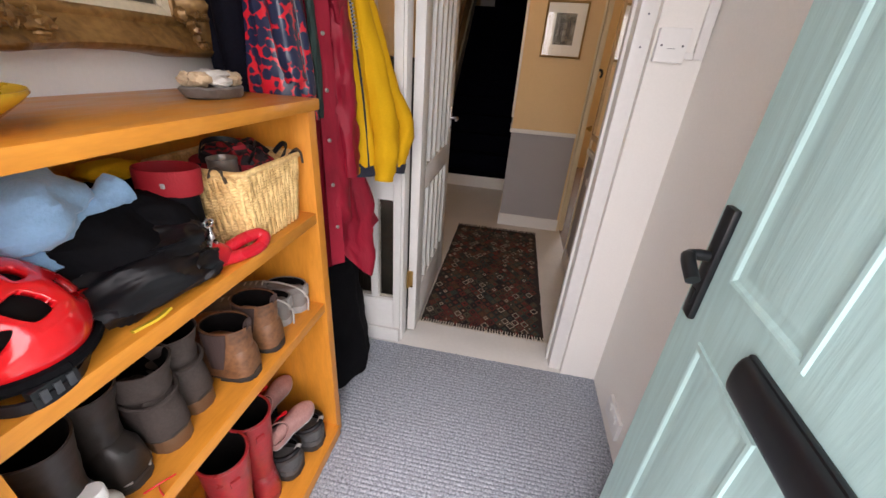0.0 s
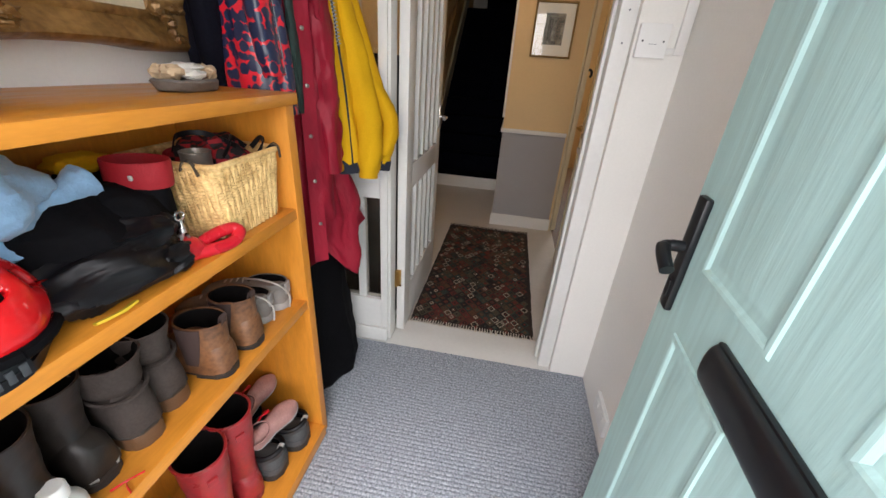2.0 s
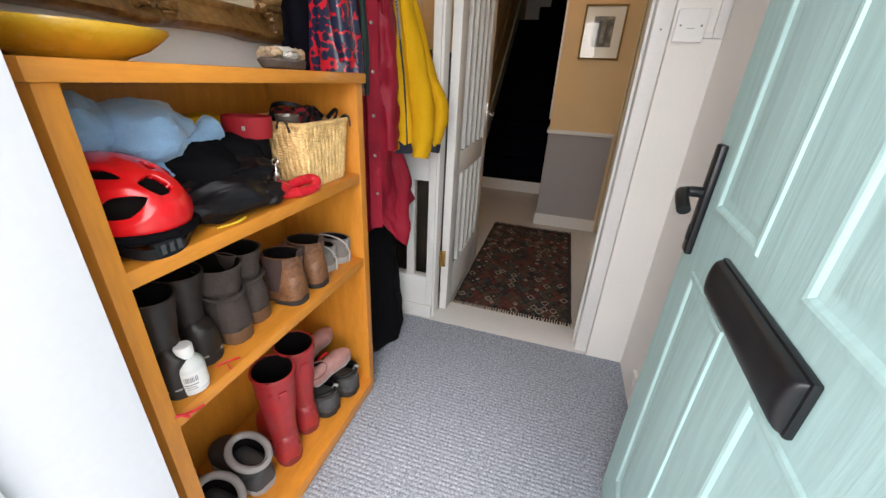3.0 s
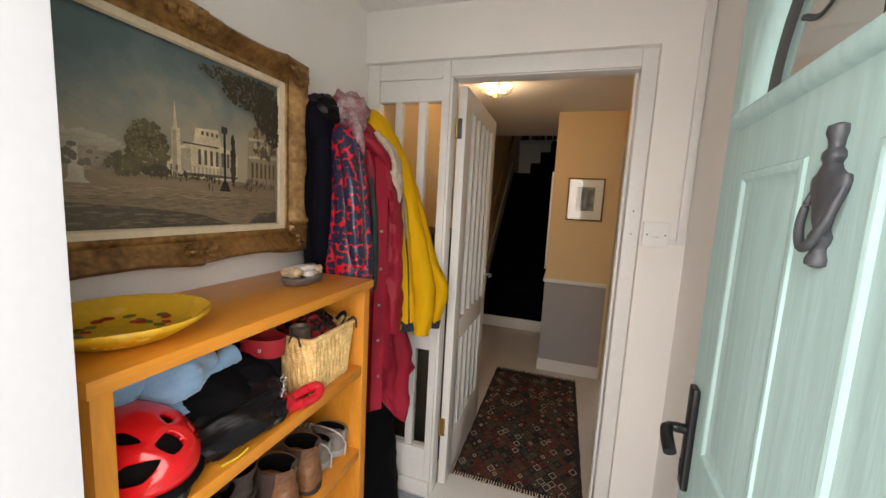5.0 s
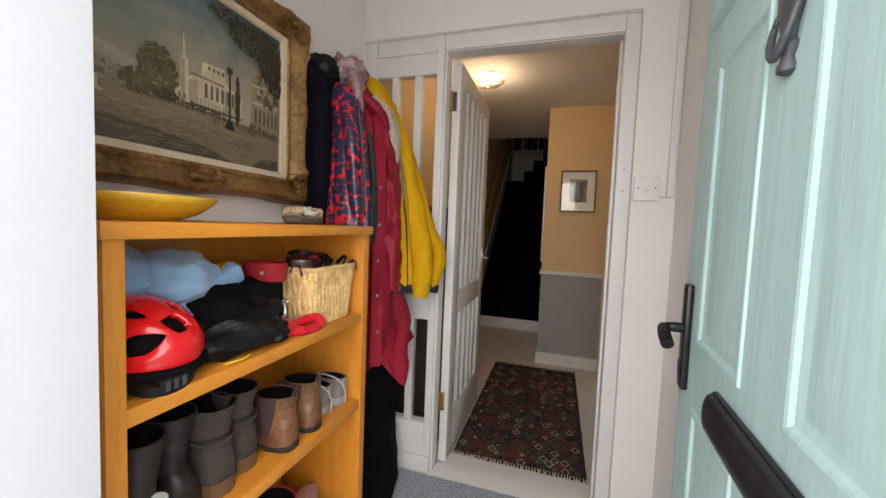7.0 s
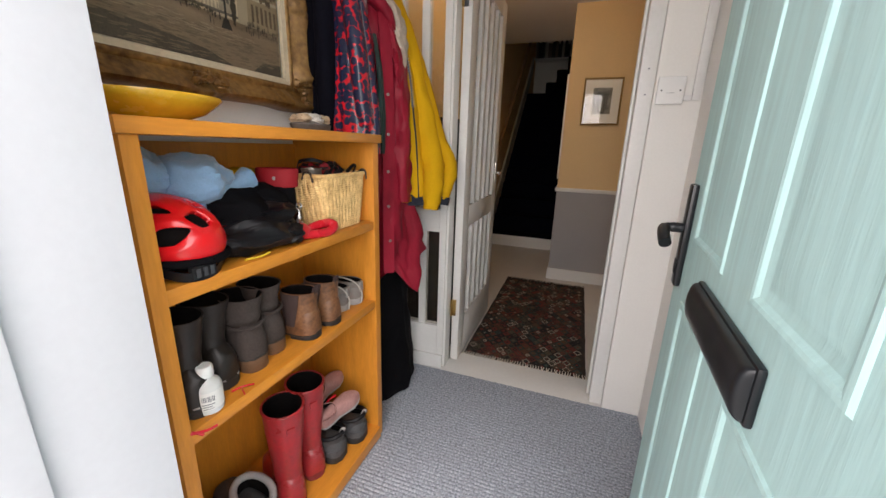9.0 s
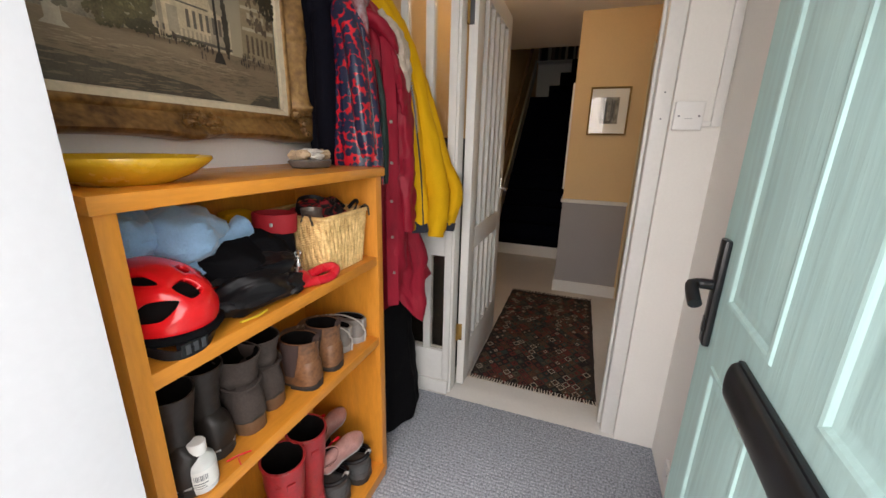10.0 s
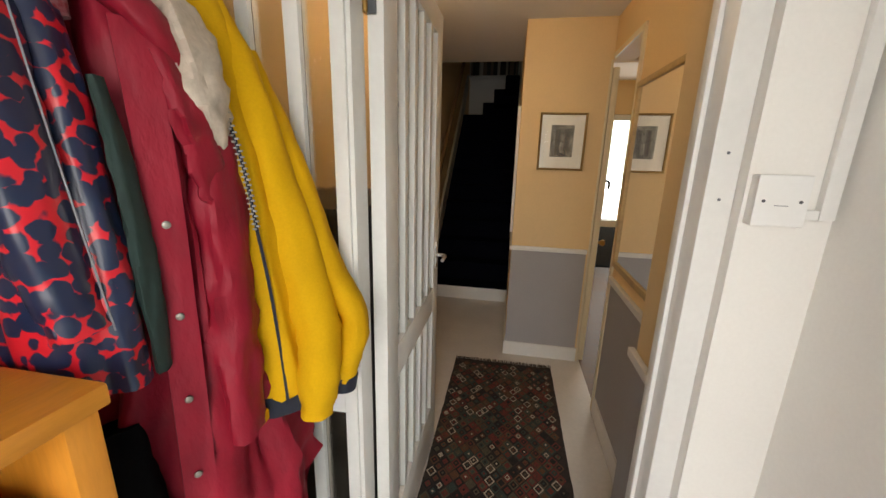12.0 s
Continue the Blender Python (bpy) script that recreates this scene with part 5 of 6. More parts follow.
jk = thing("black_jacket", (0.2, -0.97, 0.897), "black nylon jacket folded in a crumpled heap", "jacket")
def crumple(c, r, seed, turn=0.0, amp=0.2, freq=2.0, nu=96, nv=60, floor_z=None):
    """Creased nylon: a rounded mass cut by long sharp folds that run along its turned axis."""
    bm = bmesh.new()
    rings = []
    ct, st_ = math.cos(turn), math.sin(turn)
    for j in range(nv + 1):
        th = math.pi * (j + 0.02) / (nv + 0.04)
        rr = []
        for i in range(nu):
            a = 2 * math.pi * i / nu
            d = Vector((math.sin(th) * math.cos(a), math.sin(th) * math.sin(a), -math.cos(th)))
            u, v = d.x * ct + d.y * st_, d.y * ct - d.x * st_
            q = Vector((u * freq * 0.4 + seed, v * freq * 1.0, d.z * freq * 0.8 - seed))
            fold = (1 - abs(noise.noise(q))) ** 3 - 0.5
            fine = (1 - abs(noise.noise(q * 2.6 + Vector((3, 1, 7))))) ** 2 - 0.5
            k = 1 + amp * fold + amp * 0.12 * fine
            p = Vector((c[0] + d.x * r[0] * k, c[1] + d.y * r[1] * k, c[2] + d.z * r[2] * k))
            if floor_z is not None:
                p.z = max(p.z, floor_z)
            rr.append(p)
        rings.append(rr)
    return loft(bm, rings)
part("body", crumple((0.155, -0.965, 0.960), (0.135, 0.125, 0.092), 3.0, 0.4, 0.14, 1.6, floor_z=0.8985), M_BLACK, jk)
part("hood", crumple((0.20, -0.895, 0.985), (0.080, 0.062, 0.062), 9.0, 0.8, 0.12, 1.6), M_BLACK, jk)
part("folded_front", crumple((0.262, -0.975, 0.936), (0.066, 0.122, 0.046), 21.0, 1.25, 0.30, 2.2, floor_z=0.8985), M_BLACK_NYLON, jk)
part("folded_sleeve", crumple((0.252, -0.925, 0.975), (0.058, 0.078, 0.030), 33.0, 1.0, 0.30, 2.0), M_BLACK_NYLON, jk)
part("folded_sleeve", crumple((0.285, -0.905, 0.925), (0.042, 0.046, 0.030), 41.0, 1.9, 0.30, 2.0, floor_z=0.8985), M_BLACK_NYLON, jk)
part("yellow_label", strip([(0.315, -1.065, 0.9), (0.322, -1.03, 0.9), (0.320, -1.005, 0.902)], 0.012, 0.004, (1, 0, 0.4)), mat("yellow_tape", (0.62, 0.42, 0.02), 0.6), jk, "narrow yellow edging")

cap = thing("red_banded_cap", (0.2, -0.87, 0.897), "black cap with a red band standing on the shelf", "cap")
bm = bmesh.new()
loft(bm, [ring((0.212, -0.850, z), rx * 0.86, ry * 0.8, 36) for z, rx, ry in ((0.8985, 0.060, 0.046), (0.93, 0.066, 0.050), (0.98, 0.064, 0.048), (1.045, 0.062, 0.046))])
part("crown", bm, M_BLACK, cap)
bm = bmesh.new()
loft(bm, [ring((0.214 + sx, -0.848, z), rx * 0.86, ry * 0.8, 36, 0.12, 2.0) for z, rx, ry, sx in ((1.036, 0.066, 0.048, 0), (1.041, 0.068, 0.050, 0), (1.080, 0.069, 0.051, 0.003), (1.084, 0.067, 0.049, 0.003), (1.079, 0.063, 0.045, 0.003), (1.046, 0.060, 0.043, 0))])
part("band", bm, M_RED_CLOTH, cap, "wide red band")
part("badge", boxm(0.2385, -0.890, 1.056, 0.2455, -0.885, 1.065, bev=0.002), M_PALEGREY, cap, "small pale emblem")
yc = thing("yellow_cloth", (0.11, -0.86, 1.08), "folded yellow cloth at the back of the shelf", "cloth")
part("fold", blob(bmesh.new(), (0.09, -0.85, 1.062), (0.045, 0.055, 0.018), 0.2, 2, seed=19), M_YELLOW, yc)
part("under_fold", blob(bmesh.new(), (0.09, -0.86, 0.98), (0.055, 0.06, 0.083), 0.15, 2, seed=20), M_BLACK, yc)

clip = thing("snap_hook", (0.262, -0.83, 0.93), "silver metal snap hook on a dog lead", "snap hook")
hx, hy = 0.290, -0.860
part("swivel", tube(bmesh.new(), [(hx, hy + 0.010 * math.cos(a), 0.988 + 0.008 * math.sin(a)) for a in [2 * math.pi * i / 16 for i in range(17)]], 0.0026, 6), M_STEEL, clip)
part("shank", revolve(bmesh.new(), [(0.003, -0.012), (0.006, -0.010), (0.006, -0.002), (0.004, 0.004), (0.004, 0.014)], (hx, hy, 0.966), 12), M_STEEL, clip)
part("hook", tube(bmesh.new(), smooth_path([(hx, hy, 0.956), (hx + 0.002, hy - 0.009, 0.945), (hx + 0.003, hy - 0.008, 0.930), (hx + 0.003, hy + 0.003, 0.924), (hx + 0.002, hy + 0.010, 0.934), (hx + 0.001, hy + 0.006, 0.948)], 4), 0.0032, 8), M_STEEL, clip)
part("thumb_piece", boxm(hx + 0.002, hy - 0.016, 0.952, hx + 0.007, hy - 0.006, 0.957, bev=0.001), M_STEEL, clip)

lead = thing("dog_lead_handle", (0.3, -0.83, 0.897), "red plastic dog lead handle on the shelf", "dog lead")
bm = blob(bmesh.new(), (0.285, -0.868, 0.921), (0.034, 0.042, 0.023), 0.08, 1.5, 28, 18, seed=1, flat_bottom=0.8985)
part("case", bm, M_RED_PLASTIC, lead)
part("grip", tube(bmesh.new(), smooth_path([(0.290, -0.84, 0.917), (0.302, -0.80, 0.928), (0.316, -0.768, 0.930), (0.330, -0.765, 0.922), (0.330, -0.79, 0.910), (0.318, -0.83, 0.910), (0.300, -0.865, 0.912)], 6), 0.0125, 12), M_RED_PLASTIC, lead)
part("cord", tube(bmesh.new(), smooth_path([(0.268, -0.87, 0.94), (0.262, -0.85, 0.945), (0.285, -0.855, 0.940), (0.290, -0.860, 0.928)], 5), 0.002, 6), M_WHITE_LACE, lead, "pale thin cord")

basket = thing("straw_basket", (0.205, -0.682, 0.897), "rectangular woven straw basket with leather handles", "basket")
BC = Vector((0.207, -0.680, 0))
def rrect(hx, hy, rad, n):
    """n points, evenly spaced, on a rectangle with rounded corners, each with its outward normal."""
    segs = [(2 * (hy - rad), None), (math.pi / 2 * rad, 0), (2 * (hx - rad), None), (math.pi / 2 * rad, 1), (2 * (hy - rad), None), (math.pi / 2 * rad, 2), (2 * (hx - rad), None), (math.pi / 2 * rad, 3)]
    total = sum(s for s, _ in segs)
    out = []
    starts = [((hx, -hy + rad), (0, 1), (1, 0)), ((hx - rad, hy - rad), 0, None), ((hx - rad, hy), (-1, 0), (0, 1)), ((-hx + rad, hy - rad), 90, None), ((-hx, hy - rad), (0, -1), (-1, 0)), ((-hx + rad, -hy + rad), 180, None), ((-hx + rad, -hy), (1, 0), (0, -1)), ((hx - rad, -hy + rad), 270, None)]
    for i in range(n):
        d = total * i / n
        k = 0
        while d > segs[k][0]:
            d -= segs[k][0]
            k += 1
        s = starts[k]
        if segs[k][1] is None:
            out.append((s[0][0] + s[1][0] * d, s[0][1] + s[1][1] * d, *s[2]))
        else:
            a = radians(s[1]) + d / rad
            out.append((s[0][0] + rad * math.cos(a), s[0][1] + rad * math.sin(a), math.cos(a), math.sin(a)))
    return out
bm = bmesh.new()
NR, NS = 25, 336
for r in range(NR):
    f = r / (NR - 1)
    z = 0.903 + 0.153 * f
    hx_, hy_ = 0.098 + 0.012 * f, 0.095 + 0.014 * f
    loop = rrect(hx_, hy_, 0.018, NS)
    rings = []
    for i in range(NS):
        x, y, nx, ny = loop[i]
        o = 0.0022 * math.cos(math.pi * i / 4 + 0.55 * r) + 0.0012 * noise.noise(Vector((i * 0.3, r * 2.0, 1)))
        c = Vector((BC.x + x + nx * o, BC.y + y + ny * o, z + 0.0011 * math.sin(math.pi * i / 4 + 0.55 * r) + 0.0010 * noise.noise(Vector((i * 0.2, r, 7)))))
        nn = Vector((nx, ny, 0))
        rings.append([c + nn * 0.0030 * math.cos(2 * math.pi * k / 6) + Vector((0, 0, 0.0036)) * math.sin(2 * math.pi * k / 6) for k in range(6)])
    rings.append(rings[0])
    loft(bm, rings, cap0=False, cap1=False)
part("weave", bm, M_STRAW, basket, smooth=70, kind="stuff")
bm = bmesh.new()
for i, (x, y, nx, ny) in enumerate(rrect(0.104, 0.102, 0.018, 48)):
    tube(bm, [(BC.x + x * 0.95, BC.y + y * 0.94, 0.8985), (BC.x + x * 1.055, BC.y + y * 1.065, 1.058)], 0.0042, 6)
part("stake", bm, M_STRAW, basket, smooth=70, kind="stuff")
for z, gr in ((1.062, 0.0),):
    lp2 = [(BC.x + x, BC.y + y, z) for x, y, _, _ in rrect(0.112, 0.111, 0.018, 90)]
    part("rim", tube(bmesh.new(), lp2 + lp2[:2], 0.0062, 8), M_STRAW, basket)
bm = bmesh.new()
loft(bm, [[Vector((BC.x + x, BC.y + y, z)) for x, y, _, _ in rrect(hx_, hy_, 0.016, 64)] for hx_, hy_, z in ((0.094, 0.091, 0.9045), (0.106, 0.105, 1.054))], cap0=False, cap1=False)
part("inner_wall", bm, M_STRAW, basket)
part("base", boxm(BC.x - 0.094, BC.y - 0.091, 0.8985, BC.x + 0.094, BC.y + 0.091, 0.904, bev=0.001), M_STRAW, basket)
M_STRAP = mat("dark_leather_strap", (0.05, 0.038, 0.03), 0.45, var=0.2)
for sx, sy in ((0.07, -0.115), (0.118, 0.085)):
    part("leather_handle", strip([(BC.x + sx - 0.025, BC.y + sy, 1.052), (BC.x + sx - 0.012, BC.y + sy * 1.03, 1.072), (BC.x + sx + 0.006, BC.y + sy * 1.03, 1.071), (BC.x + sx + 0.012, BC.y + sy, 1.045)], 0.006, 0.0025, (0, 1, 0.2)), M_STRAP, basket, "dark leather handle")
# what lies in the basket
tin = thing("tin", (0.245, -0.745, 0.95), "dull metal tin standing in the straw basket", "tin")
part("body", revolve(bmesh.new(), [(0.027, -0.10), (0.028, -0.09), (0.028, 0.012), (0.029, 0.014), (0.029, 0.018), (0.026, 0.018), (0.025, 0.008)], (0.245, -0.743, 1.062), 28), M_TIN, tin)
def plaid_mat():
    m = random_mat("red_black_plaid", [(0.30, 0.012, 0.02), (0.01, 0.008, 0.01)], 0.8)
    n, l = m.node_tree.nodes, m.node_tree.links
    tc, ck = n.new("ShaderNodeTexCoord"), n.new("ShaderNodeTexChecker")
    ck.inputs["Scale"].default_value = 38
    ck.inputs["Color1"].default_value, ck.inputs["Color2"].default_value = (0.30, 0.012, 0.02, 1), (0.012, 0.010, 0.012, 1)
    l.new(tc.outputs["Object"], ck.inputs["Vector"])
    l.new(ck.outputs["Color"], n["Principled BSDF"].inputs["Base Color"])
    return m
cl = thing("plaid_cloth", (0.2, -0.66, 0.95), "red and black plaid cloth stuffed in the basket", "cloth")
part("plaid_fold", blob(bmesh.new(), (0.20, -0.655, 1.02), (0.085, 0.08, 0.075), 0.28, 2.6, 40, 26, seed=12), plaid_mat(), cl)
part("under_fold", blob(bmesh.new(), (0.20, -0.68, 0.965), (0.085, 0.088, 0.064), 0.05, 2, 30, 20, seed=13), M_BLACK, cl)
st = thing("black_straps", (0.22, -0.65, 1.05), "tangled black straps in the straw basket", "straps")
for k, pts in enumerate(([(0.27, -0.70, 1.06), (0.275, -0.675, 1.088), (0.25, -0.64, 1.092), (0.26, -0.61, 1.066)], [(0.30, -0.625, 1.055), (0.302, -0.602, 1.078), (0.285, -0.588, 1.085), (0.262, -0.592, 1.062)], [(0.19, -0.74, 1.075), (0.17, -0.70, 1.096), (0.20, -0.66, 1.098), (0.27, -0.65, 1.075)], [(0.308, -0.60, 1.06), (0.318, -0.585, 1.072), (0.312, -0.575, 1.052)])):
    part("strap", strip([(x_, y_, min(z_, 1.098)) for x_, y_, z_ in pts], 0.011, 0.003, (0.3, 0.2, 1)), M_BLACK_NYLON, st)


# ---- shoes ----
def half_width(s, W):
    """Half the sole's width from heel (0) to toe (1)."""
    a = np.interp(s, [0, 0.03, 0.10, 0.25, 0.42, 0.60, 0.74, 0.88, 0.96, 1.0], [0.30, 0.62, 0.80, 0.82, 0.72, 0.86, 0.96, 0.78, 0.46, 0.10])
    return W / 2 * float(a)


def sole_mesh(L, W, z0, z1, s0=0.0, s1=1.0, grow=0.0, n=22):
    rings = []
    for z, g in ((z0, -0.002), (z0 + 0.002, 0.0), (z1 - 0.001, 0.0), (z1, -0.002)):
        pts = []
        ss = [s0 + (s1 - s0) * k / n for k in range(n + 1)]
        for s in ss:
            pts.append(Vector((L * s, half_width(s, W) + g + grow, z)))
        for s in reversed(ss):
            pts.append(Vector((L * s, -half_width(s, W) - g - grow, z)))
        rings.append(pts)
    return loft(bmesh.new(), rings)


def upper_mesh(L, W, z0, heights, seed=0.0, wrinkle=0.02, n=22, k=30, s1=1.0):
    """Heights: (s, height over z0) pairs along the foot."""
    rings = []
    for j in range(k + 1):
        s = 0.004 + (s1 - 0.010) * j / k
        w = half_width(s, W) + 0.001
        h = float(np.interp(s, [a for a, _ in heights], [b for _, b in heights]))
        rr = []
        for i in range(n + 1):
            a = math.pi * i / n
            g = 1 + wrinkle * noise.noise(Vector((s * 9 + seed, math.cos(a) * 2, math.sin(a) * 2)))
            rr.append(Vector((L * s, w * g * math.copysign(abs(math.cos(a)) ** 0.75, math.cos(a)), z0 + h * g * math.sin(a) ** 0.8)))
        rings.append(rr)
    return loft(bmesh.new(), rings)


def shaft_mesh(rows, seed=0.0, wrinkle=0.03, n=36, k=26, inner=0.004):
    """An open leg: rows (z, x, rx, ry); folds over its rim into the inside."""
    rings = []
    rr = resample(rows, k)
    def rg(z, x, rx, ry, d):
        out = []
        for i in range(n):
            a = 2 * math.pi * i / n
            g = 1 + wrinkle * noise.noise(Vector((math.cos(a) * 1.5 + seed, math.sin(a) * 1.5, z * 22))) + wrinkle * 0.7 * noise.noise(Vector((seed, 1.0, z * 45)))
            out.append(Vector((x + (rx - d) * g * math.cos(a), (ry - d) * g * math.sin(a), z)))
        return out
    for z, x, rx, ry in rr:
        rings.append(rg(z, x, rx, ry, 0))
    z, x, rx, ry = rr[-1]
    rings.append(rg(z + 0.0015, x, rx, ry, inner / 2))
    rings.append(rg(z, x, rx, ry, inner))
    return loft(bmesh.new(), rings, cap0=False, cap1=False), [rg(z - 0.0005, x, rx, ry, inner)] + [rg(q[0], q[1], q[2], q[3], inner + 0.001) for q in reversed(rr[k // 3:-1])]


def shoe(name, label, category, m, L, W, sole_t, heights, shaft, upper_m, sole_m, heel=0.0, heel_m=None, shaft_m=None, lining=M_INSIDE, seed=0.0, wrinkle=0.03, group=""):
    """A shoe or boot, heel at the origin and toe along x, set at the pose m."""
    root = thing(name, (0, 0, 0), label, category, group)
    z0 = heel + sole_t
    if heel:
        part("heel", sole_mesh(L, W * 0.92, 0.0, heel, 0.0, 0.27), heel_m or sole_m, root)
        b = bmesh.new()
        part("sole", sole_mesh(L, W, heel * 0.98, z0, 0.0, 1.0, 0.001), sole_m, root)
    else:
        part("sole", sole_mesh(L, W, 0.0, sole_t, 0, 1, 0.002), sole_m, root)
    part("upper", upper_mesh(L, W, z0 - 0.002, heights, seed, wrinkle), upper_m, root)
    b, inner = shaft_mesh([(z0 + z, x, rx, ry) for z, x, rx, ry in shaft], seed, wrinkle)
    part("leg", b, shaft_m or upper_m, root)
    part("lining", loft(bmesh.new(), inner, cap0=False), lining, root, "lining coloured near-black for the shade inside")
    root.matrix_basis = m
    return root


def extra(name, bm, material, root, label=""):
    """A further part for a shoe that already stands at its place: the mesh is in the shoe's own measures."""
    ob = new(name, finish(bm, name, material))
    ob.parent = root
    return tagged(ob, label)


Z2, Z3 = 0.602, 0.055
# tall dark boots at the end of the middle shelf
for k, (x, y, r) in enumerate(((0.315, -1.198, 176), (0.285, -1.112, 180))):
    b = shoe("dark_ankle_boot", "dark brown leather ankle boot on the shelf", "boot", pose(x, y, Z2, 0, 0, r), 0.265, 0.092, 0.008, [(0, 0.06), (0.1, 0.085), (0.35, 0.09), (0.6, 0.062), (0.85, 0.042), (1, 0.012)],
         [(0.03, 0.066, 0.052, 0.036), (0.08, 0.068, 0.046, 0.034), (0.13, 0.064, 0.049, 0.038), (0.185, 0.058, 0.057, 0.045)], M_DKLEATHER, M_DARKSOLE, 0.016, M_DARKSOLE, seed=k * 3 + 1, wrinkle=0.05, group="dark ankle boots")
    extra("welt", tube(bmesh.new(), [(0.265 * s, sg * (half_width(s, 0.092) + 0.002), 0.025) for sg, ss in ((1, [q / 14 for q in range(15)]), (-1, [1 - q / 14 for q in range(15)])) for s in ss], 0.0024, 6), M_PALEGREY, b, "pale stitched welt")
    extra("seam", strip([(0.118, 0.0, 0.10), (0.117, 0.0, 0.15), (0.115, 0, 0.205)], 0.012, 0.003, (0, 1, 0)), M_DKLEATHER, b)
# slouchy grey suede boots
for k, (x, y, r) in enumerate(((0.292, -1.035, 172), (0.275, -0.952, 176))):
    b = shoe("grey_suede_boot", "slouchy grey suede ankle boot with brown heel", "boot", pose(x, y, Z2, 0, 0, r), 0.25, 0.094, 0.006, [(0, 0.06), (0.1, 0.095), (0.35, 0.095), (0.6, 0.06), (0.85, 0.042), (1, 0.012)],
         [(0.02, 0.066, 0.052, 0.038), (0.050, 0.066, 0.050, 0.038), (0.075, 0.066, 0.047, 0.037), (0.092, 0.064, 0.055, 0.044), (0.115, 0.060, 0.053, 0.043), (0.15, 0.056, 0.060, 0.049)], M_SUEDE, M_DARKSOLE, 0.034, M_HEEL, seed=k * 5 + 2, wrinkle=0.07, group="grey suede boots")
    extra("fold_seam", tube(bmesh.new(), [(0.057 + 0.0575 * math.cos(a), 0.0435 * math.sin(a), 0.121 + 0.003 * math.sin(2 * a)) for a in [2 * math.pi * i / 30 for i in range(31)]], 0.004, 6), M_SUEDE, b)
# tan chelsea boots
for k, (x, y, r) in enumerate(((0.318, -0.845, 186), (0.318, -0.748, 184))):
    b = shoe("chelsea_boot", "worn tan leather chelsea boot with elastic sides", "boot", pose(x, y, Z2, 0, 0, r), 0.262, 0.094, 0.008, [(0, 0.062), (0.08, 0.085), (0.35, 0.09), (0.6, 0.06), (0.85, 0.042), (1, 0.012)],
         [(0.02, 0.062, 0.060, 0.039), (0.06, 0.060, 0.056, 0.039), (0.095, 0.058, 0.054, 0.040), (0.122, 0.056, 0.056, 0.042)], M_TAN, M_DARKSOLE, 0.012, M_DARKSOLE, seed=k * 4 + 3, wrinkle=0.025, group="tan chelsea boots")
    for sg in (1, -1):
        bm = bmesh.new()
        rings = []
        for z, hw in ((0.045, 0.014), (0.075, 0.020), (0.11, 0.026), (0.1425, 0.030)):
            f = np.interp(z - 0.02, [0.02, 0.06, 0.095, 0.122], [0.0, 1, 2, 3])
            rx, ry, cx = np.interp(f, [0, 1, 2, 3], [0.060, 0.056, 0.054, 0.056]), np.interp(f, [0, 1, 2, 3], [0.039, 0.039, 0.040, 0.042]), np.interp(f, [0, 1, 2, 3], [0.062, 0.060, 0.058, 0.056])
            rings.append([Vector((cx + 0.004 + u * hw, sg * ((ry + 0.0022) * math.sqrt(max(0.0, 1 - ((0.004 + u * hw) / rx) ** 2)) + d), z)) for d, us in ((0.0, (-1, -0.5, 0, 0.5, 1)), (0.0016, (1, 0.5, 0, -0.5, -1))) for u in us])
        loft(bm, rings)
        extra("elastic_panel", bm, M_ELASTIC, b, "dark brown elastic panel")
    extra("pull_tab", strip([(0.006, 0, 0.125), (0.0, 0, 0.150), (0.004, 0, 0.158), (0.010, 0, 0.140)], 0.018, 0.002, (0, 1, 0)), M_ELASTIC, b)
# grey trainers with loose laces
for k, (x, y, r) in enumerate(((0.285, -0.645, 196), (0.295, -0.578, 190))):
    b = shoe("grey_trainer", "grey mesh trainer with loose pale laces", "shoe", pose(x, y, Z2, 0, 0, r), 0.25, 0.088, 0.024, [(0, 0.035), (0.08, 0.05), (0.3, 0.045), (0.5, 0.058), (0.75, 0.045), (0.92, 0.03), (1, 0.010)],
         [(0.015, 0.058, 0.055, 0.034), (0.035, 0.058, 0.054, 0.034), (0.058, 0.056, 0.057, 0.036)], M_GREYCANVAS, M_PALEGREY, seed=k + 6, wrinkle=0.03, group="grey trainers")
    for q in range(4):
        extra("lace", tube(bmesh.new(), smooth_path([(0.118 + 0.018 * q, -0.022, 0.066 - 0.004 * q), (0.122 + 0.018 * q, 0, 0.083 - 0.004 * q), (0.118 + 0.018 * q, 0.022, 0.066 - 0.004 * q)], 4), 0.0022, 6), M_WHITE_LACE, b)
    extra("lace", tube(bmesh.new(), smooth_path([(0.115, 0.005, 0.084), (0.06, 0.03, 0.10), (0.01, 0.030, 0.085), (-0.008, 0.015, 0.045), (-0.012, 0.03, 0.012)], 6), 0.0024, 6), M_WHITE_LACE, b, "loose pale lace")
    extra("heel_tab", boxm(-0.003, -0.014, 0.045, 0.004, 0.014, 0.078, bev=0.002), M_PALEGREY, b)

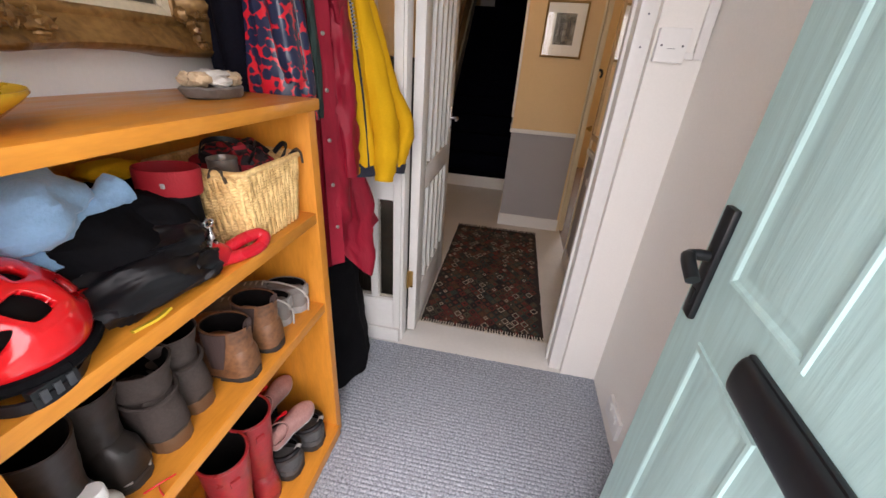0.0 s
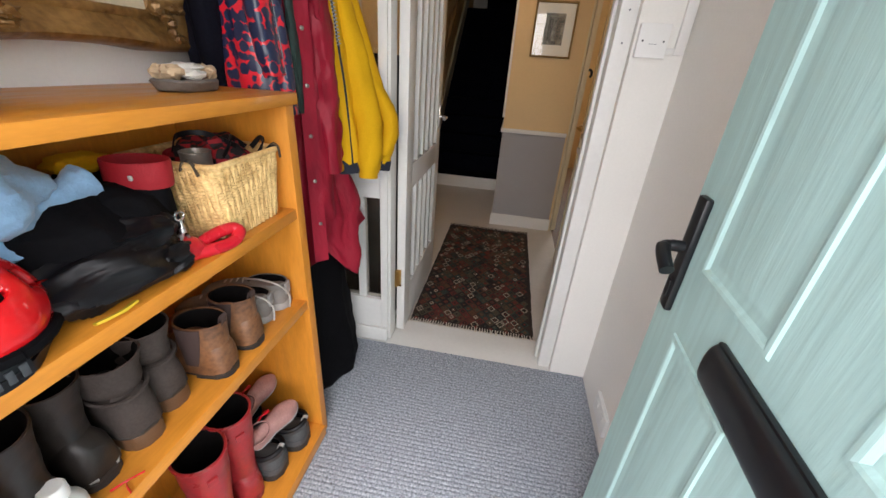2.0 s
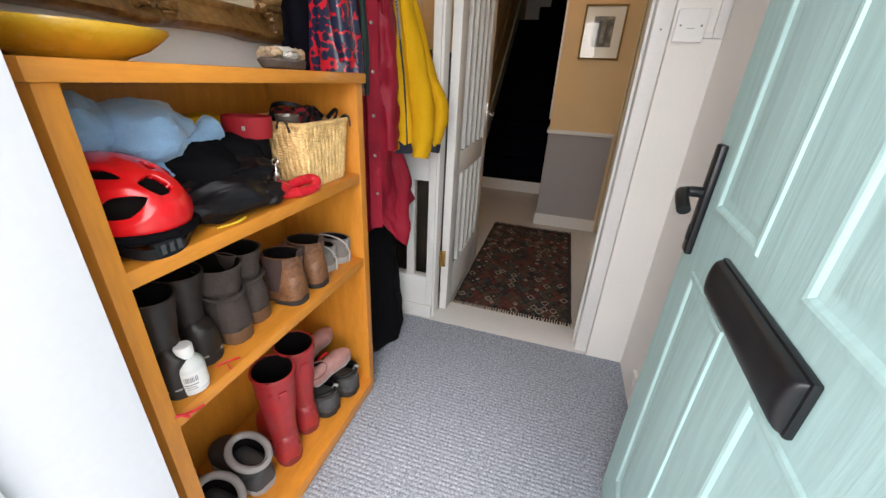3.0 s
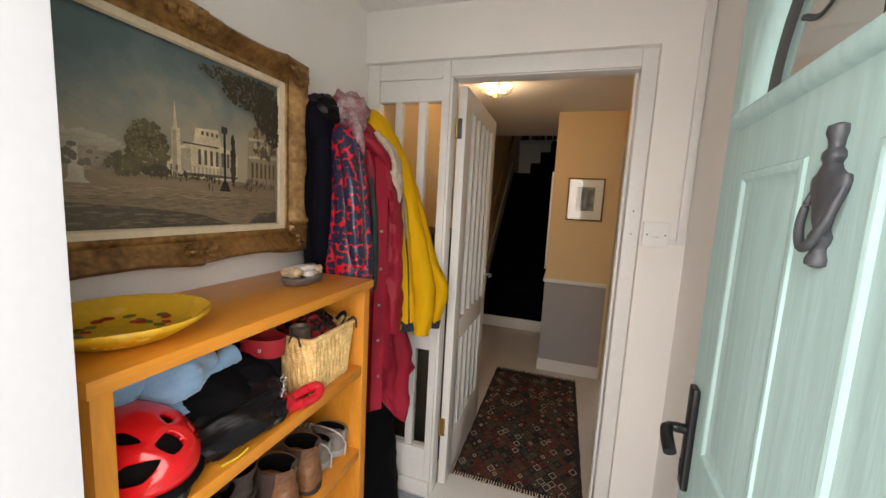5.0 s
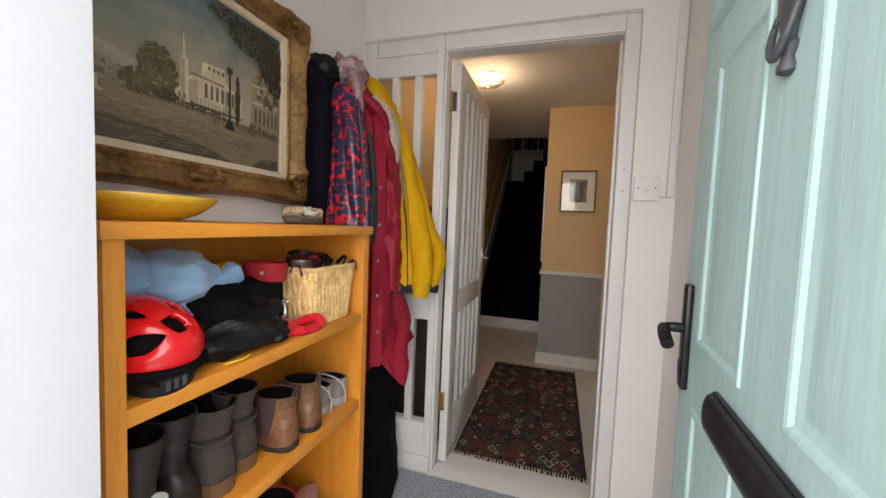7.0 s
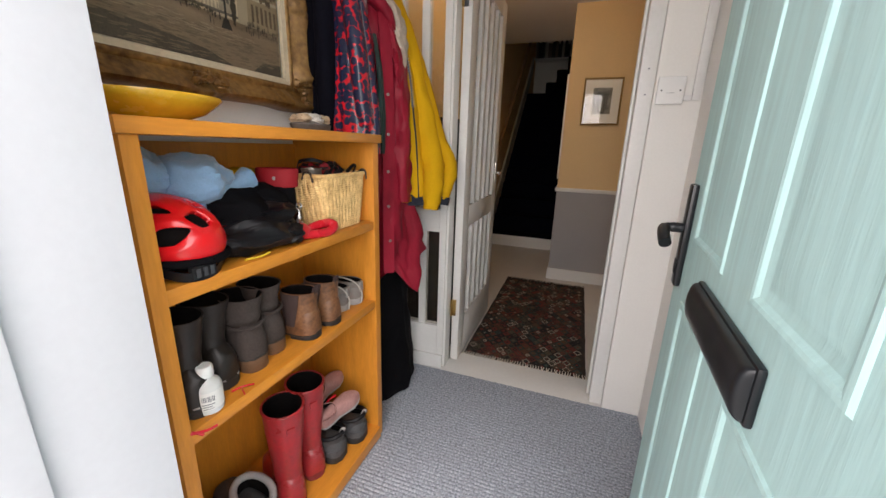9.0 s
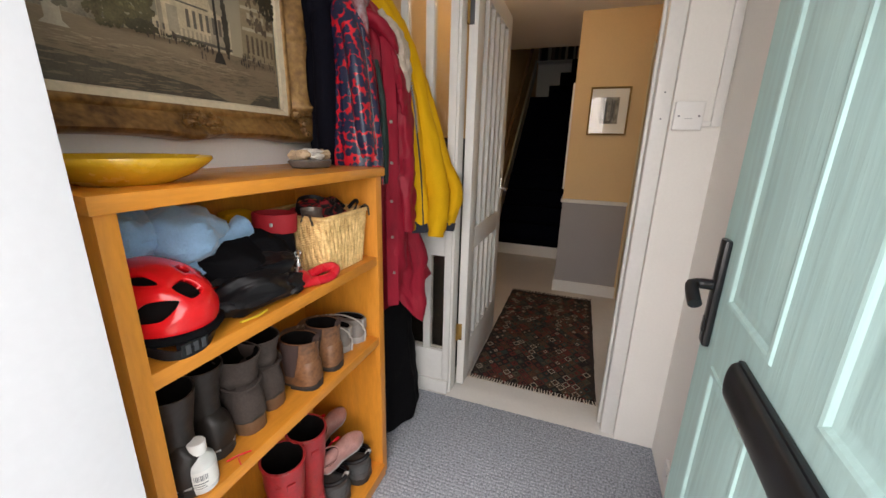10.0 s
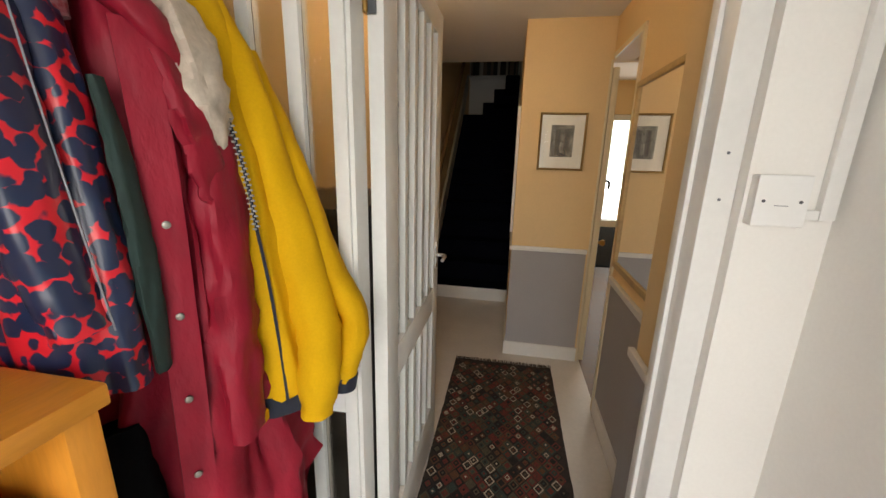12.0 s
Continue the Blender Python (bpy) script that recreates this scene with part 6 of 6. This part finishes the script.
# bottle on the middle shelf
bot = thing("plastic_bottle", (0.303, -1.185, Z2), "clear plastic bottle of white liquid with a white cap", "bottle")
M_MILKY = mat("milky_plastic", (0.62, 0.64, 0.62), 0.3, var=0.05, bump=0.02)
part("body", revolve(bmesh.new(), [(0.022, 0.0005), (0.0265, 0.003), (0.0275, 0.010), (0.0275, 0.058), (0.025, 0.066), (0.016, 0.074), (0.0125, 0.078), (0.0125, 0.084)], (0.303, -1.185, Z2), 32), M_MILKY, bot, "translucent milky bottle")
part("cap", revolve(bmesh.new(), [(0.0150, 0.080), (0.0158, 0.082), (0.0158, 0.101), (0.0140, 0.104), (0.002, 0.104)], (0.303, -1.185, Z2), 28), M_PLASTIC, bot, "white screw cap")
bm = bmesh.new()
loft(bm, [[Vector((0.303 + 0.0279 * math.cos(a), -1.185 + 0.0279 * math.sin(a), Z2 + z)) for a in [radians(-95 + 150 * q / 20) for q in range(21)]] for z in (0.014, 0.054)], closed=False)
lab = part("paper_label", bm, mat("label_paper", (0.72, 0.72, 0.69), 0.6, var=0.03), bot, "white paper label")
M_INK = mat("grey_ink", (0.12, 0.13, 0.15), 0.6)
for q in range(9):
    bm = bmesh.new()
    a0, a1 = radians(-62 + 5.6 * q), radians(-62 + 5.6 * q + (3.4 if q % 3 else 2.0))
    loft(bm, [[Vector((0.303 + 0.0282 * math.cos(a), -1.185 + 0.0282 * math.sin(a), Z2 + z)) for a in (a0, a1)] for z in (0.034, 0.046)], closed=False)
    part("printed_bar", bm, M_INK, lab)
for z0, z1, aa, ab in ((0.027, 0.029, -66, -15), (0.022, 0.0235, -66, -25), (0.017, 0.0185, -60, -20)):
    bm = bmesh.new()
    loft(bm, [[Vector((0.303 + 0.0282 * math.cos(a), -1.185 + 0.0282 * math.sin(a), Z2 + z)) for a in [radians(aa + (ab - aa) * q / 8) for q in range(9)]] for z in (z0, z1)], closed=False)
    part("printed_line", bm, M_INK, lab)
rs = thing("red_raffia", (0.32, -1.11, Z2), "short lengths of red raffia on the shelf", "raffia")
for pts in ([(0.30, -1.13, 0.605), (0.315, -1.115, 0.612), (0.325, -1.09, 0.606)], [(0.31, -1.11, 0.605), (0.322, -1.12, 0.610), (0.334, -1.125, 0.604)]):
    part("strand", tube(bmesh.new(), smooth_path(pts, 5), 0.0022, 6, 0.5), M_RED_PLASTIC, rs)
rs2 = thing("red_raffia", (0.34, -1.25, Z2 - 0.03), "short lengths of red raffia caught on the shelf edge", "raffia")
part("strand", tube(bmesh.new(), smooth_path([(0.322, -1.265, 0.6045), (0.336, -1.25, 0.602), (0.342, -1.225, 0.592), (0.345, -1.205, 0.590)], 5), 0.0035, 6, 0.4), M_RED_PLASTIC, rs2)
part("strand", tube(bmesh.new(), smooth_path([(0.320, -1.255, 0.6045), (0.337, -1.245, 0.600), (0.345, -1.235, 0.590)], 5), 0.003, 6, 0.4), M_RED_PLASTIC, rs2)

# bottom shelf
b = shoe("grey_slipper_boot", "black shoe with a pale grey padded collar", "shoe", pose(0.265, -1.045, Z3, 0, 0, 168), 0.26, 0.10, 0.022, [(0, 0.06), (0.1, 0.075), (0.35, 0.075), (0.6, 0.06), (0.85, 0.045), (1, 0.012)],
     [(0.02, 0.066, 0.062, 0.042), (0.06, 0.066, 0.062, 0.044), (0.095, 0.064, 0.067, 0.049)], M_CHARCOAL, M_PALEGREY, seed=21, wrinkle=0.03)
extra("padded_collar", tube(bmesh.new(), [(0.064 + 0.064 * math.cos(a), 0.046 * math.sin(a), 0.117 + 0.010 * math.cos(a)) for a in [2 * math.pi * i / 40 for i in range(41)]], 0.0105, 10), M_PALEGREY, b, "pale grey padded collar")
b2 = shoe("grey_slipper_boot", "black shoe with a pale grey padded collar", "shoe", pose(0.285, -1.165, Z3, 0, 0, 172), 0.26, 0.10, 0.022, [(0, 0.06), (0.1, 0.075), (0.35, 0.075), (0.6, 0.06), (0.85, 0.045), (1, 0.012)],
     [(0.02, 0.066, 0.062, 0.042), (0.06, 0.066, 0.062, 0.044), (0.095, 0.064, 0.067, 0.049)], M_CHARCOAL, M_PALEGREY, seed=23, wrinkle=0.03)
extra("padded_collar", tube(bmesh.new(), [(0.064 + 0.064 * math.cos(a), 0.046 * math.sin(a), 0.117 + 0.010 * math.cos(a)) for a in [2 * math.pi * i / 40 for i in range(41)]], 0.0105, 10), M_PALEGREY, b2, "pale grey padded collar")
for k, (x, y, r) in enumerate(((0.285, -0.955, 150), (0.270, -0.838, 152))):
    b = shoe("red_wellington", "dusty red rubber wellington boot standing upright", "boot", pose(x, y, Z3, 0, 0, r), 0.26, 0.096, 0.012, [(0, 0.07), (0.1, 0.11), (0.3, 0.11), (0.6, 0.068), (0.85, 0.05), (1, 0.014)],
         [(0.03, 0.058, 0.050, 0.042), (0.07, 0.060, 0.049, 0.041), (0.12, 0.062, 0.050, 0.042), (0.20, 0.060, 0.057, 0.050), (0.28, 0.058, 0.062, 0.056), (0.325, 0.057, 0.064, 0.058)], M_RUBBER, mat("red_rubber_sole", (0.22, 0.03, 0.03), 0.6, var=0.3), 0.012, seed=k + 30, wrinkle=0.02, group="red wellingtons")
    extra("top_band", tube(bmesh.new(), [(0.057 + 0.064 * math.cos(a), 0.058 * math.sin(a), 0.347) for a in [2 * math.pi * i / 40 for i in range(41)]], 0.0032, 8), M_RUBBER, b)
    extra("emblem", boxm(-0.009, -0.012, 0.285, -0.001, 0.012, 0.306, bev=0.003), M_RUBBER, b, "small moulded emblem")
for k, (x, y, r) in enumerate(((0.300, -0.728, 184), (0.320, -0.618, 188))):
    b = shoe("walking_shoe", "charcoal walking shoe with black padded collar", "shoe", pose(x, y, Z3, 0, 0, r), 0.272, 0.112, 0.026, [(0, 0.045), (0.08, 0.062), (0.3, 0.06), (0.5, 0.068), (0.75, 0.05), (0.92, 0.036), (1, 0.012)],
         [(0.02, 0.064, 0.060, 0.043), (0.045, 0.064, 0.059, 0.043), (0.078, 0.062, 0.062, 0.046)], M_CHARCOAL, M_DARKSOLE, seed=k + 40, wrinkle=0.03, group="walking shoes")
    extra("padded_collar", tube(bmesh.new(), [(0.062 + 0.060 * math.cos(a), 0.044 * math.sin(a), 0.103 + 0.006 * math.cos(2 * a)) for a in [2 * math.pi * i / 36 for i in range(37)]], 0.008, 10), M_BLACK_NYLON, b, "black padded collar")
    extra("pull_loop", strip([(0.002, -0.006, 0.098), (-0.006, 0, 0.122), (0.006, 0.004, 0.125), (0.012, 0.006, 0.105)], 0.010, 0.002, (0, 1, 0)), M_PALEGREY, b)
    extra("heel_overlay", sole_mesh(0.272, 0.116, 0.026, 0.05, 0.0, 0.2, 0.0), M_CHARCOAL, b)
for k, (x, y, z, r) in enumerate(((0.225, -0.765, Z3 + 0.120, 62), (0.13, -0.70, Z3 + 0.125, 75))):
    b = shoe("pink_trainer", "dusty pink running shoe lying on other shoes", "shoe", pose(x, y, z + 0.015, 24, -20, r), 0.17, 0.066, 0.016, [(0, 0.035), (0.08, 0.05), (0.3, 0.045), (0.5, 0.052), (0.75, 0.04), (1, 0.010)],
         [(0.015, 0.040, 0.038, 0.028), (0.03, 0.040, 0.038, 0.028), (0.05, 0.039, 0.040, 0.030)], M_PINK, M_PALEGREY, seed=k + 50, wrinkle=0.04, group="pink trainers")
    extra("side_stripe", strip([(0.05, 0.031, 0.03), (0.075, 0.033, 0.055), (0.10, 0.028, 0.06)], 0.010, 0.004, (1, 0, 0)), M_RED_PLASTIC, b, "coral side stripe")
    extra("side_stripe", strip([(0.02, 0.027, 0.03), (0.03, 0.028, 0.055), (0.05, 0.03, 0.062)], 0.010, 0.004, (1, 0, 0)), M_BLACK_NYLON, b, "black side stripe")
back = thing("shoe_box_bag", (0.11, -0.64, Z3), "dark folded shoe bag behind the walking shoes", "bag")
part("fold", blob(bmesh.new(), (0.085, -0.635, Z3 + 0.065), (0.06, 0.075, 0.07), 0.12, 2, seed=33, flat_bottom=Z3 + 0.001), M_BLACK, back)

# ---- porch fittings ----
sw = thing("switch_plate", (1.26, -0.01, 1.37), "white plastic surface-mounted switch box on the wall", "switch")
part("back_box", boxm(1.211, -0.020, 1.326, 1.296, -0.0005, 1.417, bev=0.003), M_PLASTIC, sw)
plate = part("face_plate", boxm(1.210, -0.027, 1.325, 1.297, -0.0205, 1.418, bev=0.003), M_PLASTIC, sw)
part("slot", boxm(1.242, -0.0276, 1.3625, 1.265, -0.0268, 1.3637), M_INK, plate, "thin dark slot")
for x in (1.2235, 1.2835):
    part("screw", revolve(bmesh.new(), [(0.0030, -0.0012), (0.0030, 0.0012)], (0, 0, 0), 12), M_IRON, plate).matrix_basis = Matrix.Translation(-sw.location) @ pose(x, -0.0273, 1.371, 90, 0, 0) @ Matrix.Translation(sw.location)
tr = thing("cable_trunking", (1.325, -0.01, 1.8), "white painted cable trunking running up the wall", "trunking")
part("upright", boxm(1.326, -0.016, 1.338, 1.352, -0.0005, 2.235, bev=0.002), M_GLOSS, tr)
part("branch", boxm(1.2965, -0.0155, 1.338, 1.3255, -0.0005, 1.356, bev=0.002), M_GLOSS, tr)
hl = thing("screw_holes", (1.17, 0.01, 1.4), "small dark screw holes in the door casing", "screw holes")
for z in (1.365, 1.455):
    part("hole", revolve(bmesh.new(), [(0.003, -0.0008), (0.003, 0.0008)], (0, 0, 0), 10), M_INK, hl).matrix_basis = Matrix.Translation(-hl.location) @ pose(1.178, 0.0275, z, 90, 0, 0) @ Matrix.Translation(hl.location)
so = thing("wall_socket", (1.36, -0.31, 0.12), "low white plastic socket on the porch wall", "socket")
part("plate", boxm(1.345, -0.385, 0.075, 1.3598, -0.235, 0.16, bev=0.003), M_PLASTIC, so)
for y in (-0.355, -0.29):
    part("rocker", boxm(1.341, y, 0.125, 1.3455, y + 0.02, 0.148, bev=0.001), M_PLASTIC, so)
mark = thing("door_stay_mark", (0.430, -1.53, 0.8), "shallow strike plate on the white door jamb", "strike plate")
part("plate", boxm(0.4298, -1.525, 0.93, 0.4318, -1.500, 1.06, bev=0.0006), M_UPVC, mark)

# ---- hall: rug ----
RX0, RX1, RY0, RY1 = 0.462, 1.140, 0.236, 1.665
rug = thing("rug", (0.8, 0.98, HALL_Z), "dark flat-woven rug with small diamonds and cream fringe", "rug")
def rug_mat():
    m = mat("dark_wool_rug", (0.034, 0.022, 0.017), 0.95, var=0.5, scale=22, bump=0.8, bscale=260, col2=(0.018, 0.019, 0.017))
    return m
bm = bmesh.new()
nx, ny = 24, 50
rows = [[Vector((RX0 + (RX1 - RX0) * i / nx + 0.004 * noise.noise(Vector((j * 0.3, 5, 0))), RY0 + (RY1 - RY0) * j / ny, HALL_Z + 0.007 + 0.0015 * noise.noise(Vector((i * 0.4, j * 0.4, 2))))) for i in range(nx + 1)] for j in range(ny + 1)]
loft(bm, rows, closed=False)
edge_t = rows[0] + [r[-1] for r in rows[1:]] + list(reversed(rows[-1][:-1])) + [r[0] for r in reversed(rows[1:-1])]
edge_b = [Vector((p.x, p.y, HALL_Z + 0.0008)) for p in edge_t]
loft(bm, [edge_t, edge_b], cap0=False, cap1=False)
bmesh.ops.remove_doubles(bm, verts=bm.verts, dist=0.0001)
field = part("field", bm, rug_mat(), rug, smooth=60)
random.seed(11)
tones = [((0.16, 0.028, 0.020), "red"), ((0.40, 0.34, 0.26), "cream"), ((0.030, 0.055, 0.050), "teal"), ((0.008, 0.008, 0.009), "black"), ((0.115, 0.050, 0.024), "rust"), ((0.085, 0.076, 0.050), "olive")]
polys = {k: bmesh.new() for _, k in tones}
def diamond(b, cx, cy, r, rr, z):
    o = [b.verts.new((cx + r * dx, cy + r * 1.25 * dy, z)) for dx, dy in ((1, 0), (0, 1), (-1, 0), (0, -1))]
    if rr:
        i_ = [b.verts.new((cx + rr * dx, cy + rr * 1.25 * dy, z)) for dx, dy in ((1, 0), (0, 1), (-1, 0), (0, -1))]
        for k in range(4):
            b.faces.new((o[k], o[(k + 1) % 4], i_[(k + 1) % 4], i_[k]))
    else:
        b.faces.new(o)
STEPX, STEPY = 0.056, 0.070
weights = ["red", "cream", "teal", "black", "rust", "olive"]
for j in range(41):
    for i in range(13):
        cx = RX0 + 0.030 + (i + 0.5 * (j % 2)) * STEPX * 0.98 + random.uniform(-0.002, 0.002)
        cy = RY0 + 0.040 + j * STEPY * 0.5
        if cx > RX1 - 0.03 or cy > RY1 - 0.03:
            continue
        z = HALL_Z + 0.0092
        ring_kind = random.choices(weights, [2.2, 0.85, 1.6, 2.2, 1.8, 1.8])[0]
        diamond(polys[ring_kind], cx, cy, 0.0245, 0.0175, z)
        if ring_kind != "cream" or random.random() < 0.3:
            diamond(polys[random.choices(weights, [2.0, 0.5, 1.2, 2.6, 1.6, 1.6])[0]], cx, cy, 0.0150, 0.0080, z)
        diamond(polys[random.choices(weights, [2.0, 0.6, 0.8, 1.0, 1.4, 1.0])[0]], cx, cy, 0.0062, 0, z + 0.0004)
for k in range(16):
    diamond(polys["black" if k % 2 else "red"], RX0 + 0.03 + k * 0.042, RY0 + 0.018, 0.012, 0, HALL_Z + 0.0093)
for c, k in tones:
    part("woven_motif", polys[k], mat("rug_" + k, c, 0.95, var=0.35, scale=60, bump=0.6, bscale=260), field, k + " woven motifs", smooth=0, kind="stuff")
M_FRINGE = mat("cream_fringe", (0.72, 0.67, 0.57), 0.9, var=0.2, scale=50)
for nm, yb, sg, cnt in (("fringe", RY0, -1, 48), ("fringe", RY1, 1, 70)):
    bm = bmesh.new()
    for k in range(cnt):
        x = RX0 + 0.004 + (RX1 - RX0 - 0.008) * k / (cnt - 1)
        dx = random.uniform(-0.007, 0.007)
        Lf = random.uniform(0.036, 0.048)
        tube(bm, [(x, yb - sg * 0.014, HALL_Z + 0.0105), (x + dx * 0.5, yb + sg * 0.004, HALL_Z + 0.0105), (x + dx, yb + sg * (Lf - 0.008), HALL_Z + 0.004 if sg > 0 else 0.0015)], [0.0030, 0.0040, 0.0044], 6, 0.7)
    part(nm, bm, M_FRINGE if sg < 0 else mat("dark_fringe", (0.06, 0.045, 0.035), 0.9), rug, "knotted fringe", kind="stuff")

# ---- hall: picture, mirror, lamp ----
hp_ = thing("framed_print", (1.08, 1.82, 1.54), "small grey print with cream mount in a gilt frame", "picture")
x0, x1, z0, z1, yf = 0.935, 1.228, 1.362, 1.722, 1.829
bm = bmesh.new()
loft(bm, [[Vector((x, yf - h, z)) for x, z in ((x0 + d, z0 + d), (x1 - d, z0 + d), (x1 - d, z1 - d), (x0 + d, z1 - d))] for d, h in ((0, 0), (0, 0.018), (0.004, 0.022), (0.010, 0.020), (0.013, 0.012), (0.013, 0.006))], cap0=False, cap1=False)
part("frame", bm, mat("thin_gilt", (0.30, 0.19, 0.06), 0.35, metal=0.6, var=0.2), hp_, "thin gilt frame", smooth=20)
mount = part("mount", boxm(x0 + 0.012, yf - 0.007, z0 + 0.012, x1 - 0.012, yf - 0.004, z1 - 0.012), mat("cream_mount", (0.70, 0.66, 0.56), 0.8, var=0.03), hp_, "cream card mount")
part("print", boxm(x0 + 0.075, yf - 0.0078, z0 + 0.085, x1 - 0.075, yf - 0.0069, z1 - 0.075), mat("grey_print", (0.22, 0.21, 0.17), 0.7, var=0.6, scale=26, col2=(0.05, 0.055, 0.05), bump=0), hp_, "grey-green street print")
for xx, zz, w, h in ((0.105, 0.10, 0.03, 0.16), (0.16, 0.12, 0.03, 0.14), (0.125, 0.09, 0.05, 0.02)):
    part("print_shape", boxm(x0 + xx, yf - 0.0083, z0 + zz, x0 + xx + w, yf - 0.0077, z0 + zz + h), mat("print_tone", (0.09, 0.085, 0.075), 0.7, var=0.5, scale=40, bump=0), mount)
part("glazing", boxm(x0 + 0.013, yf - 0.0122, z0 + 0.013, x1 - 0.013, yf - 0.0105, z1 - 0.013), M_GLASS, hp_, smooth=0).visible_shadow = False

mir = thing("wall_mirror", (1.34, 0.85, 1.4), "tall wall mirror in a pale wooden frame", "mirror")
part("glass", boxm(HX - 0.016, 0.44, 0.93, HX - 0.011, 1.17, 1.765), M_MIRROR, mir, "silvered mirror glass", smooth=0)
M_MFRAME = mat("pale_gilt_wood", (0.50, 0.34, 0.15), 0.45, var=0.2, scale=15)
for a in ((0.43, 0.90, 1.20, 0.93), (0.43, 1.765, 1.20, 1.79), (1.17, 0.93, 1.20, 1.765)):
    part("frame_bar", boxm(HX - 0.026, a[0], a[1], HX - 0.001, a[2], a[3], bev=0.004), M_MFRAME, mir)
part("backing", boxm(HX - 0.0108, 0.435, 0.925, HX - 0.001, 1.175, 1.77), M_BLACK, mir)

lamp = thing("ceiling_light", (0.405, 1.016, 2.27), "flush glass ceiling light with glowing bulbs", "ceiling light")
part("base_plate", revolve(bmesh.new(), [(0.001, 0), (0.075, 0.0), (0.075, -0.008), (0.06, -0.016), (0.001, -0.016)], (0.405, 1.016, 2.27), 36), M_BRASS, lamp, "brass ceiling plate")
part("glass_dish", revolve(bmesh.new(), [(0.118, -0.026), (0.122, -0.028), (0.115, -0.05), (0.09, -0.066), (0.05, -0.074), (0.001, -0.076), (0.001, -0.073), (0.05, -0.071), (0.088, -0.063), (0.112, -0.048)], (0.405, 1.016, 2.27), 40), glass_mat("frosted_dish", (1, 0.97, 0.9), 0.25), lamp, "frosted glass dish").visible_shadow = False
for k, a in enumerate((0.4, 2.5, 4.6)):
    part("bulb", blob(bmesh.new(), (0.405 + 0.05 * math.cos(a), 1.016 + 0.05 * math.sin(a), 2.235), (0.022, 0.022, 0.015), 0, 1, 16, 10), glow_mat("warm_bulb_%d" % k, (1.0, 0.75, 0.45), 16.0), lamp, "glowing warm bulb")
part("finial", revolve(bmesh.new(), [(0.010, -0.072), (0.012, -0.080), (0.006, -0.088), (0.001, -0.090)], (0.405, 1.016, 2.27), 16), M_BRASS, lamp)

# ---- hall: stair side and head ----
# Added white board in place of a bright upright strip of unknown origin.
strip_ = thing("white_strip_board", (0.80, 1.98, 1.34), "narrow upright white board on the stair wall", "mirror")
part("board", boxm(0.790, 1.955, 0.90, 0.8095, 2.02, 1.78, bev=0.002), M_PLASTIC, strip_)
cup = thing("hall_cupboard", (0.16, 0.45, HALL_Z), "dark cupboard standing behind the glazed screen", "cupboard")
M_DARKWOOD = mat("dark_stained_wood", (0.012, 0.009, 0.007), 0.5, var=0.4, scale=6, stretch=(1, 8, 1))
body = part("carcass", boxm(-0.019, 0.14, HALL_Z, 0.36, 0.74, 1.27, bev=0.004), M_DARKWOOD, cup)
part("plinth", boxm(-0.0195, 0.132, HALL_Z, 0.366, 0.139, 0.07, bev=0.002), M_DARKWOOD, cup)
part("top", boxm(-0.019, 0.13, 1.2705, 0.372, 0.75, 1.29, bev=0.004), M_DARKWOOD, cup)
hook2 = thing("black_door_hook", (1.42, 1.9, 1.26), "black metal hook on the cream side door", "hook")
part("hook", tube(bmesh.new(), smooth_path([(1.388, 1.86, 1.30), (1.405, 1.86, 1.30), (1.416, 1.86, 1.285), (1.416, 1.86, 1.262), (1.408, 1.86, 1.25)], 5), 0.009, 8), M_BLACK_METAL, hook2)
bk_ = thing("book_row_shelf", (0.4, 5.93, 2.7), "white shelf at the head of the stairs", "shelf")
part("board", boxm(-0.018, 5.80, 2.70, 0.808, 5.999, 2.725, bev=0.003), M_GLOSS, bk_)
random.seed(21)
x = -0.01
cols = [(0.02, 0.02, 0.022), (0.35, 0.33, 0.30), (0.05, 0.04, 0.035), (0.16, 0.12, 0.09), (0.012, 0.012, 0.014), (0.45, 0.42, 0.38)]
bmats = [mat("book_cover_%d" % i, c, 0.6, var=0.15) for i, c in enumerate(cols)]
while x < 0.76:
    w = random.uniform(0.018, 0.05)
    h = random.uniform(0.20, 0.29)
    bo = thing("book", (x + w / 2, 5.9, 2.7255), "upright book on the shelf above the stairs", "book", "books on the stair shelf")
    part("cover", boxm(x, 5.815, 2.7255, x + w - 0.001, 5.96, 2.7255 + h, bev=0.002), random.choice(bmats), bo)
    x += w
